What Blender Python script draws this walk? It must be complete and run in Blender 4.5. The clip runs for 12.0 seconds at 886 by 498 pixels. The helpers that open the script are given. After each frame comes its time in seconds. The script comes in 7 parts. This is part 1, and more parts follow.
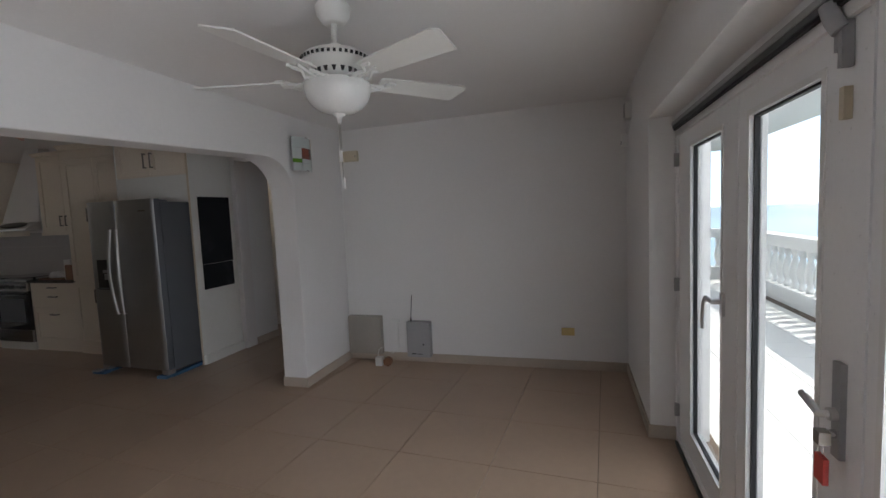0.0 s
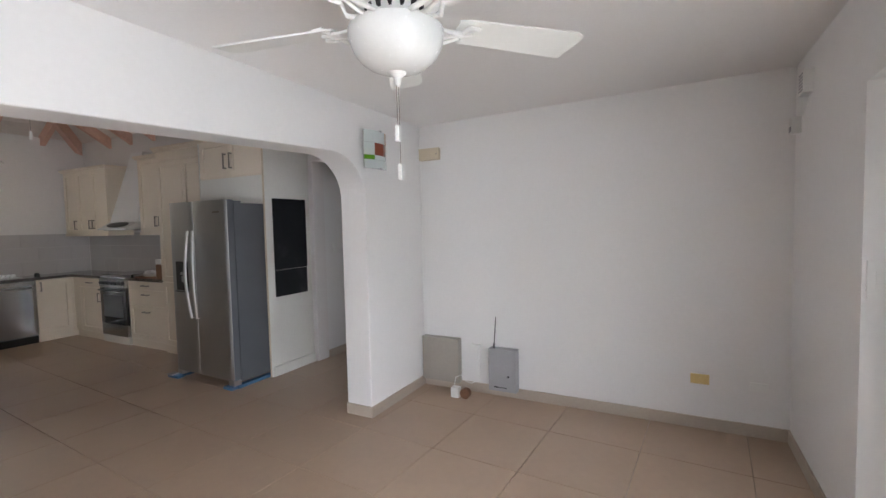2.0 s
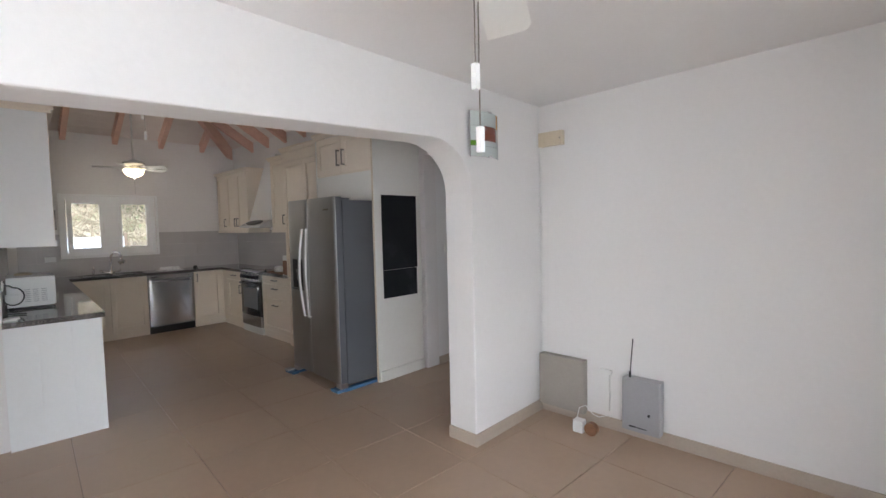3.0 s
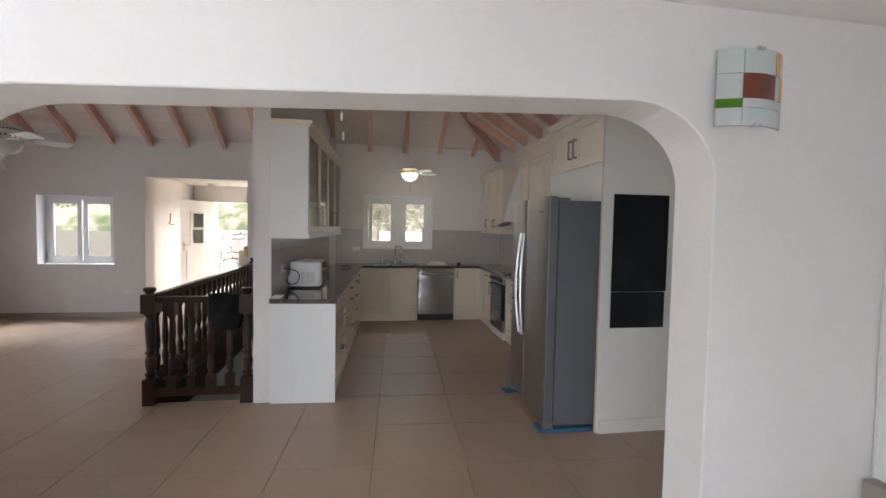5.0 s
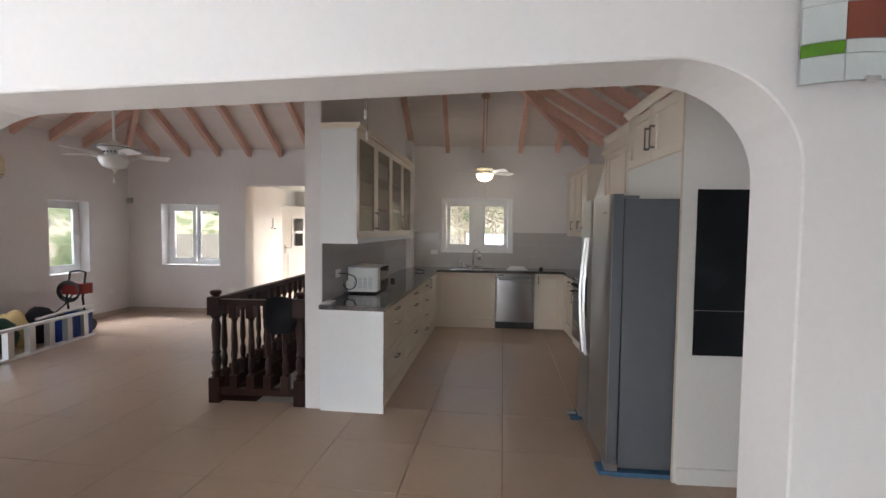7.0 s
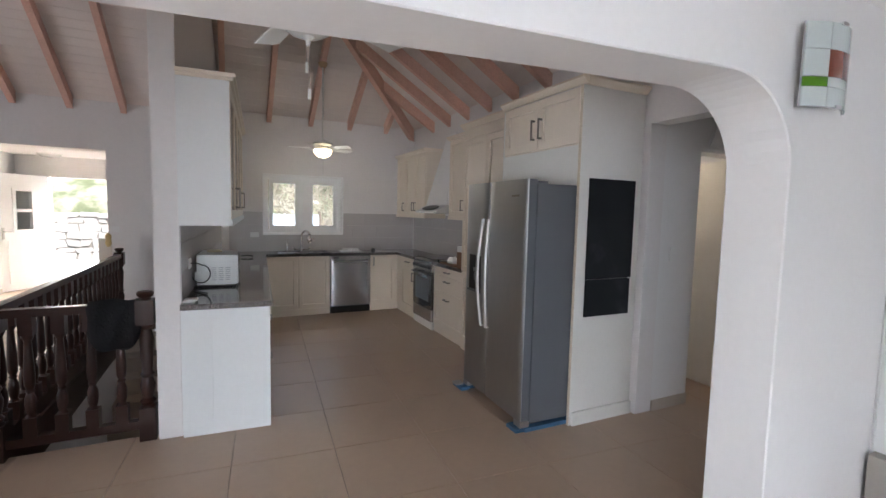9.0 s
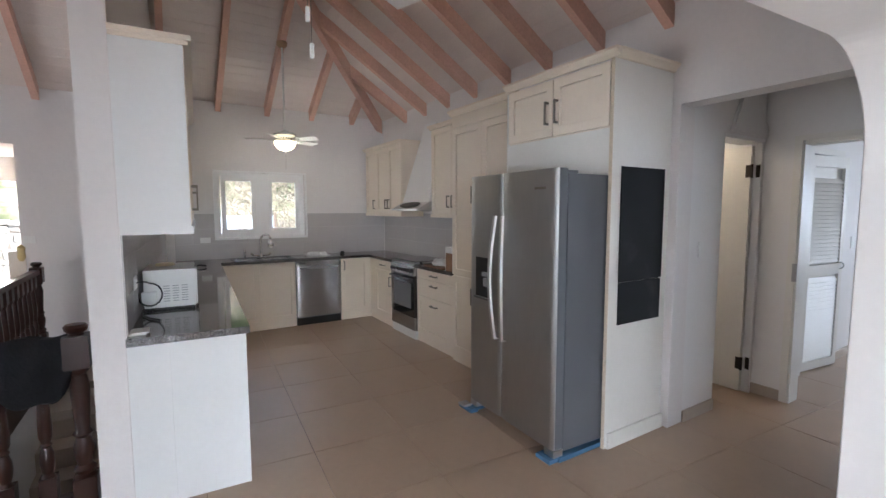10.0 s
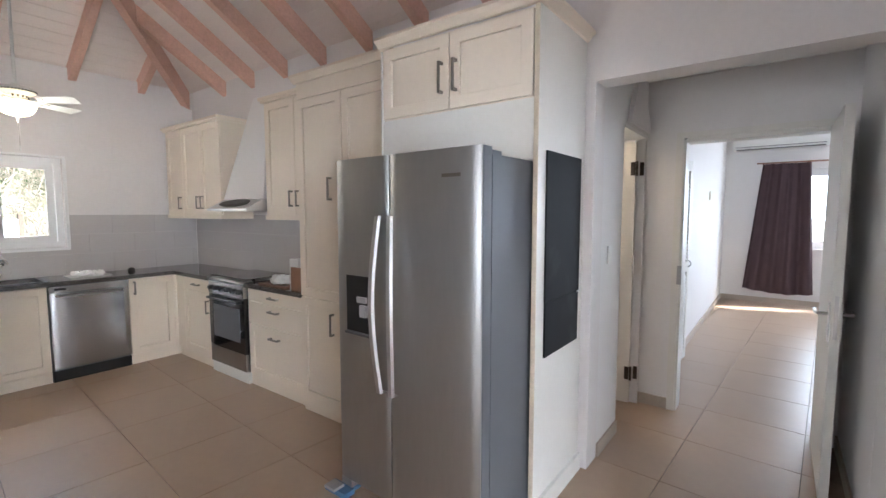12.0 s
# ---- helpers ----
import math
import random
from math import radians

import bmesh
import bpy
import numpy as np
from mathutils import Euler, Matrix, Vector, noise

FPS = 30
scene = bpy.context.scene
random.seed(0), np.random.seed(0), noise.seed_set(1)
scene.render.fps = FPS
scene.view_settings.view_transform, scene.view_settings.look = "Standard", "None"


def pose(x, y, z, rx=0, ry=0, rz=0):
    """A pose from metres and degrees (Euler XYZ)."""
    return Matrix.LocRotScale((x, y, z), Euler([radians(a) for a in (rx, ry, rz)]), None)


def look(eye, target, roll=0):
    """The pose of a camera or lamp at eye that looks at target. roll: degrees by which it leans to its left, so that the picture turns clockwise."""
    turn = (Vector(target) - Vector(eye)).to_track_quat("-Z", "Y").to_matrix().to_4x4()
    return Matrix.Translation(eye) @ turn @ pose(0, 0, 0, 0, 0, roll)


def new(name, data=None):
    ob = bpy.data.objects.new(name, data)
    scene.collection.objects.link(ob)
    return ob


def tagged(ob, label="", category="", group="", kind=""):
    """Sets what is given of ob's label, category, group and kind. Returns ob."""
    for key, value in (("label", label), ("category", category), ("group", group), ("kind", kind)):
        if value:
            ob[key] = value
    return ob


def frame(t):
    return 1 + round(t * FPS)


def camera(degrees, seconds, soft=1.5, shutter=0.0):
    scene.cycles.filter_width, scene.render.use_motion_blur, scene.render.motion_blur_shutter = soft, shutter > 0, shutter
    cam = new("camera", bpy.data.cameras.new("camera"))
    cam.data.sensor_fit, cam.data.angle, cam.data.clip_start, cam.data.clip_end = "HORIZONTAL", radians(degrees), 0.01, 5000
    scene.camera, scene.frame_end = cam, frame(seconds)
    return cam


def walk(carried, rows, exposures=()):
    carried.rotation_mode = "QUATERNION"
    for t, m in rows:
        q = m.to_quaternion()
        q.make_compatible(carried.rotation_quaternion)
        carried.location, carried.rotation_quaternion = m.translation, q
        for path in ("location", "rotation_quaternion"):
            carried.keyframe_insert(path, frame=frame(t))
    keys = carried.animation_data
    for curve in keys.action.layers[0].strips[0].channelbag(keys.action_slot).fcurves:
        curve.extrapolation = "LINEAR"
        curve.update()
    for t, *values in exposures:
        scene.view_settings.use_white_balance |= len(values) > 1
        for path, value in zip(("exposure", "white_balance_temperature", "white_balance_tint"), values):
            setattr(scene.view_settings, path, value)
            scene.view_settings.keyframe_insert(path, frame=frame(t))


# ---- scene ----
cam = camera(89.3, 12.0)
PATH = [
    (0, (-0.51, 0.677, 1.52), (-1.069, 2.591, 1.361), -2.5),
    (0.5, (-0.527, 0.731, 1.514), (-1.085, 2.647, 1.386), -2.2),
    (1, (-0.561, 0.872, 1.511), (-1.22, 2.756, 1.398), -2.1),
    (1.5, (-0.616, 1.053, 1.495), (-1.416, 2.883, 1.383), -2.0),
    (2, (-0.737, 1.324, 1.507), (-1.656, 3.097, 1.398), -1.3),
    (2.5, (-0.835, 1.585, 1.504), (-1.978, 3.222, 1.393), -1.3),
    (4.5, (-1.244, 2.55, 1.538), (-3.137, 3.19, 1.447), 0.3),
    (5, (-1.258, 2.76, 1.534), (-3.228, 3.094, 1.44), 1.1),
    (5.5, (-1.36, 2.936, 1.537), (-3.349, 3.123, 1.446), 1.2),
    (6, (-1.468, 3.11, 1.551), (-3.464, 3.045, 1.453), 0.8),
    (6.5, (-1.524, 3.287, 1.562), (-3.516, 3.129, 1.474), 0.6),
    (8.5, (-1.72, 2.528, 1.548), (-3.656, 3.006, 1.4), 1.2),
    (9, (-1.884, 2.254, 1.542), (-3.685, 3.111, 1.38), 1.3),
    (9.5, (-2.173, 2.179, 1.538), (-3.892, 3.188, 1.371), 1.0),
    (10, (-2.54, 2.142, 1.542), (-4.233, 3.192, 1.368), -0.1),
    (10.5, (-2.816, 2.128, 1.552), (-4.48, 3.223, 1.375), -1.0),
    (11, (-3.064, 2.265, 1.558), (-4.702, 3.399, 1.387), -1.4),
    (11.5, (-3.259, 2.416, 1.544), (-4.852, 3.614, 1.381), -1.5),
    (12, (-3.451, 2.558, 1.515), (-4.648, 4.153, 1.354), -0.0),
]
EXPO = [(0, -0.08, 6500, 10), (0.5, 0.05, 6500, 10), (1, 0.47, 6500, 10), (1.5, 0.90, 6500, 10), (2, 1.32, 6500, 10), (2.5, 1.49, 6500, 10), (4.5, 1.37, 6550, 10), (6, 1.32, 6600, 10), (6.5, 1.42, 6600, 10), (8.5, 1.44, 6400, 10), (9, 1.62, 6250, 10), (9.5, 1.72, 6200, 10), (10, 1.97, 6200, 10), (11, 2.27, 6200, 10), (12, 2.47, 6250, 10)]
walk(cam, [(t, look(eye, target, roll)) for t, eye, target, roll in PATH], EXPO)

# ---- light ----
SUN_DIR = Vector((0.88, 0.45, 0.86)).normalized()
world = bpy.data.worlds.new("world")
scene.world = world
world.use_nodes = True
wn = world.node_tree.nodes
sky = wn.new("ShaderNodeTexSky")
sky.sky_type = "NISHITA"
sky.sun_disc = False
sky.sun_elevation = math.asin(SUN_DIR.z)
sky.sun_rotation = math.atan2(SUN_DIR.x, SUN_DIR.y)
sky.air_density, sky.dust_density, sky.ozone_density = 1.0, 0.9, 1.0
world.node_tree.links.new(sky.outputs[0], wn["Background"].inputs[0])
wn["Background"].inputs[1].default_value = 0.15


def lamp(name, kind, m, energy, color, size=None):
    data = bpy.data.lights.new(name, kind)
    data.energy, data.color = energy, color
    if size and kind == "AREA":
        data.shape, data.size, data.size_y = "RECTANGLE", size[0], size[1]
    ob = new(name, data)
    ob.matrix_world = m
    return ob


sun = lamp("sun", "SUN", look(SUN_DIR * 30, (0, 0, 0)), 5.0, (1.0, 0.96, 0.90))
sun.data.angle = radians(0.55)
DAY = (0.92, 0.92, 1.0)
NORTH = (0.84, 0.89, 1.0)
lamp("daylight_terrace_door", "AREA", look((0.27, 0.62, 1.0), (-1.0, 0.62, 1.0)), 33.1, DAY, (2.3, 1.75))
lamp("daylight_terrace", "AREA", look((1.35, 2.2, 2.6), (-1.4, 2.2, 0.7)), 90, DAY, (5.0, 1.6))
lamp("daylight_kitchen_window", "AREA", look((-10.1, 3.29, 2.75), (-8.3, 3.29, 0.9)), 14.4, NORTH, (1.3, 0.8))
lamp("daylight_lounge_window", "AREA", look((-10.2, -1.75, 2.75), (-8.4, -1.75, 0.6)), 72, NORTH, (1.3, 0.8))
lamp("daylight_side_window", "AREA", look((-8.0, -4.0, 2.7), (-8.0, -2.2, 0.6)), 54, NORTH, (1.0, 0.8))
lamp("daylight_entry", "AREA", look((-13.7, -0.2, 2.6), (-11, 0.2, 0.6)), 288, (1.0, 0.97, 0.93), (1.6, 1.2))
# added fill for the lounge, set in an invented opening out of view
lamp("fill_lounge_side", "AREA", look((-5.2, -3.0, 1.2), (-5.2, 0, 1.0)), 19.4, NORTH, (2.2, 1.9))
lamp("daylight_bedroom_window", "AREA", look((-2.1, 11.90, 1.57), (-2.1, 9, 1.3)), 18.7, (0.78, 0.86, 1.0), (1.1, 1.2))
# added warm fill without a fitting, unseen, to light the open bathroom door
lamp("bathroom_warm_fill", "POINT", Matrix.Translation((-5.0, 5.75, 2.3)), 2.4, (1.0, 0.80, 0.58)).data.shadow_soft_size = 0.05
lamp("kitchen_bulb", "POINT", Matrix.Translation((-8.03, 3.40, 2.12)), 2.1, (1.0, 0.95, 0.88)).data.shadow_soft_size = 0.05


# ---- materials ----
def mat(name, color, rough=0.6, metal=0.0, spread=0.06, scale=6.0, bump=0.05, fine=60.0, coat=0.0, random=0.0, spec=0.5, stretch=None):
    m = bpy.data.materials.new(name)
    m.use_nodes = True
    n, l = m.node_tree.nodes, m.node_tree.links
    b = n["Principled BSDF"]
    b.inputs["Roughness"].default_value = rough
    b.inputs["Metallic"].default_value = metal
    b.inputs["Coat Weight"].default_value = coat
    b.inputs["Specular IOR Level"].default_value = spec
    tc = n.new("ShaderNodeTexCoord")
    mp = n.new("ShaderNodeMapping")
    l.new(tc.outputs["Object"], mp.inputs[0])
    if stretch:
        mp.inputs["Scale"].default_value = stretch
    big = n.new("ShaderNodeTexNoise")
    big.inputs["Scale"].default_value = scale
    big.inputs["Detail"].default_value = 3
    small = n.new("ShaderNodeTexNoise")
    small.inputs["Scale"].default_value = fine
    small.inputs["Detail"].default_value = 2
    l.new(mp.outputs[0], big.inputs[0])
    l.new(mp.outputs[0], small.inputs[0])
    add = n.new("ShaderNodeMath")
    add.operation = "ADD"
    l.new(big.outputs[0], add.inputs[0])
    l.new(small.outputs[0], add.inputs[1])
    ramp = n.new("ShaderNodeMapRange")
    ramp.inputs[1].default_value, ramp.inputs[2].default_value = 0.6, 1.4
    ramp.inputs[3].default_value, ramp.inputs[4].default_value = 1 - spread, 1 + spread
    l.new(add.outputs[0], ramp.inputs[0])
    hsv = n.new("ShaderNodeHueSaturation")
    hsv.inputs["Color"].default_value = (*color, 1)
    l.new(ramp.outputs[0], hsv.inputs["Value"])
    if random:
        oi = n.new("ShaderNodeObjectInfo")
        mr = n.new("ShaderNodeMapRange")
        mr.inputs[3].default_value, mr.inputs[4].default_value = 1 - random, 1 + random
        l.new(oi.outputs["Random"], mr.inputs[0])
        mul = n.new("ShaderNodeMath")
        mul.operation = "MULTIPLY"
        l.new(mr.outputs[0], mul.inputs[0])
        l.new(ramp.outputs[0], mul.inputs[1])
        l.new(mul.outputs[0], hsv.inputs["Value"])
    l.new(hsv.outputs[0], b.inputs["Base Color"])
    if bump:
        bp = n.new("ShaderNodeBump")
        bp.inputs["Strength"].default_value = bump
        bp.inputs["Distance"].default_value = 0.01
        l.new(add.outputs[0], bp.inputs["Height"])
        l.new(bp.outputs[0], b.inputs["Normal"])
        rr = n.new("ShaderNodeMapRange")
        rr.inputs[3].default_value, rr.inputs[4].default_value = max(0.02, rough - 0.06), min(1, rough + 0.06)
        l.new(small.outputs[0], rr.inputs[0])
        l.new(rr.outputs[0], b.inputs["Roughness"])
    return m


def glow_mat(name, color, strength):
    m = bpy.data.materials.new(name)
    m.use_nodes = True
    b = m.node_tree.nodes["Principled BSDF"]
    b.inputs["Base Color"].default_value = (*color, 1)
    b.inputs["Emission Color"].default_value = (*color, 1)
    b.inputs["Emission Strength"].default_value = strength
    return m


def glass_mat(name, color=(0.95, 0.98, 0.97), rough=0.0):
    m = bpy.data.materials.new(name)
    m.use_nodes = True
    b = m.node_tree.nodes["Principled BSDF"]
    b.inputs["Base Color"].default_value = (*color, 1)
    b.inputs["Roughness"].default_value = rough
    b.inputs["Transmission Weight"].default_value = 1.0
    b.inputs["IOR"].default_value = 1.1
    return m


def ramp_mat(name, stops, rough, scale, coat=0.0, voronoi=False, metal=0.0, stretch=(1, 1, 1), detail=4, bump=0.0):
    m = bpy.data.materials.new(name)
    m.use_nodes = True
    n, l = m.node_tree.nodes, m.node_tree.links
    b = n["Principled BSDF"]
    b.inputs["Roughness"].default_value = rough
    b.inputs["Metallic"].default_value = metal
    b.inputs["Coat Weight"].default_value = coat
    tc = n.new("ShaderNodeTexCoord")
    mp = n.new("ShaderNodeMapping")
    mp.inputs["Scale"].default_value = stretch
    l.new(tc.outputs["Object"], mp.inputs[0])
    t = n.new("ShaderNodeTexVoronoi" if voronoi else "ShaderNodeTexNoise")
    t.inputs["Scale"].default_value = scale
    if not voronoi:
        t.inputs["Detail"].default_value = detail
    l.new(mp.outputs[0], t.inputs["Vector"])
    r = n.new("ShaderNodeValToRGB")
    src = t.outputs["Color"] if voronoi else t.outputs[0]
    l.new(src, r.inputs[0])
    while len(r.color_ramp.elements) < len(stops):
        r.color_ramp.elements.new(0.5)
    for e, (p, c) in zip(r.color_ramp.elements, stops):
        e.position, e.color = p, (*c, 1)
    l.new(r.outputs[0], b.inputs["Base Color"])
    if bump:
        bp = n.new("ShaderNodeBump")
        bp.inputs["Strength"].default_value = bump
        bp.inputs["Distance"].default_value = 0.02
        l.new(t.outputs[0], bp.inputs["Height"])
        l.new(bp.outputs[0], b.inputs["Normal"])
    return m


WALL = mat("wall_paint", (0.78, 0.77, 0.76), 0.65, spread=0.02, scale=1.5, bump=0.06, fine=35)
WALL_WARM = mat("wall_paint_big_room", (0.755, 0.728, 0.712), 0.7, spread=0.03, scale=1.2, bump=0.12, fine=30)
CEIL = mat("ceiling_paint", (0.80, 0.79, 0.78), 0.8, spread=0.02, scale=1.5, bump=0.08)
BOARD = mat("roof_board_paint", (0.74, 0.665, 0.62), 0.6, spread=0.05, scale=2.5, bump=0.08, stretch=(1, 1, 1))
RAFTER = mat("salmon_stained_timber", (0.66, 0.41, 0.325), 0.55, spread=0.12, scale=3, bump=0.1, fine=45)
TILE = mat("floor_tile", (0.41, 0.298, 0.215), 0.34, spread=0.05, scale=3.0, bump=0.02, fine=18, random=0.012)
GROUT = mat("grout", (0.13, 0.095, 0.07), 0.9, spread=0.1)
SKIRT = mat("skirting_tile", (0.46, 0.39, 0.32), 0.45, spread=0.06, scale=4, bump=0.03)
CABINET = mat("cream_cabinet", (0.80, 0.715, 0.60), 0.38, spread=0.03, scale=2.5, bump=0.04, fine=50)
CABCOOL = mat("cool_white_cabinet", (0.755, 0.765, 0.755), 0.45, spread=0.02, scale=2.5, bump=0.04, fine=40)
CABWHITE = mat("white_cabinet", (0.76, 0.75, 0.705), 0.45, spread=0.025, scale=2.5, bump=0.05, fine=40)
GRANITE = ramp_mat("granite", [(0.0, (0.012, 0.011, 0.010)), (0.45, (0.035, 0.031, 0.029)), (0.66, (0.11, 0.10, 0.095)), (1.0, (0.28, 0.25, 0.24))], 0.07, 230, coat=0.3, voronoi=True)
SPLASH = mat("splashback_tile", (0.52, 0.495, 0.485), 0.22, spread=0.02, scale=4, bump=0.005, random=0.015)
STEEL = mat("brushed_steel", (0.44, 0.44, 0.44), 0.36, metal=1.0, spread=0.04, scale=3, bump=0.0, fine=40, stretch=(1, 1, 0.2))
STEELD = mat("polished_appliance_steel", (0.44, 0.44, 0.45), 0.24, metal=1.0, spread=0.05, scale=3, bump=0.0, fine=40, stretch=(1, 1, 0.2))
STEELH = mat("satin_steel_handle", (0.62, 0.61, 0.60), 0.28, metal=1.0, spread=0.02, bump=0.0)
SINKST = mat("sink_steel", (0.30, 0.30, 0.31), 0.22, metal=1.0, spread=0.03, bump=0.0)
HANDLE = mat("antique_nickel", (0.26, 0.24, 0.21), 0.38, metal=0.9, spread=0.05, bump=0.0)
BOWHANDLE = mat("bowed_fridge_handle_steel", (0.70, 0.70, 0.71), 0.34, metal=1.0, spread=0.02, bump=0.0)
CHROME = mat("chrome", (0.75, 0.75, 0.76), 0.12, metal=1.0, spread=0.01, bump=0.0)
GREYSIDE = mat("grey_enamel", (0.135, 0.145, 0.16), 0.45, metal=0.2, spread=0.04, bump=0.05, fine=120)
BLACK = mat("black_plastic", (0.012, 0.012, 0.013), 0.35, spread=0.2, bump=0.02)
BLACKGLASS = mat("black_oven_glass", (0.012, 0.012, 0.014), 0.08, spread=0.1, bump=0.0, coat=0.5)
CHALK = ramp_mat("chalkboard", [(0.35, (0.010, 0.011, 0.013)), (0.6, (0.014, 0.015, 0.017)), (0.8, (0.040, 0.044, 0.048))], 0.68, 2.5, detail=8)
CHALK.node_tree.nodes["Principled BSDF"].inputs["Specular IOR Level"].default_value = 0.12
DARKWOOD = mat("dark_varnished_wood", (0.024, 0.007, 0.004), 0.36, spread=0.15, scale=5, bump=0.03, coat=0.06, spec=0.35, stretch=(3, 3, 0.6))
BROWNWOOD = mat("brown_wood", (0.22, 0.11, 0.06), 0.5, spread=0.2, scale=8)
PLASTIC = mat("white_plastic", (0.78, 0.78, 0.76), 0.35, spread=0.02, bump=0.01)
UPVC = mat("white_upvc", (0.84, 0.84, 0.84), 0.3, spread=0.02, bump=0.01)
CREAMPL = mat("aged_cream_plastic", (0.68, 0.60, 0.42), 0.45, spread=0.04, bump=0.01)
JBOX = mat("faded_beige_plastic", (0.62, 0.54, 0.40), 0.5, spread=0.06, bump=0.01)
YELLOWPL = mat("yellowed_plastic", (0.66, 0.50, 0.22), 0.5, spread=0.06, bump=0.01)
BEIGEMETAL = mat("beige_box_metal", (0.36, 0.33, 0.29), 0.5, spread=0.05)
GREYMETAL = mat("grey_box_metal", (0.36, 0.36, 0.37), 0.45, spread=0.05)
RUBBER = mat("black_rubber", (0.02, 0.02, 0.022), 0.6, spread=0.1)
DARKALU = mat("dark_grey_screen_housing", (0.06, 0.062, 0.068), 0.4, metal=0.3, spread=0.05)
FANWHITE = mat("white_fan_enamel", (0.76, 0.76, 0.73), 0.35, spread=0.02, bump=0.01)
FROST = mat("frosted_glass_bowl", (0.72, 0.72, 0.70), 0.25, spread=0.03, scale=8, bump=0.02, coat=0.3)
LITBOWL = glow_mat("lit_glass_bowl", (1.0, 0.80, 0.50), 2.0)
BLUE = mat("blue_strap", (0.055, 0.14, 0.25), 0.6, spread=0.1)
CLOTH = mat("black_cloth", (0.014, 0.014, 0.017), 0.9, spread=0.3, scale=10, bump=0.3)
CURTAIN = mat("mauve_curtain", (0.062, 0.036, 0.042), 0.9, spread=0.15, scale=8, bump=0.2)
GLASS = glass_mat("window_glass")
CABGLASS = glass_mat("cabinet_glass", (0.72, 0.70, 0.66))
GLASSP = mat("glazed_white_panel", (0.56, 0.62, 0.61), 0.12, spread=0.03, bump=0.0, coat=0.5)
RED = mat("dark_red_glass", (0.20, 0.045, 0.022), 0.15, spread=0.05, bump=0.0, coat=0.5)
GREEN = mat("green_glass", (0.085, 0.24, 0.01), 0.15, spread=0.05, bump=0.0, coat=0.5)
AMBER = mat("amber_glass", (0.70, 0.33, 0.05), 0.15, spread=0.05, bump=0.0, coat=0.5)
TWIG = mat("dry_twigs", (0.40, 0.34, 0.27), 0.8, spread=0.4, scale=3, bump=0.0)
FENCE = mat("pale_blue_sheet", (0.50, 0.60, 0.74), 0.5, spread=0.05)
PWRED = mat("dark_red_plastic", (0.22, 0.02, 0.012), 0.4, spread=0.08)
REDTAG = mat("red_key_tag", (0.5, 0.03, 0.02), 0.4, spread=0.05)
ORANGE = mat("orange_plastic", (0.42, 0.065, 0.025), 0.45, spread=0.08)
GREENPL = mat("green_plastic", (0.012, 0.065, 0.03), 0.5, spread=0.1)
BLUEPL = mat("blue_plastic", (0.012, 0.04, 0.20), 0.45, spread=0.1)
TURQ = mat("turquoise_plastic", (0.05, 0.35, 0.45), 0.45, spread=0.1)
ALU = mat("aluminium", (0.62, 0.62, 0.62), 0.35, metal=0.7, spread=0.04)
TERRACE = mat("terrace_tile", (0.82, 0.81, 0.79), 0.6, spread=0.05, random=0.03)
WHITESTONE = mat("white_painted_stone", (0.82, 0.82, 0.81), 0.7, spread=0.04)
CONCRETE = mat("drive_concrete", (0.38, 0.365, 0.335), 0.9, spread=0.10, scale=0.8, bump=0.3)
STONE = mat("wall_stone", (0.26, 0.24, 0.22), 0.85, spread=0.2, scale=4, bump=0.5, random=0.22)
MORTAR = mat("mortar", (0.14, 0.125, 0.11), 0.95, spread=0.1)
SEA = ramp_mat("sea", [(0.3, (0.20, 0.34, 0.42)), (0.7, (0.27, 0.42, 0.50))], 0.25, 0.05, stretch=(1, 0.3, 1), detail=8, bump=0.6)
LEAF = mat("leaf", (0.05, 0.085, 0.026), 0.6, spread=0.4, scale=2, bump=0.0, random=0.3)
HILL = ramp_mat("scrub_hillside", [(0.3, (0.05, 0.07, 0.03)), (0.45, (0.11, 0.12, 0.065)), (0.58, (0.27, 0.24, 0.19)), (0.8, (0.09, 0.10, 0.05))], 0.9, 1.3, detail=8, bump=0.8)
BARK = mat("bark", (0.12, 0.09, 0.07), 0.9, spread=0.2)


# ---- building helpers ----
def box(bm, x0, y0, z0, x1, y1, z1):
    x0, x1, y0, y1, z0, z1 = min(x0, x1), max(x0, x1), min(y0, y1), max(y0, y1), min(z0, z1), max(z0, z1)
    v = [bm.verts.new(c) for c in ((x0, y0, z0), (x1, y0, z0), (x1, y1, z0), (x0, y1, z0), (x0, y0, z1), (x1, y0, z1), (x1, y1, z1), (x0, y1, z1))]
    for f in ((3, 2, 1, 0), (4, 5, 6, 7), (0, 1, 5, 4), (1, 2, 6, 5), (2, 3, 7, 6), (3, 0, 4, 7)):
        bm.faces.new([v[i] for i in f])


def boxes(*rows):
    bm = bmesh.new()
    for r in rows:
        box(bm, *r)
    return bm


def prism(bm, pts, axis, a, b):
    """A polygon of 2D points pushed along an axis from a to b. axis x: points are (y, z); y: (x, z); z: (x, y)."""
    def at(p, d):
        return {"x": (d, p[0], p[1]), "y": (p[0], d, p[1]), "z": (p[0], p[1], d)}[axis]
    lo = [bm.verts.new(at(p, a)) for p in pts]
    hi = [bm.verts.new(at(p, b)) for p in pts]
    bm.faces.new(lo)
    bm.faces.new(hi[::-1])
    for i in range(len(pts)):
        j = (i + 1) % len(pts)
        bm.faces.new((lo[j], lo[i], hi[i], hi[j]))
    bmesh.ops.recalc_face_normals(bm, faces=bm.faces[:])


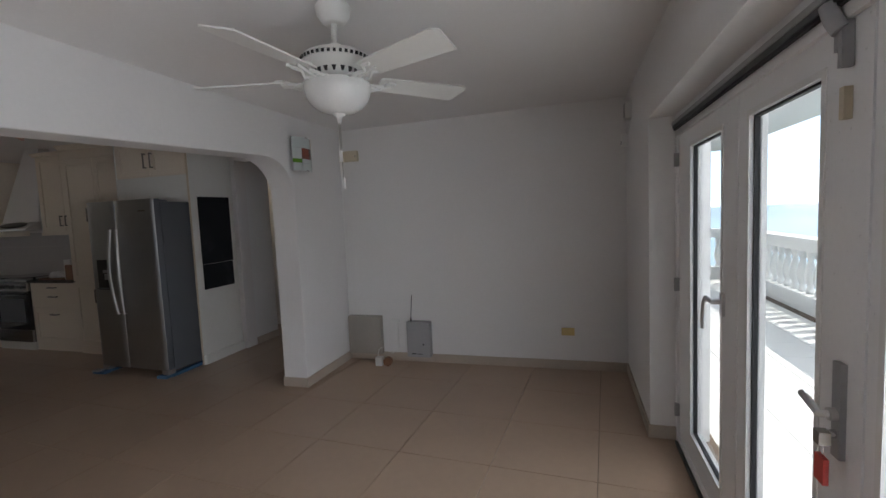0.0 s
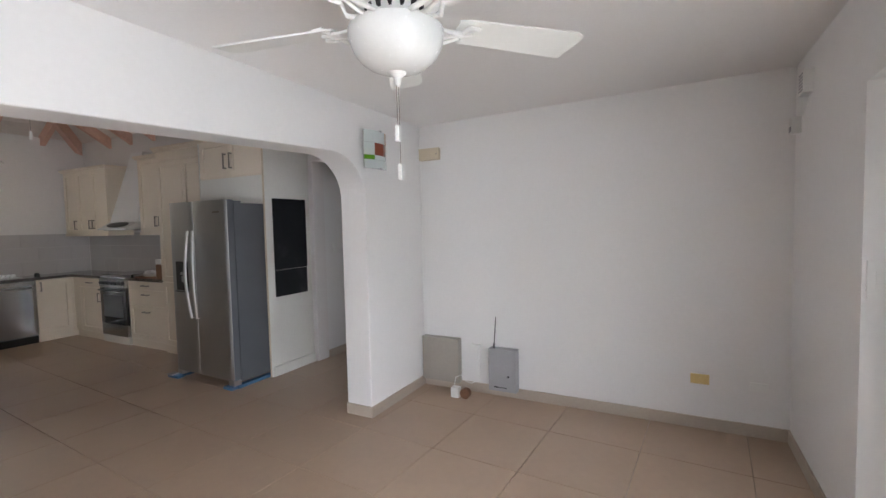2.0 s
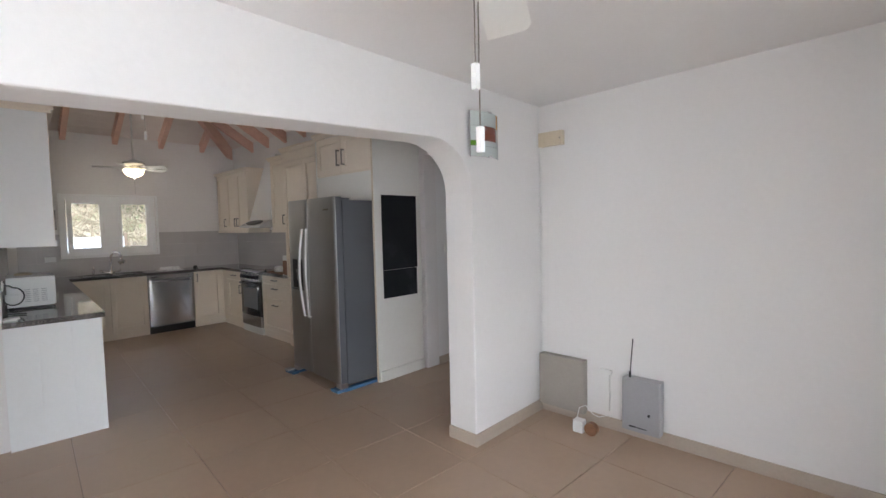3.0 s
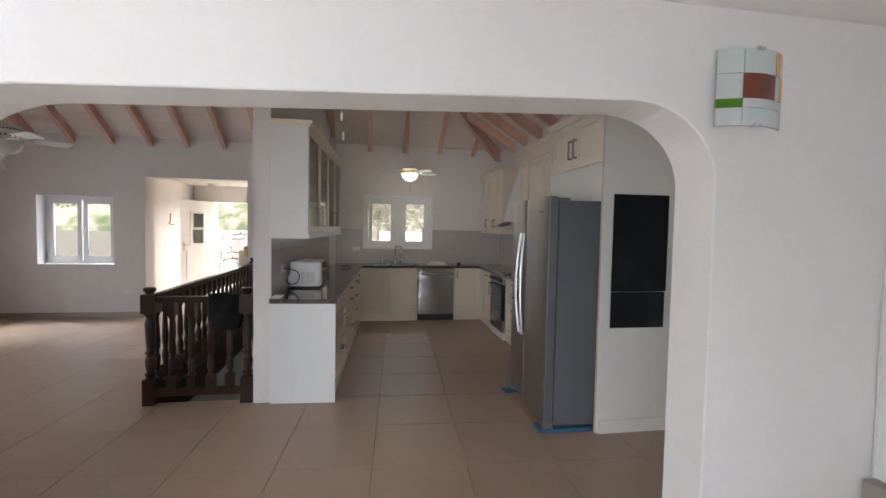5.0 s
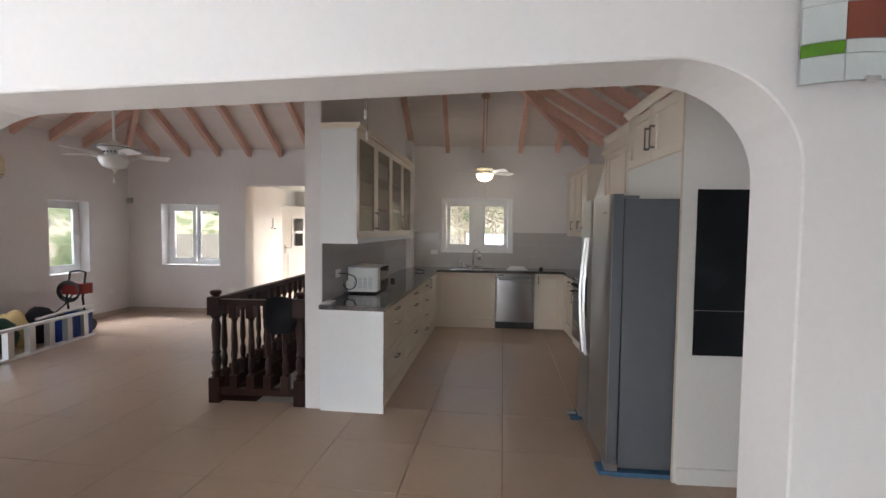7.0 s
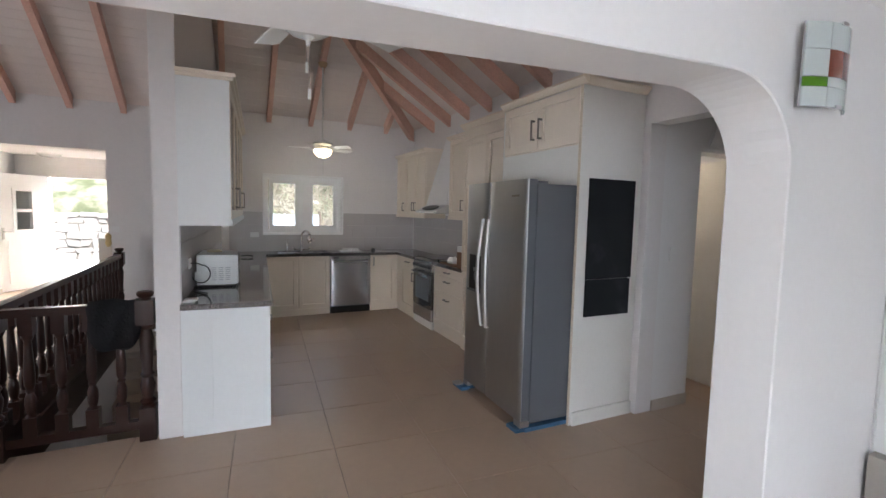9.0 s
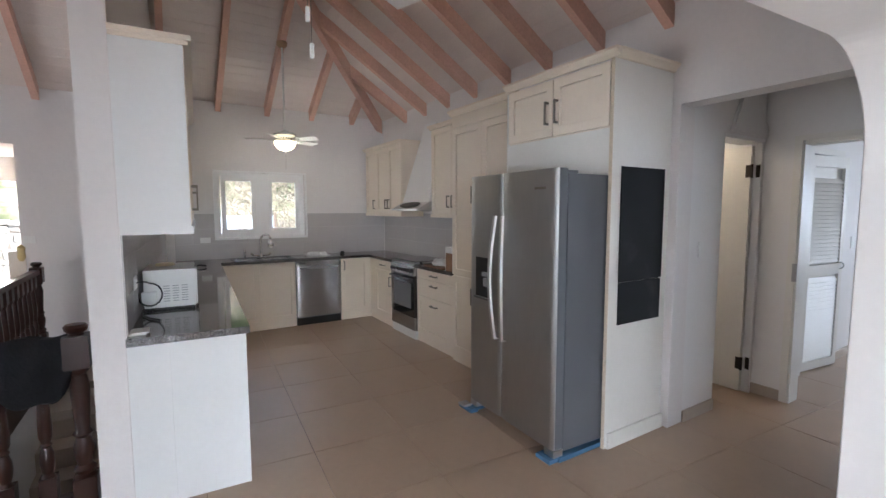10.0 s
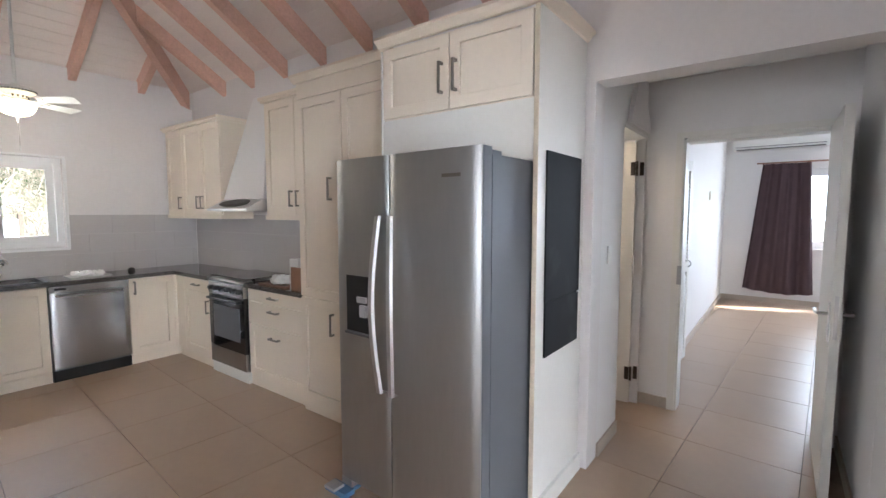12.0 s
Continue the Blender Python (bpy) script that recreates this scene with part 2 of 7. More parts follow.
def lathe(bm, profile, center=(0, 0, 0), axis="z", seg=20):
    """Turns a profile of (radius, height) about an axis."""
    rings = []
    for r, h in profile:
        ring = []
        for i in range(seg):
            a = 2 * math.pi * i / seg
            u, w = r * math.cos(a), r * math.sin(a)
            c = {"z": (u, w, h), "x": (h, u, w), "y": (u, h, w)}[axis]
            ring.append(bm.verts.new((center[0] + c[0], center[1] + c[1], center[2] + c[2])))
        rings.append(ring)
    fs = []
    for a, b in zip(rings, rings[1:]):
        for i in range(seg):
            j = (i + 1) % seg
            fs.append(bm.faces.new((a[i], a[j], b[j], b[i])))
    fs.append(bm.faces.new(rings[0][::-1]))
    fs.append(bm.faces.new(rings[-1]))
    bmesh.ops.recalc_face_normals(bm, faces=fs)


def tube(bm, pts, r, seg=8):
    """A round tube through 3D points."""
    pts = [Vector(p) for p in pts]
    rings = []
    for i, p in enumerate(pts):
        d = (pts[min(i + 1, len(pts) - 1)] - pts[max(i - 1, 0)]).normalized()
        u = d.orthogonal().normalized() if not rings else (last - d * last.dot(d)).normalized()
        last = u
        w = d.cross(u)
        rings.append([bm.verts.new(p + r * (u * math.cos(2 * math.pi * k / seg) + w * math.sin(2 * math.pi * k / seg))) for k in range(seg)])
    fs = []
    for a, b in zip(rings, rings[1:]):
        for k in range(seg):
            j = (k + 1) % seg
            fs.append(bm.faces.new((a[k], a[j], b[j], b[k])))
    fs.append(bm.faces.new(rings[0][::-1]))
    fs.append(bm.faces.new(rings[-1]))
    bmesh.ops.recalc_face_normals(bm, faces=fs)


def arc(c, r, a0, a1, n, plane="xz"):
    out = []
    for i in range(n + 1):
        a = radians(a0 + (a1 - a0) * i / n)
        u, w = r * math.cos(a), r * math.sin(a)
        out.append({"xz": (c[0] + u, c[1], c[2] + w), "yz": (c[0], c[1] + u, c[2] + w), "xy": (c[0] + u, c[1] + w, c[2])}[plane])
    return out


def bevel(bm, w, seg=2):
    edges = [e for e in bm.edges if len(e.link_faces) == 2 and e.calc_face_angle(0) > 0.5]
    bmesh.ops.bevel(bm, geom=edges, offset=w, segments=seg, affect="EDGES", clamp_overlap=True)


BASE = {}


def thing(name, base, label="", category="", group="", kind=""):
    ob = new(name)
    ob.location = base
    ob.empty_display_size = 0.1
    BASE[ob.name] = Vector(base)
    return tagged(ob, label, category, group, kind)


def part(name, bm, material, parent=None, label="", kind="", smooth=False, bev=0.0, origin=None):
    """One mesh object out of a bmesh given in world metres; its origin is its parent's base."""
    if bev:
        bevel(bm, bev)
    base = BASE.get(parent.name, Vector((0, 0, 0))) if parent else Vector(origin or (0, 0, 0))
    me = bpy.data.meshes.new(name)
    bmesh.ops.translate(bm, verts=bm.verts[:], vec=-base)
    bm.to_mesh(me)
    bm.free()
    me.materials.append(material)
    if smooth:
        for p in me.polygons:
            p.use_smooth = True
        me.set_sharp_from_angle(angle=radians(40))
    ob = new(name, me)
    BASE[ob.name] = base
    if parent:
        ob.parent = parent
    else:
        ob.location = base
    return tagged(ob, label, "", "", kind)


def solo(name, bm, material, label, category, base=(0, 0, 0), group="", **kw):
    ob = part(name, bm, material, None, label, origin=base, **kw)
    return tagged(ob, "", category, group)


PIVOT, SKEW = Vector((-5.245, 1.953, 0)), radians(-3.1)
SKEWED = Matrix.Translation(PIVOT) @ Matrix.Rotation(SKEW, 4, "Z") @ Matrix.Translation(-PIVOT)


def skewed(ob, dx=0.0, dy=0.0):
    """Turns a thing with the partition, which stands three degrees out of square."""
    ob.matrix_basis = Matrix.Translation((dx, dy, 0)) @ SKEWED @ ob.matrix_basis
    return ob


def structure(name, bm, material, label, **kw):
    return part(name, bm, material, None, label, "structure", **kw)


def wall_x(name, x0, x1, y0, y1, z0, z1, holes, material, label):
    """A wall across x, with holes given as (ya, yb, za, zb)."""
    bm = bmesh.new()
    y = y0
    for ya, yb, za, zb in sorted(holes):
        box(bm, x0, y, z0, x1, ya, z1)
        if za > z0:
            box(bm, x0, ya, z0, x1, yb, za)
        box(bm, x0, ya, zb, x1, yb, z1)
        y = yb
    box(bm, x0, y, z0, x1, y1, z1)
    bmesh.ops.remove_doubles(bm, verts=bm.verts[:], dist=1e-5)
    return structure(name, bm, material, label)


def wall_y(name, y0, y1, x0, x1, z0, z1, holes, material, label):
    bm = bmesh.new()
    x = x0
    for xa, xb, za, zb in sorted(holes):
        box(bm, x, y0, z0, xa, y1, z1)
        if za > z0:
            box(bm, xa, y0, z0, xb, y1, za)
        box(bm, xa, y0, zb, xb, y1, z1)
        x = xb
    box(bm, x, y0, z0, x1, y1, z1)
    bmesh.ops.remove_doubles(bm, verts=bm.verts[:], dist=1e-5)
    return structure(name, bm, material, label)


# ---- the structure ----
LX, KX, EX = -9.18, -9.06, -3.09
SY, NY = -2.91, 5.12
PLATE, SLOPE = 2.90, 0.62
RX0, RX1, RY0, RY1 = -9.15, EX, SY, NY
HALF = (RX1 - RX0) / 2


def roof_z(x, y):
    return PLATE + SLOPE * min(x - RX0, RX1 - x, y - RY0, RY1 - y)


structure("floor", boxes((-9.6, -3.2, -0.16, -5.36, 0.99, -0.012), (-9.6, 1.83, -0.16, -5.36, 5.12, -0.012), (-9.6, 0.99, -0.16, -9.1, 1.83, -0.012),
                         (-5.36, -3.2, -0.16, 0.34, 5.12, -0.012), (-6.2, 5.12, -0.16, 0.34, 12.2, -0.012)), GROUT, "dark grout bed under the beige floor tiles")
FLOOR = scene.objects["floor"]

# arch wall
def arch_top(y):
    return 1.955 + (y - 1.75) / 2.0 * 0.08
bm = bmesh.new()
pts = [(SY, 0.0), (1.36, 0.0)]
for i in range(11):
    a = math.pi - math.pi / 2 * i / 10
    pts.append((1.74 + 0.38 * math.cos(a), 1.66 + 0.295 * math.sin(a)))
for i in range(13):
    a = math.pi / 2 - math.pi / 2 * i / 12
    pts.append((3.77 + 0.355 * math.cos(a), 1.72 + 0.316 * math.sin(a)))
pts += [(4.125, 0.0), (5.12, 0.0), (5.12, 3.1), (SY, 3.1)]
prism(bm, pts, "x", EX, -2.85)
bevel(bm, 0.005, 1)
structure("wall_arch", bm, WALL, "white plastered wall with a wide arched opening")

wall_y("wall_north", 4.97, NY, -2.85, 0.34, 0, 3.0, [], WALL, "plain white plastered wall with a beige skirting")
wall_x("wall_terrace", -0.05, 0.30, -3.0, 4.97, 0, 3.0, [(-0.6, 3.76, 0, 2.05)], WALL, "white wall with a deep opening for the terrace doors")
wall_y("wall_back_lounge", -3.1, -2.95, -2.85, 0.30, 0, 3.0, [], WALL, "plain white wall behind")
wall_x("wall_kitchen_window", -9.36, KX, 1.95, 5.12, -0.012, 2.92, [(2.72, 3.86, 1.18, 2.04)], WALL_WARM, "off-white kitchen wall with a small window")
wall_x("wall_lounge_window", -9.48, LX, -3.2, 1.95, -0.012, 2.92, [(-2.30, -1.225, 0.85, 1.93), (-0.765, 0.79, 0, 2.26)], WALL_WARM, "off-white wall with a window and the way to the entry")
# the second hole is an invented, unseen opening for the lounge fill lamp
wall_y("wall_lounge_side", -3.2, SY, -9.18, EX, 0, 2.92, [(-8.35, -7.66, 0.80, 1.91), (-6.3, -4.1, 0, 2.1)], WALL_WARM, "off-white side wall with a narrow window")
wall_y("wall_kitchen_side", 5.10, 5.27, -9.36, -4.30, 0, 2.92, [], WALL_WARM, "off-white wall behind the kitchen units")
wall_y("wall_hall_head", 5.10, 5.27, -4.30, EX, 2.24, 2.92, [], WALL_WARM, "lintel over the way to the hall")

# partition beside the stairs, up to the roof
bm = bmesh.new()
prism(bm, [(-5.25, 0), (-5.25, roof_z(-5.25, 1.9)), (-6.12, roof_z(-6.12, 1.9)), (KX - 0.1, roof_z(KX, 1.9)), (KX - 0.1, 0)], "y", 1.81, 1.95)
for v in bm.verts:
    if v.co.y > 1.9:
        v.co.y = 1.953 + (-5.245 - v.co.x) * math.tan(-SKEW)
bevel(bm, 0.006)
structure("wall_partition", bm, WALL_WARM, "off-white partition between kitchen and stairs")
structure("wall_corner_chase", boxes((KX, 2.10, 0.91, -8.74, 2.235, 2.95)), WALL_WARM, "boxed-in corner of the kitchen wall")

# hip roof with painted boards and rafters
bm = bmesh.new()
def ring(d):
    return [(RX0 + d, RY0 + d), (RX1 - d, RY0 + d), (RX1 - d, RY1 - d), (RX0 + d, RY1 - d)]
step = 0.105
d = -0.35
while d < HALF - 0.01:
    e = min(d + step - 0.0035, HALF - 0.002)
    a, b = ring(d), ring(e)
    za, zb = PLATE + SLOPE * d, PLATE + SLOPE * e
    for i in range(4):
        j = (i + 1) % 4
        lo = [bm.verts.new((*a[i], za)), bm.verts.new((*a[j], za)), bm.verts.new((*b[j], zb)), bm.verts.new((*b[i], zb))]
        hi = [bm.verts.new((v.co.x, v.co.y, v.co.z + 0.012)) for v in lo]
        bm.faces.new(lo)
        bm.faces.new((lo[0], lo[1], hi[1], hi[0]))
        bm.faces.new((lo[2], lo[3], hi[3], hi[2]))
    d += step
a = ring(-0.35)
top = [bm.verts.new((*p, PLATE - SLOPE * 0.35 + 0.012)) for p in a]
r0, r1 = bm.verts.new((RX0 + HALF, RY0 + HALF, PLATE + SLOPE * HALF + 0.012)), bm.verts.new((RX0 + HALF, RY1 - HALF, PLATE + SLOPE * HALF + 0.012))
for f in ((top[0], top[1], r0), (top[1], top[2], r1, r0), (top[2], top[3], r1), (top[3], top[0], r0, r1)):
    bm.faces.new(f)
structure("ceiling_boards", bm, BOARD, "sloping ceiling of off-white painted boards")


def rafter(bm, p, q, w, h):
    """A timber from p to q, its top at those points, w wide and h deep, cut plumb."""
    p, q = Vector(p), Vector(q)
    s = Vector((q.x - p.x, q.y - p.y, 0)).normalized().cross(Vector((0, 0, 1))) * w / 2
    v = [bm.verts.new(c) for c in (p - s, p + s, q + s, q - s)]
    k = [bm.verts.new(u.co - Vector((0, 0, h))) for u in v]
    bm.faces.new(v)
    bm.faces.new(k[::-1])
    for i in range(4):
        j = (i + 1) % 4
        bm.faces.new((v[j], v[i], k[i], k[j]))


def add_rafters():
    rows = []
    for y in [2.79 + 0.597 * i for i in range(4)] + [2.19, 1.60, 1.01] + [0.445 - 0.552 * i for i in range(7)]:
        if RY0 + 0.15 < y < RY1 - 0.15:
            run = min(HALF, y - RY0, RY1 - y)
            rows.append(((RX0 + 0.0, y), (RX0 + run - 0.03, y)))
            rows.append(((RX1 - 0.0, y), (RX1 - run + 0.03, y)))
    for i in range(0, 10):
        x = -8.29 + 0.555 * i
        if x < RX1 - 0.15:
            run = min(HALF, x - RX0, RX1 - x)
            rows.append(((x, RY1), (x, RY1 - run + 0.03)))
            rows.append(((x, RY0), (x, RY0 + run - 0.03)))
    for a, b in rows:
        bm = bmesh.new()
        rafter(bm, (*a, roof_z(*a) - 0.002), (*b, roof_z(*b) - 0.002), 0.066, 0.15)
        bmesh.ops.recalc_face_normals(bm, faces=bm.faces[:])
        tagged(part("rafter", bm, RAFTER, scene.objects["ceiling_boards"], "salmon-stained roof rafter"))
    for cx, cy, ex, ey in ((RX0, RY0, RX0 + HALF, RY0 + HALF), (RX1, RY0, RX1 - HALF, RY0 + HALF), (RX0, RY1, RX0 + HALF, RY1 - HALF), (RX1, RY1, RX1 - HALF, RY1 - HALF)):
        bm = bmesh.new()
        rafter(bm, (cx, cy, PLATE - 0.01), (ex, ey, roof_z(ex, ey) - 0.01), 0.07, 0.21)
        bmesh.ops.recalc_face_normals(bm, faces=bm.faces[:])
        part("hip_rafter", bm, RAFTER, scene.objects["ceiling_boards"], "salmon-stained hip rafter")
    bm = boxes((RX0 + HALF - 0.03, RY0 + HALF, roof_z(RX0 + HALF, 0.5) - 0.24, RX0 + HALF + 0.03, RY1 - HALF, roof_z(RX0 + HALF, 0.5) - 0.02))
    part("ridge_beam", bm, RAFTER, scene.objects["ceiling_boards"], "salmon-stained ridge beam")


add_rafters()

# the near room's ceiling, softly coved at the walls
bm = bmesh.new()
nx, ny = 24, 48
grid = []
for i in range(nx + 1):
    row = []
    for j in range(ny + 1):
        x, y = -2.87 + 2.86 * i / nx, -2.97 + 7.96 * j / ny
        dw = max(0.0, min(x + 2.85, -0.04 - x + 0.02, y + 2.95, 4.97 - y))
        s = min(1.0, dw / 1.0)
        z = 2.415 + 0.018 * (x + 2.85) + 0.02 * (1 - (1 - s) ** 2)
        row.append(bm.verts.new((x, y, z)))
    grid.append(row)
for i in range(nx):
    for j in range(ny):
        bm.faces.new((grid[i][j], grid[i][j + 1], grid[i + 1][j + 1], grid[i + 1][j]))
ext = bmesh.ops.extrude_face_region(bm, geom=bm.faces[:])
bmesh.ops.translate(bm, verts=[v for v in ext["geom"] if isinstance(v, bmesh.types.BMVert)], vec=(0, 0, 0.25))
bmesh.ops.recalc_face_normals(bm, faces=bm.faces[:])
structure("ceiling", bm, CEIL, "smooth white ceiling, softly curved to the walls", smooth=True)

# hall, bathroom behind its door, bedroom
wall_x("wall_hall_left", -4.45, -4.30, 5.27, 6.30, 0, 2.92, [(5.68, 6.27, 0, 2.10)], WALL, "white hall wall with an open door")
wall_x("wall_hall_right", -3.09, -2.94, 5.12, 6.30, 0, 2.92, [], WALL, "white hall wall")
wall_y("wall_bedroom_door", 6.30, 6.44, -4.45, -2.9, 0, 2.92, [(-4.04, -3.20, 0, 2.06)], WALL, "white wall with the bedroom door opening")
structure("ceiling_hall", boxes((-6.1, 5.27, 2.50, -2.9, 6.30, 2.6)), CEIL, "white hall ceiling")
structure("wall_bathroom", boxes((-6.1, 5.27, 0, -6.0, 7.2, 2.5), (-6.1, 7.2, 0, -4.4, 7.3, 2.5), (-6.1, 6.5, 2.5, -4.4, 7.3, 2.6)), WALL, "plain white bathroom walls")
wall_x("wall_bedroom_left", -4.40, -4.25, 6.44, 11.85, 0, 3.0, [(7.10, 7.75, 0, 2.04)], WALL, "white bedroom wall")
structure("wall_closet", boxes((-4.9, 7.0, 0, -4.8, 7.85, 2.2), (-4.8, 7.0, 0, -4.4, 7.08, 2.2), (-4.8, 7.77, 0, -4.4, 7.85, 2.2), (-4.9, 7.0, 2.2, -4.4, 7.85, 2.3)), WALL, "plain closet walls")
wall_y("wall_bedroom_far", 11.85, 12.1, -4.4, -0.3, 0, 3.0, [(-3.5, -1.5, 0.93, 2.22)], WALL, "white bedroom wall with a window")
wall_x("wall_bedroom_right", -0.5, -0.3, 5.12, 11.85, 0, 3.0, [], WALL, "plain white bedroom wall")
structure("wall_bedroom_near", boxes((-2.9, 6.30, 0, -0.5, 6.44, 3.0)), WALL, "plain white bedroom wall")
structure("ceiling_bedroom", boxes((-4.45, 6.30, 3.0, -0.3, 12.1, 3.1)), CEIL, "white bedroom ceiling")

# five-sided wedge standing 28 mm proud of the wall above the bathroom door
bm = bmesh.new()
prism(bm, [(5.72, 2.106), (6.297, 2.106), (6.297, 2.20), (6.05, 2.42), (5.88, 2.42)], "x", -4.30, -4.272)
bevel(bm, 0.012, 2)
structure("trim_raised_wedge", bm, WALL, "raised white plaster wedge over the bathroom door", smooth=True)

# entry lobby
wall_y("wall_entry_left", -1.42, -1.26, -12.75, -9.48, -0.012, 2.5, [], WALL, "white entry wall")
wall_y("wall_entry_right", 1.60, 1.75, -12.75, -9.48, -0.012, 2.5, [], WALL, "white entry wall")
wall_x("wall_entry_front", -12.85, -12.65, -1.42, 1.75, -0.012, 2.5, [(-0.80, 0.35, 0, 2.04)], WALL, "white entry wall with the open front door")
structure("ceiling_entry", boxes((-12.85, -1.42, 2.42, -9.48, 1.75, 2.52)), CEIL, "white entry ceiling")
structure("floor_entry", boxes((-12.9, -1.42, -0.16, -9.48, 1.75, -0.004)), TILE, "beige tiled entry floor")

# stairwell
structure("wall_stairwell", boxes((-9.1, 0.87, -2.7, -5.36, 0.99, -0.16), (-9.1, 1.83, -2.7, -5.25, 1.95, -0.16), (-5.36, 0.87, -2.7, -5.25, 1.83, -0.16), (-9.2, 0.87, -2.7, -9.1, 1.95, -0.16),
                                 (-9.1, 0.87, -2.8, -5.25, 1.95, -2.7), (-9.1, 0.965, -0.16, -5.36, 0.99, -0.014), (-5.36, 0.99, -0.16, -5.335, 1.83, -0.014)), WALL, "white walls of the stairwell")
stairs = thing("stairs", (-9.1, 1.4, -2.7), "beige tiled stairs going down between white walls", "stairs", kind="structure")
for i in range(13):
    z = -0.19 * (i + 1)
    x = -9.1 + 0.27 * (i + 1)
    part("step", boxes((x - 0.27, 0.995, -2.7, x, 1.825, z)), SKIRT, stairs, bev=0.006)


# skirtings
def skirting(name, rows):
    structure(name, boxes(*rows), SKIRT, "beige tile skirting", bev=0.004)


SK = 0.012
skirting("baseboard", [(-2.85, 4.958, 0, -0.05, 4.97, 0.085), (-2.85, 4.125, 0, -2.838, 4.958, 0.085), (-3.09, 4.113, 0, -2.838, 4.125, 0.085), (-0.062, 3.76, 0, -0.05, 4.958, 0.085), (-0.062, 3.748, 0, 0.10, 3.76, 0.085),
                       (-2.85, -2.95, 0, -2.838, 1.36, 0.085), (EX - SK, 4.125, 0, EX, 5.1, 0.085)])
skirting("baseboard_lounge", [(LX, -2.91, 0, LX + SK, -0.765, 0.085), (LX, 0.79, 0, LX + SK, 0.95, 0.085), (LX, SY, 0, -6.3, SY + SK, 0.085)])
skirting("baseboard_hall", [(-4.30, 5.27, 0, -4.288, 5.68, 0.085), (-4.30, 6.288, 0, -4.09, 6.30, 0.085), (-3.102, 5.12, 0, -3.09, 6.3, 0.085)])
skirting("baseboard_bedroom", [(-4.25, 6.44, 0, -4.238, 7.05, 0.085), (-4.25, 7.8, 0, -4.238, 11.85, 0.085), (-4.25, 11.838, 0, -0.5, 11.85, 0.085)])
skirting("baseboard_entry", [(-12.65, -1.26, 0, -9.48, -1.248, 0.085)])

# ---- outdoors ----
HAZE = bpy.data.materials.new("hazy_sky")
HAZE.use_nodes = True
hn, hl = HAZE.node_tree.nodes, HAZE.node_tree.links
for n in list(hn):
    if n.type == "BSDF_PRINCIPLED":
        hn.remove(n)
em = hn.new("ShaderNodeEmission")
em.inputs[1].default_value = 2.6
co = hn.new("ShaderNodeTexCoord")
mp = hn.new("ShaderNodeMapping")
mp.inputs["Scale"].default_value = (1, 1, 3)
nz = hn.new("ShaderNodeTexNoise")
nz.inputs["Scale"].default_value = 0.0022
nz.inputs["Detail"].default_value = 6
cr = hn.new("ShaderNodeValToRGB")
cr.color_ramp.elements[0].position, cr.color_ramp.elements[0].color = 0.38, (0.50, 0.66, 0.88, 1)
cr.color_ramp.elements[1].position, cr.color_ramp.elements[1].color = 0.62, (0.86, 0.92, 1.0, 1)
hl.new(co.outputs["Object"], mp.inputs[0])
hl.new(mp.outputs[0], nz.inputs[0])
hl.new(nz.outputs[0], cr.inputs[0])
hl.new(cr.outputs[0], em.inputs[0])
hl.new(em.outputs[0], hn["Material Output"].inputs[0])

def ground_height(x, y):
    h = -0.16
    if x < -18.9:
        h = 1.35 + (-18.9 - x) * 0.55
    if y < -9:
        h = max(h, 0.8 + (-9 - y) * 0.6)
    h = min(h, 22)
    if x > 3.0:
        h = max(-26, -0.2 - (x - 3.0) * 1.4)
    if h > 0:
        h += 0.5 * noise.noise(Vector((x * 0.45, y * 0.45, 0))) + 1.2 * noise.noise(Vector((x * 0.12, y * 0.12, 5)))
    return h


bm = bmesh.new()
xs = [-3000, -600, -120, -70, -50] + [-44 + 0.8 * i for i in range(32)] + [-18.95, -18.85] + [-17.5, -14, -9.7, -6, 0.3, 3.0, 6, 12, 21, 30]
ys = [-3000, -500, -90, -50, -35] + [-28 + 0.9 * i for i in range(21)] + [-9.05, -8.95, -6, -3.3, 0.95, 1.85, 5, 9, 12.5, 16, 25, 50, 120, 600, 3000]
gv = [[bm.verts.new((x, y, ground_height(x, y))) for y in ys] for x in xs]
for i in range(len(xs) - 1):
    for j in range(len(ys) - 1):
        if -9.7 <= xs[i] < 0.3 and 0.9 < ys[j] < 1.85:
            continue
        bm.faces.new((gv[i][j], gv[i + 1][j], gv[i + 1][j + 1], gv[i][j + 1]))
ground = structure("ground", bm, HILL, "pale concrete drive running up to a scrubby hillside", smooth=True)
structure("road", boxes((-18.7, -8.9, -0.14, -12.9, 14, -0.10)), CONCRETE, "pale concrete drive in full sun")
structure("water", boxes((20, -4800, -26, 4800, 4800, -25)), SEA, "calm hazy blue sea")
bm = bmesh.new()
arcs = [radians(a) for a in range(-70, 71, 10)]
for a, b in zip(arcs, arcs[1:]):
    p = [(2400 * math.sin(t + 0.35), 2400 * math.cos(t + 0.35)) for t in (a, b)]
    bm.faces.new([bm.verts.new(c) for c in ((*p[0], -40), (*p[1], -40), (*p[1], 1500), (*p[0], 1500))])
structure("backdrop", bm, HAZE, "pale hazy sky with soft cloud over the sea")
structure("pavement_terrace", boxes((0.34, -4.0, -0.3, 2.9, 12.6, -0.045)), GROUT, "terrace slab under pale tiles")

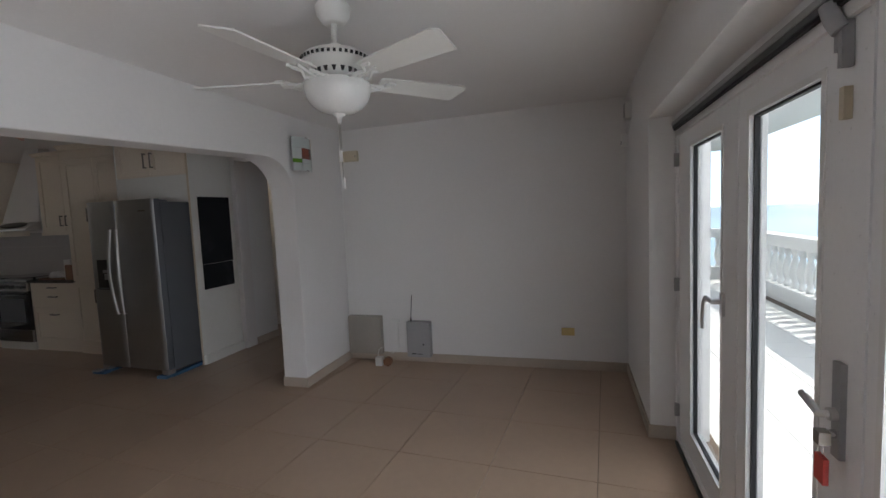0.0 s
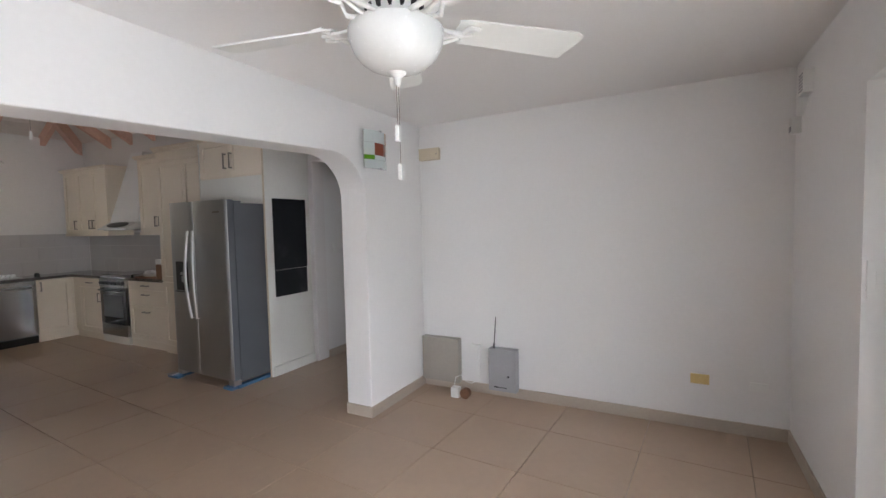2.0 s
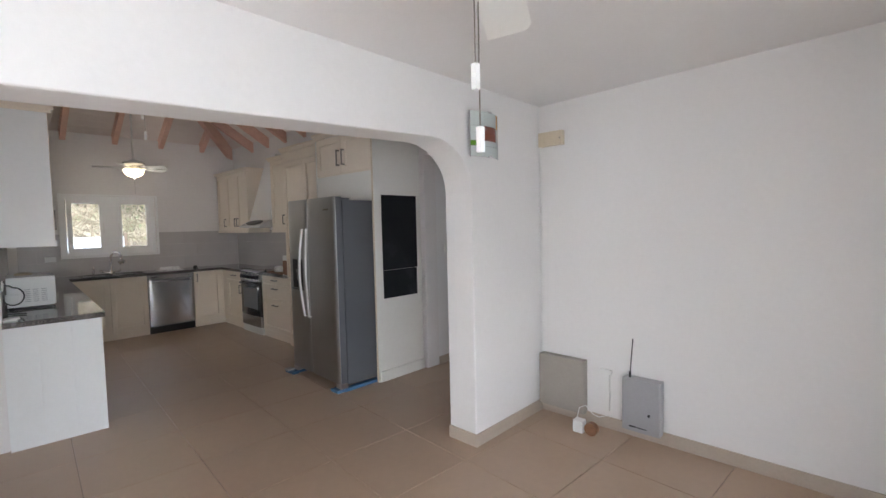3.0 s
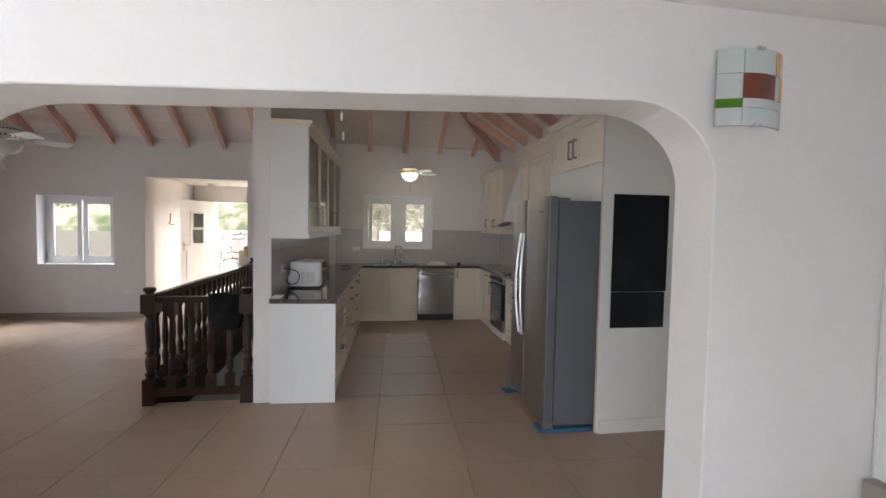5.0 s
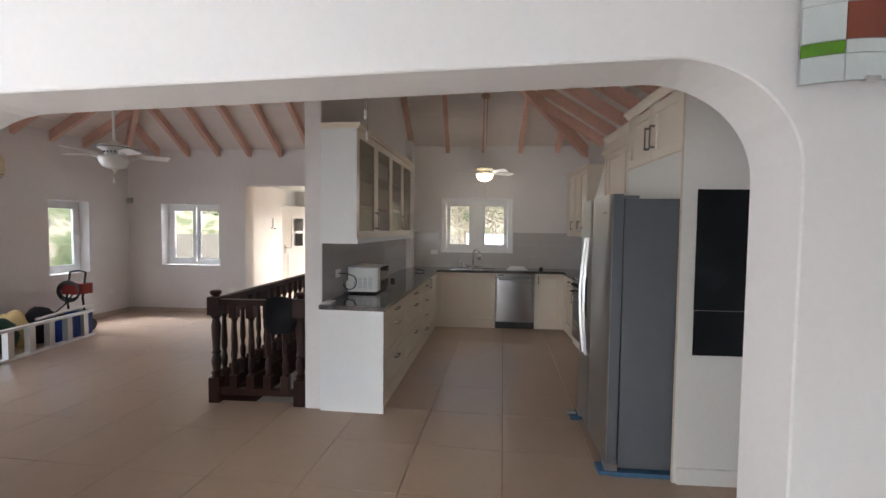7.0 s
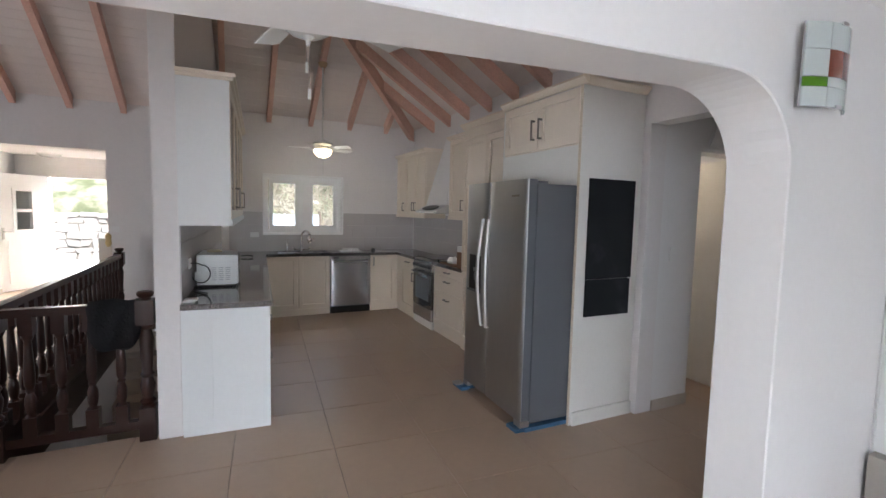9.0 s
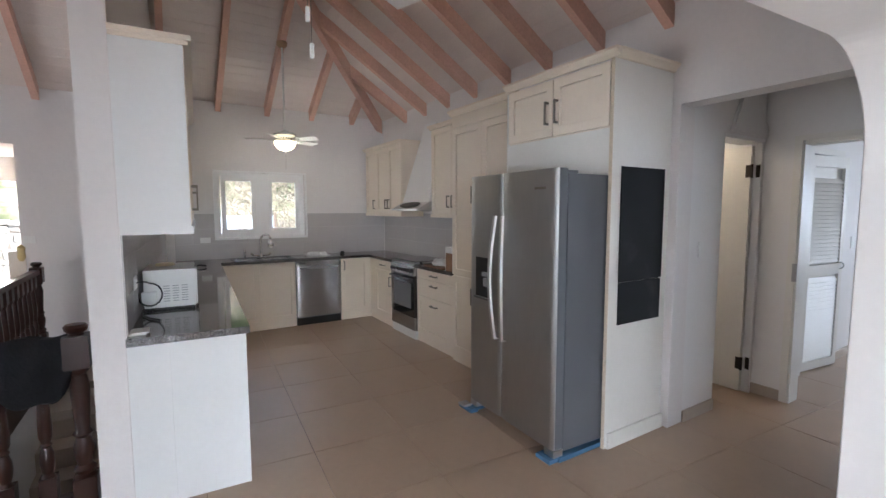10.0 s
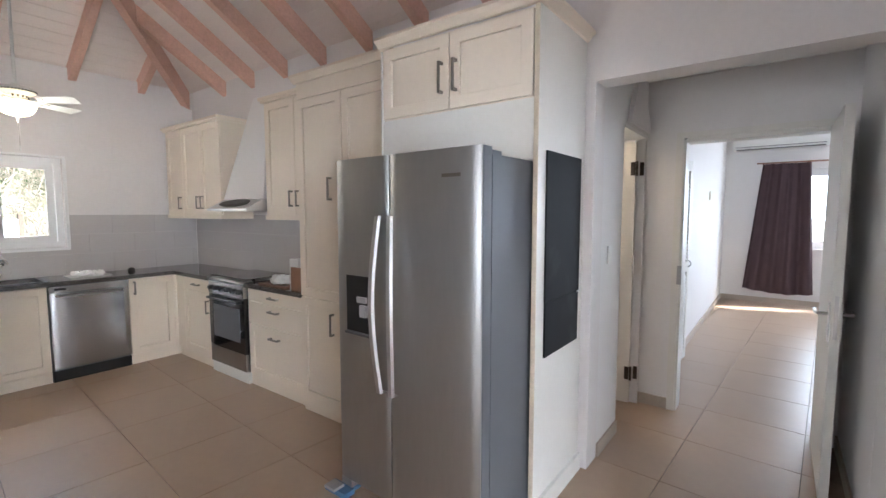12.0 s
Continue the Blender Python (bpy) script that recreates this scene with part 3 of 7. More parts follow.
rnd = random.Random(5)
wall = structure("wall_drive", boxes((-19.1, -8.6, -0.12, -18.66, 7.0, 1.2)), MORTAR, "rough retaining wall of pale field stones")
z = -0.1
while z < 1.25:
    h = rnd.uniform(0.14, 0.24)
    y = -6.0
    while y < 4.0:
        w = rnd.uniform(0.2, 0.5)
        bm = boxes((-18.70, y + 0.015, z + 0.012, -18.66 + rnd.uniform(0.02, 0.09), y + w - 0.015, z + h - 0.012))
        for v in bm.verts:
            v.co += Vector((rnd.uniform(-0.02, 0.03), rnd.uniform(-0.05, 0.05), rnd.uniform(-0.045, 0.045)))
        bevel(bm, 0.03, 1)
        part("stone", bm, STONE, wall)
        y += w
    z += h


def leaf_cloud(name, centers, radius, count, label, rand, size=0.11):
    """Foliage of many small folded leaves about some centres."""
    bm = bmesh.new()
    for _ in range(count):
        c = Vector(rand.choice(centers))
        d = Vector((rand.gauss(0, 1), rand.gauss(0, 1), rand.gauss(0, 0.8)))
        p = c + d.normalized() * radius * rand.random() ** 0.4
        u = Vector((rand.gauss(0, 1), rand.gauss(0, 1), rand.gauss(0, 1))).normalized()
        w = u.orthogonal().normalized()
        s = size * rand.uniform(0.6, 1.4)
        v = [bm.verts.new(p - u * s), bm.verts.new(p + w * s * 0.4), bm.verts.new(p + u * s), bm.verts.new(p - w * s * 0.4)]
        bm.faces.new(v)
    return part(name, bm, LEAF, None, label, "stuff")


bush_at = []
for _ in range(90):
    x, y = rnd.uniform(-30, -19.6), rnd.uniform(-12, 10)
    bush_at.append((x, y, ground_height(x, y) + 0.35))
leaf_cloud("scrub", bush_at, 0.75, 24000, "sunlit green scrub on the hillside", rnd)
bush_at = []
for _ in range(30):
    x, y = rnd.uniform(-16, -6), rnd.uniform(-16, -9.8)
    bush_at.append((x, y, ground_height(x, y) + 0.3))
leaf_cloud("scrub_side", bush_at, 0.7, 7000, "sunlit scrub beside the house", rnd)


def tree(x, y, height, label):
    base = (x, y, ground_height(x, y) - 0.1)
    t = thing("tree", base, label, "tree", "trees above the drive")
    bm = bmesh.new()
    z0 = base[2]
    lathe(bm, [(0.16, z0), (0.12, z0 + height * 0.3), (0.07, z0 + height * 0.7), (0.03, z0 + height)], (x, y, 0), seg=8)
    tips = []
    for i in range(7):
        a, h = i * 2.4, z0 + height * (0.45 + 0.07 * i)
        q = (x + 1.1 * math.cos(a), y + 1.1 * math.sin(a), h + 0.5)
        tube(bm, [(x, y, h), ((x + q[0]) / 2, (y + q[1]) / 2, h + 0.3), q], 0.035, 5)
        tips.append(q)
    part("trunk", bm, BARK, t)
    bm = bmesh.new()
    for _ in range(4200):
        c = Vector(rnd.choice(tips))
        p = c + Vector((rnd.gauss(0, 0.45), rnd.gauss(0, 0.45), rnd.gauss(0, 0.32)))
        u = Vector((rnd.gauss(0, 1), rnd.gauss(0, 1), rnd.gauss(0, 1))).normalized()
        w = u.orthogonal().normalized()
        s = rnd.uniform(0.06, 0.13)
        bm.faces.new([bm.verts.new(p - u * s), bm.verts.new(p + w * s * 0.4), bm.verts.new(p + u * s), bm.verts.new(p - w * s * 0.4)])
    part("crown", bm, LEAF, t)


for x, y, h in ((-20.5, -1.6, 3.2), (-21.0, 1.2, 2.6), (-21.5, -5.2, 3.0), (-20.8, 4.6, 3.0)):
    tree(x, y, h, "small leafy tree growing above the stone wall")

bm = bmesh.new()
for _ in range(5200):
    p = Vector((rnd.uniform(-13.9, -13.1), rnd.uniform(1.2, 7.5), 0))
    p.z = -0.15 + rnd.random() ** 0.8 * (2.9 + 0.5 * noise.noise(Vector((0, p.y, 3))))
    u = Vector((rnd.gauss(0, 0.5), rnd.gauss(0, 0.8), rnd.gauss(0, 1))).normalized()
    w = u.orthogonal().normalized() * rnd.uniform(0.004, 0.011)
    s = rnd.uniform(0.12, 0.4)
    bm.faces.new([bm.verts.new(p - u * s - w), bm.verts.new(p - u * s + w), bm.verts.new(p + u * s + w * 0.4), bm.verts.new(p + u * s - w * 0.4)])
part("hedge", bm, TWIG, None, "leafless tangle of dry twigs outside the kitchen window", "stuff")
fence = thing("fence_panel", (-12.6, 3.6, -0.12), "pale blue corrugated sheet standing in front of the dry hedge", "fence panel")
bm = bmesh.new()
fp = [(-12.62 + 0.02 * (i % 2), 3.05 + 0.06 * i) for i in range(19)]
prism(bm, fp + [(x - 0.01, y) for x, y in fp[::-1]], "z", -0.10, 1.42)
part("sheet", bm, FENCE, fence)
for y in (3.03, 4.16):
    part("post", boxes((-12.68, y - 0.03, -0.12, -12.61, y + 0.03, 1.5)), BARK, fence)

# terrace balustrade
BP = [(0.055, 0.0), (0.055, 0.05), (0.035, 0.08), (0.06, 0.16), (0.072, 0.24), (0.055, 0.36), (0.032, 0.46), (0.05, 0.50), (0.055, 0.55), (0.055, 0.6)]


def terrace_rail():
    t = thing("balustrade", (2.6, 4, -0.04), "white-painted concrete balustrade along the terrace above the sea", "balustrade")
    part("plinth", boxes((2.48, -4, -0.04, 2.72, 10.78, 0.20), (0.34, 10.78, -0.04, 2.72, 11.02, 0.20)), WHITESTONE, t, bev=0.01)
    part("top_rail", boxes((2.46, -4, 0.80, 2.74, 10.76, 0.97), (0.34, 10.76, 0.80, 2.74, 11.04, 0.97)), WHITESTONE, t, bev=0.02)
    spots = [(2.6, -3.8 + 0.225 * i) for i in range(64)] + [(0.5 + 0.225 * i, 10.9) for i in range(9)]
    first = None
    for x, y in spots:
        if first is None:
            bm = bmesh.new()
            lathe(bm, BP, (0, 0, 0), seg=12)
            first = bpy.data.meshes.new("baluster")
            bm.to_mesh(first)
            bm.free()
            first.materials.append(WHITESTONE)
            for p in first.polygons:
                p.use_smooth = True
        o = new("baluster", first)
        o.parent = t
        o.location = (x - 2.6, y - 4, 0.24)


terrace_rail()
structure("roof_terrace", boxes((0.30, -4, 2.66, 2.85, 12.4, 2.85)), WHITESTONE, "white porch roof over the terrace")


# ---- windows and doors ----
def pane_obj(bm, parent, material=None):
    o = part("pane", bm, material or GLASS, parent)
    o.visible_shadow = False
    return o


def window(name, face, at, u0, u1, z0, z1, sashes, label, depth=0.06, fw=0.055, sw=0.055, handle=True):
    """A casement window whose inner side looks along face ('+x', '+y' or '-y') from the plane at."""
    def F(bm, a0, a1, n0, n1, c0, c1):
        fbox(bm, face, at, a0, a1, n0, n1, c0, c1)
    c = centre(face, at, (u0 + u1) / 2, z0)
    w = thing(name, c, label, "window", kind="structure")
    bm = bmesh.new()
    F(bm, u0, u1, -depth, 0, z0, z0 + fw)
    F(bm, u0, u1, -depth, 0, z1 - fw, z1)
    F(bm, u0, u0 + fw, -depth, 0, z0 + fw, z1 - fw)
    F(bm, u1 - fw, u1, -depth, 0, z0 + fw, z1 - fw)
    n = len(sashes)
    part("window_frame", bm, UPVC, w, bev=0.004)
    for i, (a, b, hs) in enumerate(sashes):
        bm = bmesh.new()
        F(bm, a, b, -0.03, 0.018, z0 + fw - 0.01, z0 + fw + sw)
        F(bm, a, b, -0.03, 0.018, z1 - fw - sw, z1 - fw + 0.01)
        F(bm, a, a + sw, -0.03, 0.018, z0 + fw + sw, z1 - fw - sw)
        F(bm, b - sw, b, -0.03, 0.018, z0 + fw + sw, z1 - fw - sw)
        s = part("sash", bm, UPVC, w, bev=0.005)
        bm = bmesh.new()
        F(bm, a + sw, b - sw, -0.012, -0.006, z0 + fw + sw, z1 - fw - sw)
        pane_obj(bm, s)
        bm = bmesh.new()
        g = 0.008
        F(bm, a + sw, a + sw + g, -0.008, 0.012, z0 + fw + sw, z1 - fw - sw)
        F(bm, b - sw - g, b - sw, -0.008, 0.012, z0 + fw + sw, z1 - fw - sw)
        F(bm, a + sw + g, b - sw - g, -0.008, 0.012, z0 + fw + sw, z0 + fw + sw + g)
        F(bm, a + sw + g, b - sw - g, -0.008, 0.012, z1 - fw - sw - g, z1 - fw - sw)
        part("glazing_bead", bm, PLASTIC, s)
        if handle and hs:
            u = (b - sw * 0.5) if hs > 0 else (a + sw * 0.5)
            m = (z0 + z1) / 2
            bm = bmesh.new()
            F(bm, u - 0.013, u + 0.013, 0.018, 0.028, m - 0.035, m + 0.035)
            F(bm, u - 0.010, u + 0.010, 0.028, 0.055, m - 0.01, m + 0.01)
            F(bm, u - 0.009, u + 0.009, 0.045, 0.058, m - 0.11, m + 0.01)
            part("window_handle", bm, PLASTIC, s, "white casement handle", bev=0.003)
    return w


def centre(face, at, u, z):
    return {"+x": (at, u, z), "-x": (at, u, z), "+y": (u, at, z), "-y": (u, at, z)}[face]


def fbox(bm, face, at, a0, a1, n0, n1, c0, c1):
    """A box on a face: a along it, n out of it, c up."""
    if face == "+x":
        box(bm, at + n0, a0, c0, at + n1, a1, c1)
    elif face == "-x":
        box(bm, at - n0, a0, c0, at - n1, a1, c1)
    elif face == "+y":
        box(bm, a0, at + n0, c0, a1, at + n1, c1)
    else:
        box(bm, a0, at - n0, c0, a1, at - n1, c1)


window("window_kitchen", "+x", -9.105, 2.72, 3.86, 1.18, 2.04, [(2.785, 3.215, 1), (3.365, 3.795, -1)], "white double casement window over the sink", sw=0.05)
structure("trim_window_kitchen", boxes((-9.15, 3.215, 1.235, -9.098, 3.365, 1.985), (KX, 2.70, 2.04, KX + 0.03, 3.88, 2.06), (KX, 2.70, 1.155, KX + 0.035, 3.88, 1.18), (KX, 2.695, 1.18, KX + 0.03, 2.72, 2.04), (KX, 3.86, 1.18, KX + 0.03, 3.885, 2.04)), UPVC, "white window mullion and casing", bev=0.004)
window("window_lounge", "+x", -9.38, -2.30, -1.225, 0.85, 1.93, [(-2.24, -1.775, 1), (-1.755, -1.285, -1)], "white double casement window in a deep reveal")
window("window_side", "+y", -3.08, -8.35, -7.66, 0.80, 1.91, [(-8.29, -7.72, -1)], "narrow white casement window in a deep reveal")
window("window_bedroom", "-y", 11.95, -3.5, -1.5, 0.93, 2.22, [(-3.44, -2.52, 1), (-2.48, -1.56, -1)], "white bedroom window behind the curtain", handle=False)


def french_door(name, y0, y1, g0, g1, label, lever):
    """A white glazed terrace door between y0 and y1 with its glass between g0 and g1."""
    x0, x1, z0, z1, gz0, gz1 = 0.115, 0.175, 0.045, 1.925, 0.20, 1.825
    d = thing(name, (x0, (y0 + y1) / 2, 0), label, "door", kind="structure")
    f = part("door_frame", boxes((x0, y0, z0, x1, g0, z1), (x0, g1, z0, x1, y1, z1), (x0, g0, z0, x1, g1, gz0), (x0, g0, gz1, x1, g1, z1)), UPVC, d, "white door frame", bev=0.006)
    part("gasket", boxes((x0 + 0.012, g0, gz0, x0 + 0.03, g0 + 0.008, gz1), (x0 + 0.012, g1 - 0.008, gz0, x0 + 0.03, g1, gz1), (x0 + 0.012, g0 + 0.008, gz0, x0 + 0.03, g1 - 0.008, gz0 + 0.008), (x0 + 0.012, g0 + 0.008, gz1 - 0.008, x0 + 0.03, g1 - 0.008, gz1)), RUBBER, d, "black glazing gasket")
    pane_obj(boxes((x0 + 0.032, g0, gz0, x0 + 0.040, g1, gz1)), d)
    part("glazing_bead", boxes((x0 - 0.004, g0 - 0.022, gz0 - 0.02, x0, g0, gz1 + 0.02), (x0 - 0.004, g1, gz0 - 0.02, x0, g1 + 0.022, gz1 + 0.02), (x0 - 0.004, g0, gz0 - 0.02, x0, g1, gz0), (x0 - 0.004, g0, gz1, x0, g1, gz1 + 0.02)), PLASTIC, d)
    if lever == "curved":
        bm = bmesh.new()
        box(bm, x0 - 0.012, g0 - 0.055, 1.02, x0, g0 - 0.02, 1.12)
        tube(bm, [(x0, g0 - 0.035, 1.08), (x0 - 0.045, g0 - 0.035, 1.08), (x0 - 0.05, g0 + 0.04, 1.085), (x0 - 0.05, g0 + 0.08, 1.05), (x0 - 0.05, g0 + 0.095, 0.98), (x0 - 0.05, g0 + 0.085, 0.93)], 0.011)
        part("door_handle", bm, STEELH, d, "curved satin metal handle", smooth=True)
    if lever == "plate":
        y = g0 - 0.125
        bm = boxes((x0 - 0.014, y - 0.018, 0.875, x0, y + 0.018, 1.115))
        bevel(bm, 0.01, 3)
        h = part("door_handle", bm, GREYMETAL, d, "satin metal lever handle on a long plate")
        bm = bmesh.new()
        tube(bm, [(x0, y, 0.985), (x0 - 0.042, y, 0.985), (x0 - 0.048, y, 0.985), (x0 - 0.045, y + 0.095, 1.0)], 0.010)
        lathe(bm, [(0.016, x0 - 0.03), (0.016, x0 - 0.014)], (0, y, 0.985), "x", 14)
        part("lever", bm, STEELH, h, smooth=True)
        bm = bmesh.new()
        lathe(bm, [(0.011, x0 - 0.035), (0.011, x0 - 0.014)], (0, y, 0.935), "x", 12)
        part("lock_cylinder", bm, CHROME, h, smooth=True)
    return d


FD1 = french_door("door_terrace_1", 2.705, 3.715, 2.905, 3.435, "white framed glass terrace door with a curved handle", "curved")
french_door("door_terrace_2", 1.885, 2.695, 2.09, 2.585, "white framed glass terrace door with a plate lever and a key", "plate")
french_door("door_terrace_3", 0.75, 1.875, 0.95, 1.81, "white framed glass terrace door", "")
french_door("door_terrace_4", -0.53, 0.74, -0.35, 0.55, "white framed glass terrace door", "")
structure("trim_terrace_doors", boxes((0.10, 3.715, 0, 0.20, 3.78, 2.05), (0.10, -0.6, 1.925, 0.20, 3.715, 2.05), (0.10, -0.6, 0, 0.20, -0.53, 1.925), (0.10, -0.53, 0, 0.20, 3.715, 0.045)), UPVC, "white outer frame of the terrace doors", bev=0.005)
structure("trim_threshold", boxes((0.085, -0.5, 0.0, 0.10, 3.70, 0.02)), DARKALU, "dark metal threshold strip")
screen = thing("insect_screen_housing", (0.07, 1.6, 1.96), "dark grey rolling insect screen housing above the terrace doors", "screen housing")
part("housing", boxes((0.078, -0.5, 1.966, 0.099, 3.72, 1.984)), DARKALU, screen, bev=0.007)
part("cover_strip", boxes((0.074, -0.5, 1.985, 0.099, 3.72, 2.004)), GREYMETAL, screen, "light grey cover strip", bev=0.006)
part("brush_strip", boxes((0.084, -0.5, 1.956, 0.097, 3.72, 1.966)), RUBBER, screen)
closer = thing("door_closer", (0.06, 1.87, 1.86), "dark grey plastic catch over the terrace doors", "door catch")
bm = bmesh.new()
tube(bm, [(0.078, 1.99, 1.965), (0.080, 1.975, 1.93), (0.092, 1.965, 1.90)], 0.020, 12)
part("body", bm, GREYMETAL, closer, "grey rounded plastic end piece", smooth=True)
part("arm", boxes((0.088, 1.952, 1.815, 0.113, 1.968, 1.92)), GREYMETAL, closer, bev=0.006)
part("catch", boxes((0.088, 1.969, 1.855, 0.108, 1.985, 1.915)), GREYMETAL, closer, bev=0.004)
lt = solo("latch_block", boxes((0.095, 1.953, 1.697, 0.113, 1.972, 1.771)), JBOX, "yellowed plastic latch block on the door frame", "latch", (0.07, 1.87, 1.6), bev=0.005)
for z in (0.22, 1.02, 1.78):
    h = part("hinge", boxes((0.085, 3.702, z - 0.04, 0.112, 3.722, z + 0.04)), GREYMETAL, FD1, "grey metal door hinge", bev=0.005)
    part("leaf_plate", boxes((0.096, 3.724, z - 0.03, 0.0995, 3.75, z + 0.03)), GREYMETAL, h)
key = thing("door_key", (0.09, 1.995, 0.95), "metal key with red plastic tag in the terrace door lock", "key")
part("key_head", boxes((0.055, 1.935, 0.915, 0.080, 1.965, 0.948)), HANDLE, key, bev=0.003)
part("tag", boxes((0.060, 1.925, 0.82, 0.072, 1.968, 0.885)), REDTAG, key, "red plastic key tag", bev=0.006)
bm = bmesh.new()
tube(bm, [(0.066 + 0.0 * i, 1.948 + 0.012 * math.cos(i), 0.90 + 0.018 * math.sin(i)) for i in [0, 0.7, 1.4, 2.1, 2.8, 3.5, 4.2, 4.9, 5.6, 6.28]], 0.0012, 5)
part("ring", bm, CHROME, key)

# hall doors
HINGE = mat("dark_bronze_hinge", (0.045, 0.035, 0.03), 0.5, metal=0.5, spread=0.1, bump=0.0)
d1 = thing("door_bathroom", (-4.40, 6.15, 0), "cream-white plain door standing open into the bathroom", "door", kind="structure")
part("leaf", boxes((-4.99, 6.205, 0.01, -4.352, 6.245, 2.05)), CABWHITE, d1, bev=0.004)
for z in (0.25, 1.85):
    part("hinge", boxes((-4.385, 6.197, z - 0.05, -4.352, 6.2045, z + 0.05), (-4.347, 6.190, z - 0.055, -4.333, 6.206, z + 0.055), (-4.331, 6.246, z - 0.05, -4.302, 6.252, z + 0.05)), HINGE, d1, "dark metal butt hinge")
structure("trim_bathroom_door", boxes((-4.44, 6.254, 0, -4.297, 6.272, 2.075), (-4.46, 5.685, 2.075, -4.292, 6.29, 2.102)), UPVC, "white door lining", bev=0.003)
structure("trim_bedroom_door", boxes((-4.09, 6.285, 0, -4.04, 6.299, 2.10), (-4.04, 6.285, 2.06, -3.2, 6.299, 2.10), (-4.055, 6.299, 0, -4.025, 6.45, 2.045), (-3.215, 6.299, 0, -3.19, 6.45, 2.045), (-4.025, 6.299, 2.03, -3.215, 6.45, 2.06)), CABWHITE, "white door lining of the bedroom", bev=0.003)
d2 = thing("door_bedroom", (-3.2, 6.29, 0), "white bedroom door standing open against the hall wall", "door", kind="structure")
part("leaf", boxes((-3.225, 5.50, 0.01, -3.185, 6.28, 2.04)), CABWHITE, d2, bev=0.004)
for s, x in ((-1, -3.225), (1, -3.185)):
    bm = bmesh.new()
    box(bm, x, 5.535, 0.86, x + s * 0.008, 5.575, 1.06)
    tube(bm, [(x, 5.555, 1.0), (x + s * 0.05, 5.555, 1.0), (x + s * 0.055, 5.58, 1.0), (x + s * 0.055, 5.67, 1.0)], 0.009)
    part("door_handle", bm, STEELH, d2, "satin metal lever handle", smooth=True)
part("lock_face", boxes((-3.213, 5.497, 0.88, -3.197, 5.5005, 1.10)), STEELH, d2)
solo("strike_plate", boxes((-4.052, 6.275, 0.98, -4.022, 6.285, 1.12)), GREYMETAL, "small grey metal strike plate on the door lining", "strike plate", (-4.04, 6.28, 1.05))

# louvred closet door
lv = thing("door_closet", (-4.27, 7.42, 0), "white louvred wooden closet door", "door", kind="structure")
part("frame", boxes((-4.285, 7.11, 0.02, -4.255, 7.17, 2.03), (-4.285, 7.68, 0.02, -4.255, 7.74, 2.03), (-4.285, 7.17, 0.02, -4.255, 7.68, 0.10), (-4.285, 7.17, 1.93, -4.255, 7.68, 2.03), (-4.285, 7.17, 0.92, -4.255, 7.68, 1.02)), CABWHITE, lv, bev=0.003)
for i in range(46):
    z = 0.115 + 0.0372 * i
    if 0.885 < z < 1.04 or z > 1.9:
        continue
    bm = boxes((-0.026, -0.253, -0.003, 0.026, 0.253, 0.003))
    bmesh.ops.rotate(bm, verts=bm.verts[:], cent=(0, 0, 0), matrix=Matrix.Rotation(radians(64), 3, "Y"))
    bmesh.ops.translate(bm, verts=bm.verts[:], vec=(-4.270, 7.425, z + 0.015))
    part("slat", bm, CABWHITE, lv)
bm = bmesh.new()
tube(bm, arc((-4.255, 7.70, 1.0), 0.030, -90, 90, 8, "xz"), 0.006)
part("door_handle", bm, STEELH, lv, "small metal pull", smooth=True)
part("backing_board", boxes((-4.292, 7.17, 0.10, -4.288, 7.68, 1.93)), CABWHITE, lv)
for z in (0.22, 1.86):
    part("hinge", boxes((-4.254, 7.106, z - 0.045, -4.248, 7.122, z + 0.045)), HINGE, lv, "dark metal butt hinge")
lv.matrix_basis = Matrix.Translation((-4.255, 7.11, 0)) @ Matrix.Rotation(radians(-7), 4, "Z") @ Matrix.Translation((4.255, -7.11, 0)) @ lv.matrix_basis
structure("trim_closet_door", boxes((-4.252, 7.04, 0, -4.238, 7.10, 2.10), (-4.252, 7.75, 0, -4.238, 7.81, 2.10), (-4.252, 7.10, 2.04, -4.238, 7.75, 2.10)), CABWHITE, "white door casing", bev=0.002)


def ac_unit(c, face, length, label):
    """A split air conditioner with its back at c."""
    a = thing("air_conditioner", c, label, "air conditioner")
    x, y, z = c
    s = 1 if face == "+y" else -1
    prof = [(0, 0), (0.20, 0.02), (0.215, 0.10), (0.21, 0.24), (0.17, 0.29), (0, 0.29)]
    bm = bmesh.new()
    prism(bm, [(y + s * p, z + q) for p, q in prof], "x", x - length / 2, x + length / 2)
    part("case", bm, CREAMPL if face == "+y" else PLASTIC, a, bev=0.012)
    part("front_grille", boxes(*[(x - length / 2 + 0.05, y + s * 0.208, z + 0.13 + 0.03 * i, x + length / 2 - 0.05, y + s * 0.219, z + 0.14 + 0.03 * i) for i in range(3)]), CREAMPL if face == "+y" else PLASTIC, a)
    part("air_outlet", boxes((x - length / 2 + 0.05, y + s * 0.12, z + 0.006, x + length / 2 - 0.05, y + s * 0.205, z + 0.016), (x - length / 2 + 0.04, y + s * 0.195, z + 0.045, x + length / 2 - 0.04, y + s * 0.219, z + 0.052)), DARKALU, a, "dark outlet slot")


ac_unit((-6.45, SY, 2.12), "+y", 0.9, "aged cream wall air conditioner high on the lounge wall")
ac_unit((-3.52, 11.85, 2.55), "-y", 1.25, "white wall air conditioner above the bedroom window")

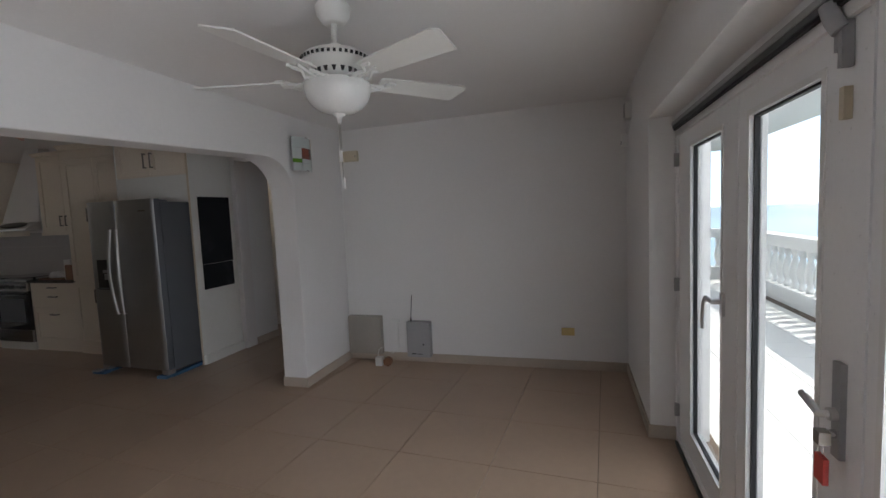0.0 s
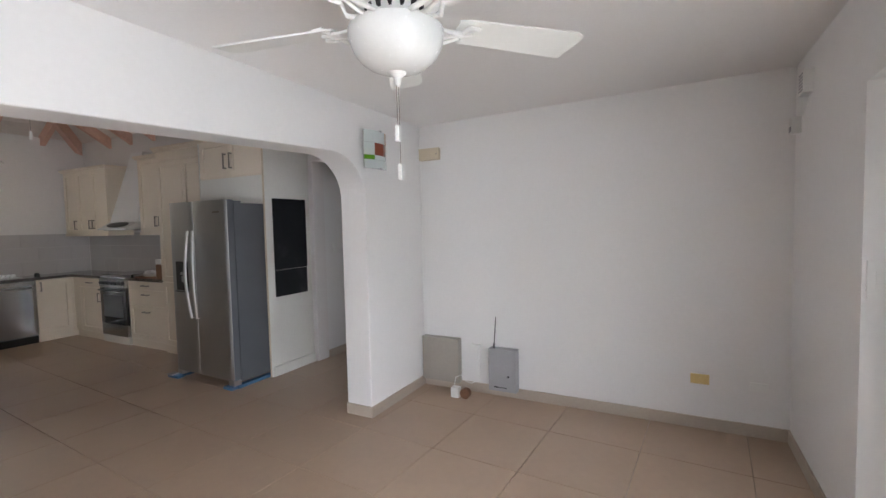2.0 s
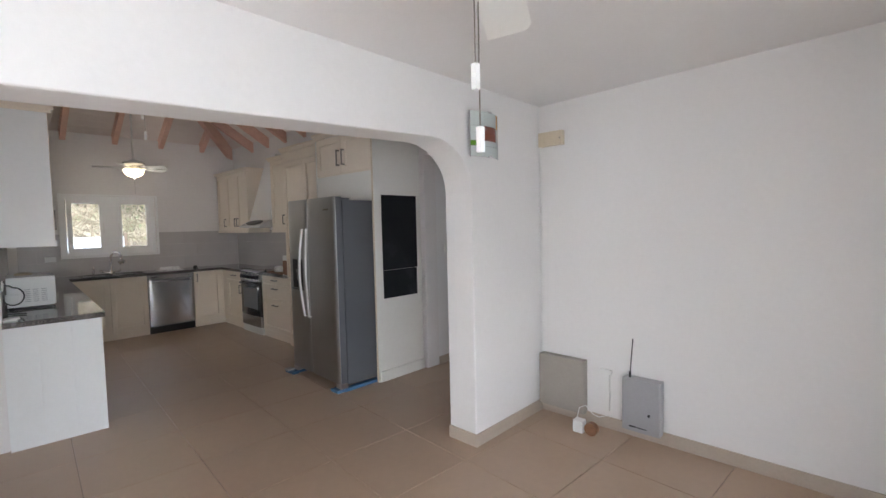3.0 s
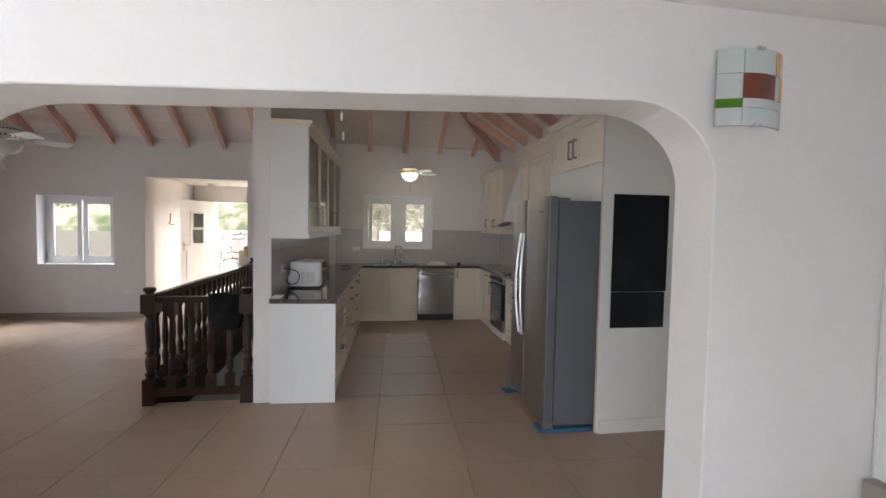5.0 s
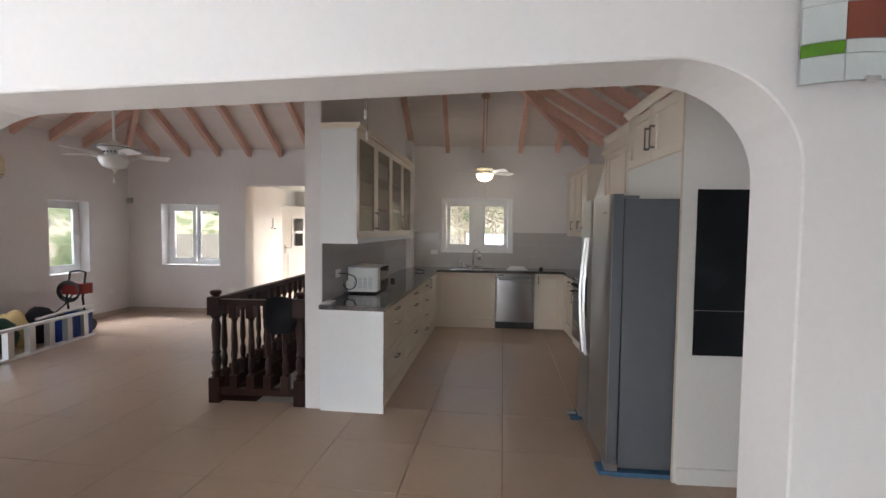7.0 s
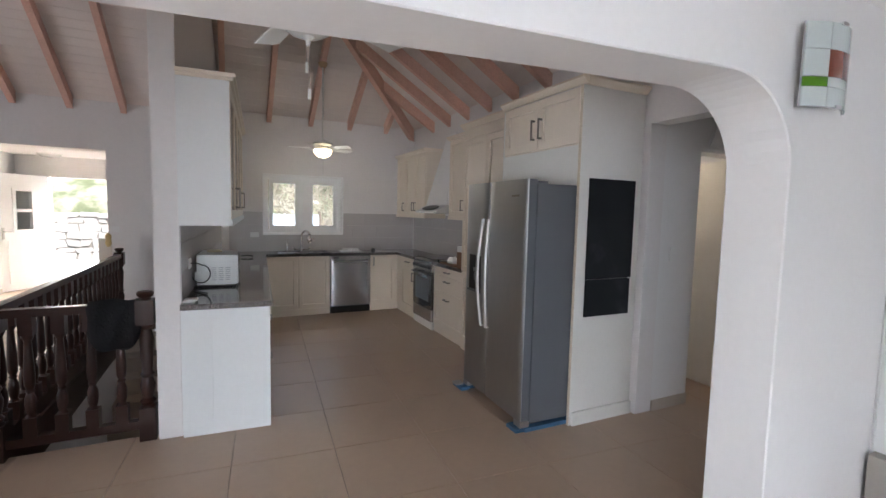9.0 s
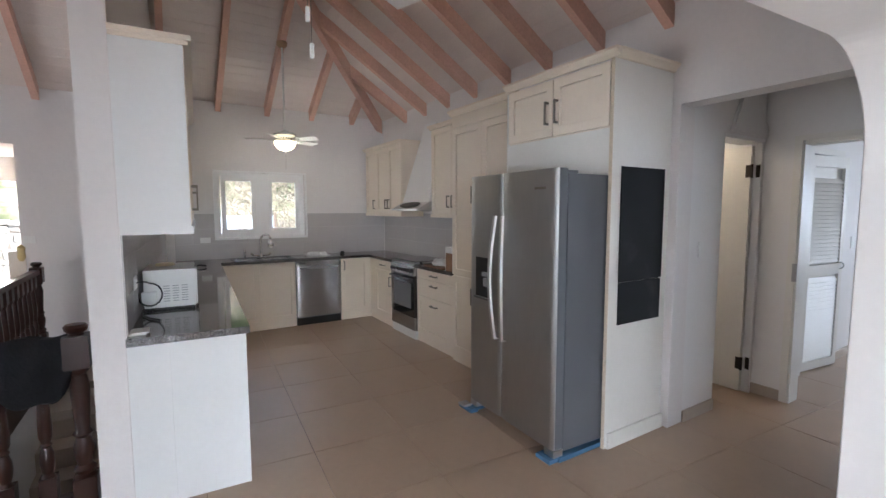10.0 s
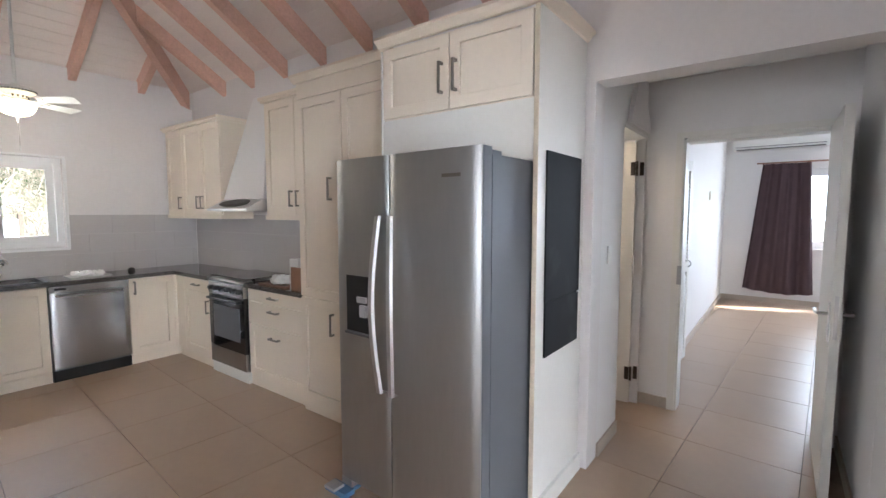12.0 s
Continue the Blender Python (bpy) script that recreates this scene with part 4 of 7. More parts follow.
# bedroom curtain
cur = thing("curtain", (-3.4, 11.70, 2.3), "mauve-brown curtain hanging half across the bedroom window", "curtain")
bm = bmesh.new()
cols, rows = 60, 14
vs = []
for i in range(cols + 1):
    u = i / cols
    col = []
    for j in range(rows + 1):
        v = j / rows
        left = -3.72 - 0.20 * v
        right = -3.10 + 0.12 * v
        col.append(bm.verts.new((left + (right - left) * u, 11.72 + (0.020 + 0.025 * v) * math.sin(u * 25 + 0.7 * v) + 0.014 * math.sin(u * 11 - 2 * v) + 0.006 * math.sin(u * 57), 2.31 - (2.07 + 0.06 * math.sin(2.6 * u)) * v)))
    vs.append(col)
for i in range(cols):
    for j in range(rows):
        bm.faces.new((vs[i][j], vs[i + 1][j], vs[i + 1][j + 1], vs[i][j + 1]))
part("cloth", bm, CURTAIN, cur, smooth=True)
bm = bmesh.new()
tube(bm, [(-3.8, 11.72, 2.325), (-1.3, 11.72, 2.325)], 0.012)
part("curtain_rod", bm, BROWNWOOD, cur, "thin wooden curtain rod", smooth=True)
for x in (-3.72, -1.4):
    part("bracket", boxes((x - 0.01, 11.72, 2.31, x + 0.01, 11.85, 2.33)), BROWNWOOD, cur)

# front door
fd = thing("door_entry", (-12.62, -0.80, 0), "white panelled front door with two small panes, standing open", "door", kind="structure")
ang = radians(-32)
def swing(bm):
    bmesh.ops.rotate(bm, verts=bm.verts[:], cent=(0, 0, 0), matrix=Matrix.Rotation(ang, 3, "Z"))
    bmesh.ops.translate(bm, verts=bm.verts[:], vec=(-12.62, -0.80, 0))
    return bm
bm = boxes((0, -0.02, 0.02, 0.90, 0.02, 1.08), (0, -0.02, 1.08, 0.32, 0.02, 1.75), (0.60, -0.02, 1.08, 0.90, 0.02, 1.75), (0, -0.02, 1.75, 0.90, 0.02, 2.04), (0.32, -0.02, 1.39, 0.60, 0.02, 1.44))
part("leaf", swing(bm), UPVC, fd)
bm = bmesh.new()
for s in (-1, 1):
    y0, y1 = s * 0.02, s * 0.032
    for r in ((0.27, 1.03, 0.65, 1.08), (0.27, 1.75, 0.65, 1.80), (0.27, 1.08, 0.32, 1.75), (0.60, 1.08, 0.65, 1.75), (0.15, 0.15, 0.75, 0.19), (0.15, 0.85, 0.75, 0.89), (0.15, 0.19, 0.19, 0.85), (0.71, 0.19, 0.75, 0.85)):
        box(bm, r[0], y0, r[1], r[2], y1, r[3])
part("moulding", swing(bm), UPVC, fd)
for z0, z1 in ((1.08, 1.39), (1.44, 1.75)):
    pane_obj(swing(boxes((0.32, -0.004, z0, 0.60, 0.004, z1))), fd)
bm = boxes((0.80, 0.02, 0.92, 0.84, 0.03, 1.12))
tube(bm, [(0.82, 0.02, 1.05), (0.82, 0.07, 1.05), (0.72, 0.075, 1.05)], 0.01)
bm2 = swing(bm)
part("door_handle", bm2, STEELH, fd, "satin metal lever handle")


# ---- kitchen units ----
def handle_bar(bm, face, at, u, z, vertical, length=0.13):
    if vertical:
        fbox(bm, face, at, u - 0.007, u + 0.007, 0.028, 0.036, z - length / 2, z + length / 2)
        for s in (-1, 1):
            fbox(bm, face, at, u - 0.007, u + 0.007, 0.0, 0.028, z + s * (length / 2 - 0.007) - 0.007, z + s * (length / 2 - 0.007) + 0.007)
    else:
        fbox(bm, face, at, u - length / 2, u + length / 2, 0.028, 0.036, z - 0.007, z + 0.007)
        for s in (-1, 1):
            fbox(bm, face, at, u + s * (length / 2 - 0.007) - 0.007, u + s * (length / 2 - 0.007) + 0.007, 0.0, 0.028, z - 0.007, z + 0.007)


def rail_frame(bm, face, at, u0, u1, z0, z1, fw, n0=-0.02, n1=0.0):
    """A closed rectangular frame, mitred at its corners."""
    def ring_at(n, k):
        out = []
        for u, z in ((u0 + k, z0 + k), (u1 - k, z0 + k), (u1 - k, z1 - k), (u0 + k, z1 - k)):
            out.append(bm.verts.new({"+x": (at + n, u, z), "-x": (at - n, u, z), "+y": (u, at + n, z), "-y": (u, at - n, z)}[face]))
        return out
    loops = [ring_at(n1, 0.0), ring_at(n1, fw), ring_at(n0, fw), ring_at(n0, 0.0)]
    for p, q in zip(loops, loops[1:] + loops[:1]):
        for i in range(4):
            j = (i + 1) % 4
            bm.faces.new((p[i], p[j], q[j], q[i]))
    bmesh.ops.recalc_face_normals(bm, faces=bm.faces[:])


def front(parent, kind, face, at, u0, u1, z0, z1, hu=None, hz=None, vertical=True, material=None, length=0.13):
    """A door or drawer front on a unit, with its handle."""
    material = material or CABINET
    g = 0.0026
    u0, u1, z0, z1 = u0 + g, u1 - g, z0 + g, z1 - g
    fw = 0.062
    bm = bmesh.new()
    plain = kind == "drawer_front" and z1 - z0 < 0.2
    if plain:
        fbox(bm, face, at, u0, u1, -0.02, 0.0, z0, z1)
        bevel(bm, 0.003)
    else:
        rail_frame(bm, face, at, u0, u1, z0, z1, fw)
        bevel(bm, 0.0025, 1)
    d = part(kind, bm, material, parent)
    if kind != "glass_door" and not plain:
        bm = bmesh.new()
        fbox(bm, face, at, u0 + fw + 0.0025, u1 - fw - 0.0025, -0.020, -0.013, z0 + fw + 0.0025, z1 - fw - 0.0025)
        part("panel", bm, material, d)
    if kind == "glass_door":
        bm = bmesh.new()
        fbox(bm, face, at, u0 + fw, u1 - fw, -0.012, -0.008, z0 + fw, z1 - fw)
        pane_obj(bm, d, CABGLASS)
    if hu is not None:
        bm = bmesh.new()
        handle_bar(bm, face, at, hu, hz, vertical, length)
        part("handle", bm, HANDLE, d, "antique nickel bar handle")
    return d


def unit(name, face, at, u0, u1, z0, z1, depth, label, group="", material=None, open_front=False):
    c = centre(face, at, (u0 + u1) / 2, z0)
    t = thing(name, c, label, "kitchen cabinet", group)
    bm = bmesh.new()
    if open_front:
        w = 0.018
        fbox(bm, face, at, u0, u0 + w, -depth, -0.022, z0, z1)
        fbox(bm, face, at, u1 - w, u1, -depth, -0.022, z0, z1)
        fbox(bm, face, at, u0 + w, u1 - w, -depth, -0.022, z0, z0 + w)
        fbox(bm, face, at, u0 + w, u1 - w, -depth, -0.022, z1 - w, z1)
        fbox(bm, face, at, u0 + w, u1 - w, -depth, -depth + 0.01, z0 + w, z1 - w)
    else:
        fbox(bm, face, at, u0, u1, -depth, -0.022, z0, z1)
    part("body", bm, material or CABINET, t)
    return t


def plinth(parent, face, at, u0, u1, material=None):
    bm = bmesh.new()
    fbox(bm, face, at, u0, u1, -0.05, -0.015, 0, 0.095)
    part("plinth", bm, material or CABINET, parent)


YR, XW, YL = 4.635, -8.56, 2.49
G = "kitchen base units"
c = unit("base_cabinet", "-y", YR, -8.545, -7.795, 0.095, 0.868, 0.46, "cream corner base cabinet with one drawer over a door", G)
part("corner_filler", boxes((-8.558, 4.637, 0.095, -8.384, 4.655, 0.866)), CABINET, c)
front(c, "drawer_front", "-y", YR, -8.38, -7.80, 0.735, 0.865, -8.09, 0.80, False)
front(c, "door", "-y", YR, -8.38, -7.80, 0.10, 0.732, -7.86, 0.60, True)
plinth(c, "-y", YR, -8.545, -7.795)
c = unit("base_cabinet", "-y", YR, -7.145, -6.335, 0.095, 0.868, 0.46, "cream base cabinet with three drawers beside the cooker", G)
front(c, "drawer_front", "-y", YR, -7.14, -6.335, 0.755, 0.865, -6.74, 0.81, False)
front(c, "drawer_front", "-y", YR, -7.14, -6.335, 0.555, 0.752, -6.74, 0.695, False)
front(c, "drawer_front", "-y", YR, -7.14, -6.335, 0.10, 0.552, -6.74, 0.47, False)
plinth(c, "-y", YR, -7.145, -6.335)
# tall larder beside the fridge
YP = 4.60
c = unit("larder_cabinet", "-y", YP, -6.33, -5.34, 0.095, 2.45, 0.49, "tall cream larder cabinet beside the fridge")
front(c, "door", "-y", YP, -6.33, -5.84, 0.10, 0.885, -5.955, 0.72, True, length=0.16)
front(c, "door", "-y", YP, -6.33, -5.84, 0.89, 2.335, -5.955, 1.68, True, length=0.16)
front(c, "door", "-y", YP, -5.84, -5.345, 0.10, 0.885)
front(c, "door", "-y", YP, -5.84, -5.345, 0.89, 2.335)
part("filler", boxes((-6.33, YP + 0.002, 2.338, -5.345, YP + 0.02, 2.449)), CABINET, c)
plinth(c, "-y", YP, -6.33, -5.34)
YF = 4.48
c = unit("overhead_cabinet", "-y", YF, -5.335, -4.375, 2.045, 2.45, 0.60, "cream double cabinet above the fridge, edges slightly yellowed")
front(c, "door", "-y", YF, -5.33, -4.855, 2.05, 2.44, -4.90, 2.215, True, length=0.16)
front(c, "door", "-y", YF, -4.855, -4.38, 2.05, 2.44, -4.81, 2.215, True, length=0.16)
part("filler", boxes((-5.335, YF + 0.005, 1.760, -4.375, YF + 0.025, 2.043)), CABWHITE, c)
part("side_filler", boxes((-5.345, YF, 0.0, -5.336, 5.08, 2.44)), CABWHITE, c)
c = thing("end_panel", (-4.36, 4.8, 0), "white full-height end panel beside the fridge with a worn cream edge", "cabinet panel")
part("panel", boxes((-4.372, YF, 0.0, -4.350, 5.085, 2.45)), CABWHITE, c, bev=0.002)
part("plinth", boxes((-4.350, YF + 0.02, 0.0, -4.332, 5.085, 0.10)), CABWHITE, c, bev=0.003)
EDGE = mat("yellowed_panel_edge", (0.64, 0.55, 0.42), 0.5, spread=0.12, scale=9)
part("edge_banding", boxes((-4.3725, YF - 0.003, 0.0, -4.3495, YF - 0.0005, 2.449)), EDGE, c, "yellowed worn edge strip")
c = thing("cornice", (-5.3, 4.45, 2.45), "cream moulded cornice along the top of the tall units", "cornice")
bm = bmesh.new()
pr = [(0.0, 2.452), (-0.015, 2.455), (-0.03, 2.475), (-0.05, 2.49), (-0.05, 2.505), (0.0, 2.505)]
prism(bm, [(YF + 0.01 + a, z) for a, z in pr], "x", -5.36, -4.31)
prism(bm, [(YP + 0.01 + a, z) for a, z in pr], "x", -6.36, -5.36)
prism(bm, [(-4.355 - a, z) for a, z in pr], "y", YF + 0.01, 5.09)
part("moulding", bm, CABINET, c)
c = thing("chalkboard", (-4.345, 4.8, 1.3), "black two-piece chalkboard smeared with old chalk on the end panel", "chalkboard")
part("upper_panel", boxes((-4.350, 4.568, 1.0805, -4.342, 5.018, 1.81)), CHALK, c)
part("lower_panel", boxes((-4.350, 4.570, 0.805, -4.341, 5.008, 1.078)), CHALK, c)
part("chalk_ledge", boxes((-4.341, 4.985, 1.077, -4.335, 5.015, 1.083)), PLASTIC, c)

WIN = "window-side base units"
c = unit("base_cabinet", "+x", XW, 2.655, 3.585, 0.095, 0.868, 0.48, "cream double-door base cabinet under the sink", WIN)
front(c, "door", "+x", XW, 2.69, 3.13, 0.10, 0.862)
front(c, "door", "+x", XW, 3.135, 3.585, 0.10, 0.862)
plinth(c, "+x", XW, 2.5, 3.585)
part("corner_filler", boxes((-8.60, 2.60, 0.095, -8.575, 2.688, 0.866)), CABINET, c)
c = unit("base_cabinet", "+x", XW, 4.20, 4.61, 0.095, 0.868, 0.48, "cream base cabinet with one plain door beside the dishwasher", WIN)
front(c, "door", "+x", XW, 4.20, 4.61, 0.10, 0.862, 4.245, 0.77, True)
plinth(c, "+x", XW, 4.20, 4.67)
part("corner_filler", boxes((-8.60, 4.611, 0.095, -8.562, 4.70, 0.866)), CABINET, c)

LFT = "base units of the peninsula"
c = skewed(unit("base_cabinet", "+y", YL, -6.20, -5.245, 0.095, 0.868, 0.52, "cream base cabinet with three wide drawers at the open end", LFT))
for z0, z1 in ((0.735, 0.865), (0.42, 0.732), (0.10, 0.417)):
    front(c, "drawer_front", "+y", YL, -6.20, -5.245, z0, z1, -5.72, z1 - 0.06, False)
plinth(c, "+y", YL, -6.20, -5.245)
c = skewed(unit("base_cabinet", "+y", YL, -7.20, -6.205, 0.095, 0.868, 0.52, "cream base cabinet with three wide drawers", LFT))
for z0, z1 in ((0.735, 0.865), (0.42, 0.732), (0.10, 0.417)):
    front(c, "drawer_front", "+y", YL, -7.20, -6.205, z0, z1, -6.70, z1 - 0.06, False)
plinth(c, "+y", YL, -7.20, -6.205)
c = skewed(unit("base_cabinet", "+y", YL, -7.75, -7.205, 0.095, 0.868, 0.52, "cream base cabinet with four narrow drawers", LFT))
for i in range(4):
    z0 = 0.10 + 0.191 * i
    front(c, "drawer_front", "+y", YL, -7.75, -7.205, z0, z0 + 0.189, -7.48, z0 + 0.12, False)
plinth(c, "+y", YL, -7.75, -7.205)
c = skewed(unit("base_cabinet", "+y", YL, -8.55, -7.755, 0.095, 0.868, 0.52, "cream base cabinet with a plain door at the inner corner", LFT))
front(c, "door", "+y", YL, -8.54, -7.755, 0.10, 0.865, -7.82, 0.78, True)
plinth(c, "+y", YL, -8.55, -7.755)
ep = thing("peninsula_end_panel", (-5.23, 2.2, 0), "white painted tongue-and-groove end panel of the kitchen peninsula", "cabinet panel")
for y0, y1 in ((1.954, 2.1365), (2.1370, 2.3195), (2.3200, 2.50)):
    part("board", boxes((-5.242, y0, 0.0, -5.222, y1, 0.868)), CABCOOL, ep)
skewed(ep)

# worktop with holes for the sink
ZT0, ZT1 = 0.870, 0.908
bm = boxes((-8.60, 2.14, ZT0, -8.52, 4.60, ZT1), (-9.055, 2.165, ZT0, -8.94, 5.095, ZT1),
           (-8.94, 2.16, ZT0, -8.60, 2.875, ZT1), (-8.94, 3.20, ZT0, -8.60, 3.27, ZT1), (-8.94, 3.58, ZT0, -8.60, 5.095, ZT1),
           (-8.60, 4.60, ZT0, -7.795, 5.095, ZT1), (-7.145, 4.60, ZT0, -6.335, 5.095, ZT1))
near = [SKEWED @ Vector(p) for p in ((-5.185, 1.956, 0), (-5.185, 2.518, 0))]
lean = math.tan(-SKEW)
prism(bm, [(-8.52, near[0].y + (near[0].x + 8.52) * lean), (near[0].x, near[0].y), (near[1].x, near[1].y), (-8.52, near[1].y + (near[1].x + 8.52) * lean)], "z", ZT0, ZT1)
bmesh.ops.remove_doubles(bm, verts=bm.verts[:], dist=1e-5)
solo("worktop", bm, GRANITE, "polished dark speckled granite worktop running round three sides", "worktop", (-7, 3, ZT0))
sink = thing("sink", (-8.77, 3.22, 0.9), "stainless steel double kitchen sink set into the granite", "sink")
for y0, y1 in ((2.875, 3.20), (3.27, 3.58)):
    bm = boxes((-8.94, y0, 0.72, -8.935, y1, 0.905), (-8.605, y0, 0.72, -8.60, y1, 0.905), (-8.935, y0, 0.72, -8.605, y0 + 0.005, 0.905), (-8.935, y1 - 0.005, 0.72, -8.605, y1, 0.905), (-8.935, y0 + 0.005, 0.72, -8.605, y1 - 0.005, 0.725))
    part("basin", bm, SINKST, sink)
    part("rim", boxes((-8.965, y0 - 0.025, 0.9085, -8.935, y1 + 0.025, 0.914), (-8.605, y0 - 0.025, 0.9085, -8.575, y1 + 0.025, 0.914), (-8.935, y0 - 0.025, 0.9085, -8.605, y0 + 0.005, 0.914), (-8.935, y1 - 0.005, 0.9085, -8.605, y1 + 0.025, 0.914)), SINKST, sink)
tap = thing("kitchen_tap", (-8.98, 3.235, 0.908), "chrome swan-neck kitchen tap with a filter bulb on the spout", "tap")
bm = bmesh.new()
lathe(bm, [(0.032, 0.908), (0.030, 0.93), (0.018, 0.955)], (-8.98, 3.235, 0), seg=16)
tube(bm, [(-8.98, 3.235, 0.94), (-8.98, 3.235, 1.14)] + [(-8.98 + 0.09 * (1 - math.cos(a)), 3.235 + 0.05 * (1 - math.cos(a)) , 1.13 + 0.09 * math.sin(a)) for a in [0.3, 0.7, 1.1, 1.5, 1.9, 2.3, 2.7]], 0.016, 10)
part("spout", bm, CHROME, tap, smooth=True)
bm = bmesh.new()
lathe(bm, [(0.012, 1.04), (0.035, 1.06), (0.042, 1.10), (0.030, 1.135), (0.014, 1.15)], (-8.81, 3.33, 0), seg=16)
part("water_filter", bm, CHROME, tap, "chrome filter bulb", smooth=True)
bm = bmesh.new()
tube(bm, [(-8.81, 3.33, 1.12), (-8.72, 3.36, 1.11), (-8.70, 3.37, 1.08)], 0.011, 8)
part("outlet_nozzle", bm, CHROME, tap, smooth=True)
for s in (-1, 1):
    bm = bmesh.new()
    tube(bm, [(-8.98, 3.235 + s * 0.03, 0.93), (-8.98, 3.235 + s * 0.09, 0.935), (-8.97, 3.235 + s * 0.13, 0.97)], 0.013, 8)
    part("tap_lever", bm, CHROME, tap, smooth=True)
bm = bmesh.new()
lathe(bm, [(0.016, 0.9085), (0.014, 0.98), (0.02, 0.985), (0.018, 1.0), (0.006, 1.03)], (-8.98, 3.03, 0), seg=12)
solo("soap_dispenser", bm, CHROME, "small chrome soap dispenser beside the tap", "soap dispenser", (-8.98, 3.03, 0.908), smooth=True)

# wall units
ZU0, ZU1 = 1.495, 2.40
YU = 4.765


def crown(parent, face, at, u0, u1, z, depth, ends=(True, True)):
    bm = bmesh.new()
    fbox(bm, face, at, u0 - 0.02, u1 + 0.02, -depth, 0.02, z, z + 0.02)
    fbox(bm, face, at, u0 - 0.035, u1 + 0.035, -depth, 0.035, z + 0.02, z + 0.045)
    part("cornice", bm, CABINET, parent, bev=0.004)


def light_rail(parent, face, at, u0, u1, z, depth, material=None):
    bm = bmesh.new()
    fbox(bm, face, at, u0 - 0.008, u1 + 0.008, -depth, 0.008, z - 0.04, z)
    part("light_rail", bm, material or CABINET, parent, bev=0.004)


c = unit("wall_cabinet", "-y", YU, -8.98, -7.80, ZU0, ZU1, 0.33, "cream wall cabinet with three doors in the corner", "kitchen wall units")
front(c, "door", "-y", YU, -8.98, -8.60, ZU0, ZU1, -8.65, 1.62, True)
front(c, "door", "-y", YU, -8.60, -8.20, ZU0, ZU1, -8.245, 1.62, True)
front(c, "door", "-y", YU, -8.20, -7.80, ZU0, ZU1, -8.155, 1.62, True)
crown(c, "-y", YU, -8.98, -7.80, ZU1, 0.33)
light_rail(c, "-y", YU, -8.98, -7.80, ZU0, 0.33)
c = unit("wall_cabinet", "-y", YU, -7.02, -6.34, ZU0, 2.44, 0.33, "cream wall cabinet with two doors beside the cooker hood", "kitchen wall units")
front(c, "door", "-y", YU, -7.02, -6.60, ZU0, 2.44, -6.645, 1.63, True)
front(c, "door", "-y", YU, -6.60, -6.34, ZU0, 2.44, -6.555, 1.63, True)
crown(c, "-y", YU, -7.02, -6.40, 2.44, 0.33)
light_rail(c, "-y", YU, -7.02, -6.34, ZU0, 0.33)
YG = 2.265
c = unit("wall_cabinet", "+y", YG, -7.62, -5.245, ZU0 - 0.035, 2.37, 0.312, "white-sided wall cabinet with four glazed doors over the peninsula", "kitchen wall units", open_front=True)
for i in range(4):
    u0 = -7.62 + 0.594 * i
    hu = u0 + 0.594 - 0.035 if i % 2 == 0 else u0 + 0.035
    front(c, "glass_door", "+y", YG, u0, u0 + 0.594, ZU0 - 0.035, 2.37, hu, 1.62, True, length=0.16)
part("shelf", boxes((-7.60, 1.965, 1.75, -5.265, 2.23, 1.765), (-7.60, 1.965, 2.05, -5.265, 2.23, 2.065)), CABINET, c)
part("end_panel", boxes((-5.245, 1.953, ZU0 - 0.035, -5.238, 2.262, 2.37)), CABCOOL, c)
crown(c, "+y", YG, -7.62, -5.245, 2.37, 0.31)
light_rail(c, "+y", YG, -7.62, -5.245, ZU0 - 0.035, 0.31, CABCOOL)
skewed(c)
skewed(solo("wall_shelf", boxes((-8.15, 1.953, 1.455, -7.66, 2.15, 1.475)), DARKWOOD, "small dark shelf at the end of the wall cabinet", "shelf", (-7.9, 2.0, 1.46)))
skewed(solo("paper_packet", boxes((-7.98, 1.98, 1.4755, -7.80, 2.12, 1.515)), PLASTIC, "white paper packet on the small shelf", "packet", (-7.9, 2.05, 1.4755), bev=0.008))

# cooker hood
hood = thing("cooker_hood", (-7.40, 4.9, 1.5), "steel cooker hood under a tapering white plastered chimney", "cooker hood")
bm = bmesh.new()
lo = [bm.verts.new(p) for p in ((-7.74, 4.76, 1.64), (-7.06, 4.76, 1.64), (-7.06, 5.098, 1.64), (-7.74, 5.098, 1.64))]
hi = [bm.verts.new(p) for p in ((-7.52, 4.97, 2.60), (-7.26, 4.97, 2.60), (-7.26, 5.098, 2.60), (-7.52, 5.098, 2.60))]
bm.faces.new(lo[::-1])
bm.faces.new(hi)
for i in range(4):
    bm.faces.new((lo[i], lo[(i + 1) % 4], hi[(i + 1) % 4], hi[i]))
part("chimney", bm, WALL, hood, "white tapering chimney")
bm = bmesh.new()
prism(bm, [(5.098, 1.54), (4.76, 1.54), (4.60, 1.535), (4.60, 1.55), (4.76, 1.638), (5.098, 1.638)], "x", -7.74, -7.06)
part("canopy", bm, STEELH, hood, "brushed steel canopy")
bm = bmesh.new()
lathe(bm, [(0.15, 0.0), (0.165, 0.010), (0.11, 0.016)], (0, 0, 0), seg=24)
bmesh.ops.scale(bm, verts=bm.verts[:], vec=(1.5, 0.42, 1))
bmesh.ops.rotate(bm, verts=bm.verts[:], cent=(0, 0, 0), matrix=Matrix.Rotation(radians(29), 3, "X"))
bmesh.ops.translate(bm, verts=bm.verts[:], vec=(-7.40, 4.685, 1.597))
part("control_oval", bm, BLACK, hood, "black oval control panel")
part("grease_filter", boxes((-7.70, 4.66, 1.528, -7.10, 5.05, 1.534)), GREYMETAL, hood)

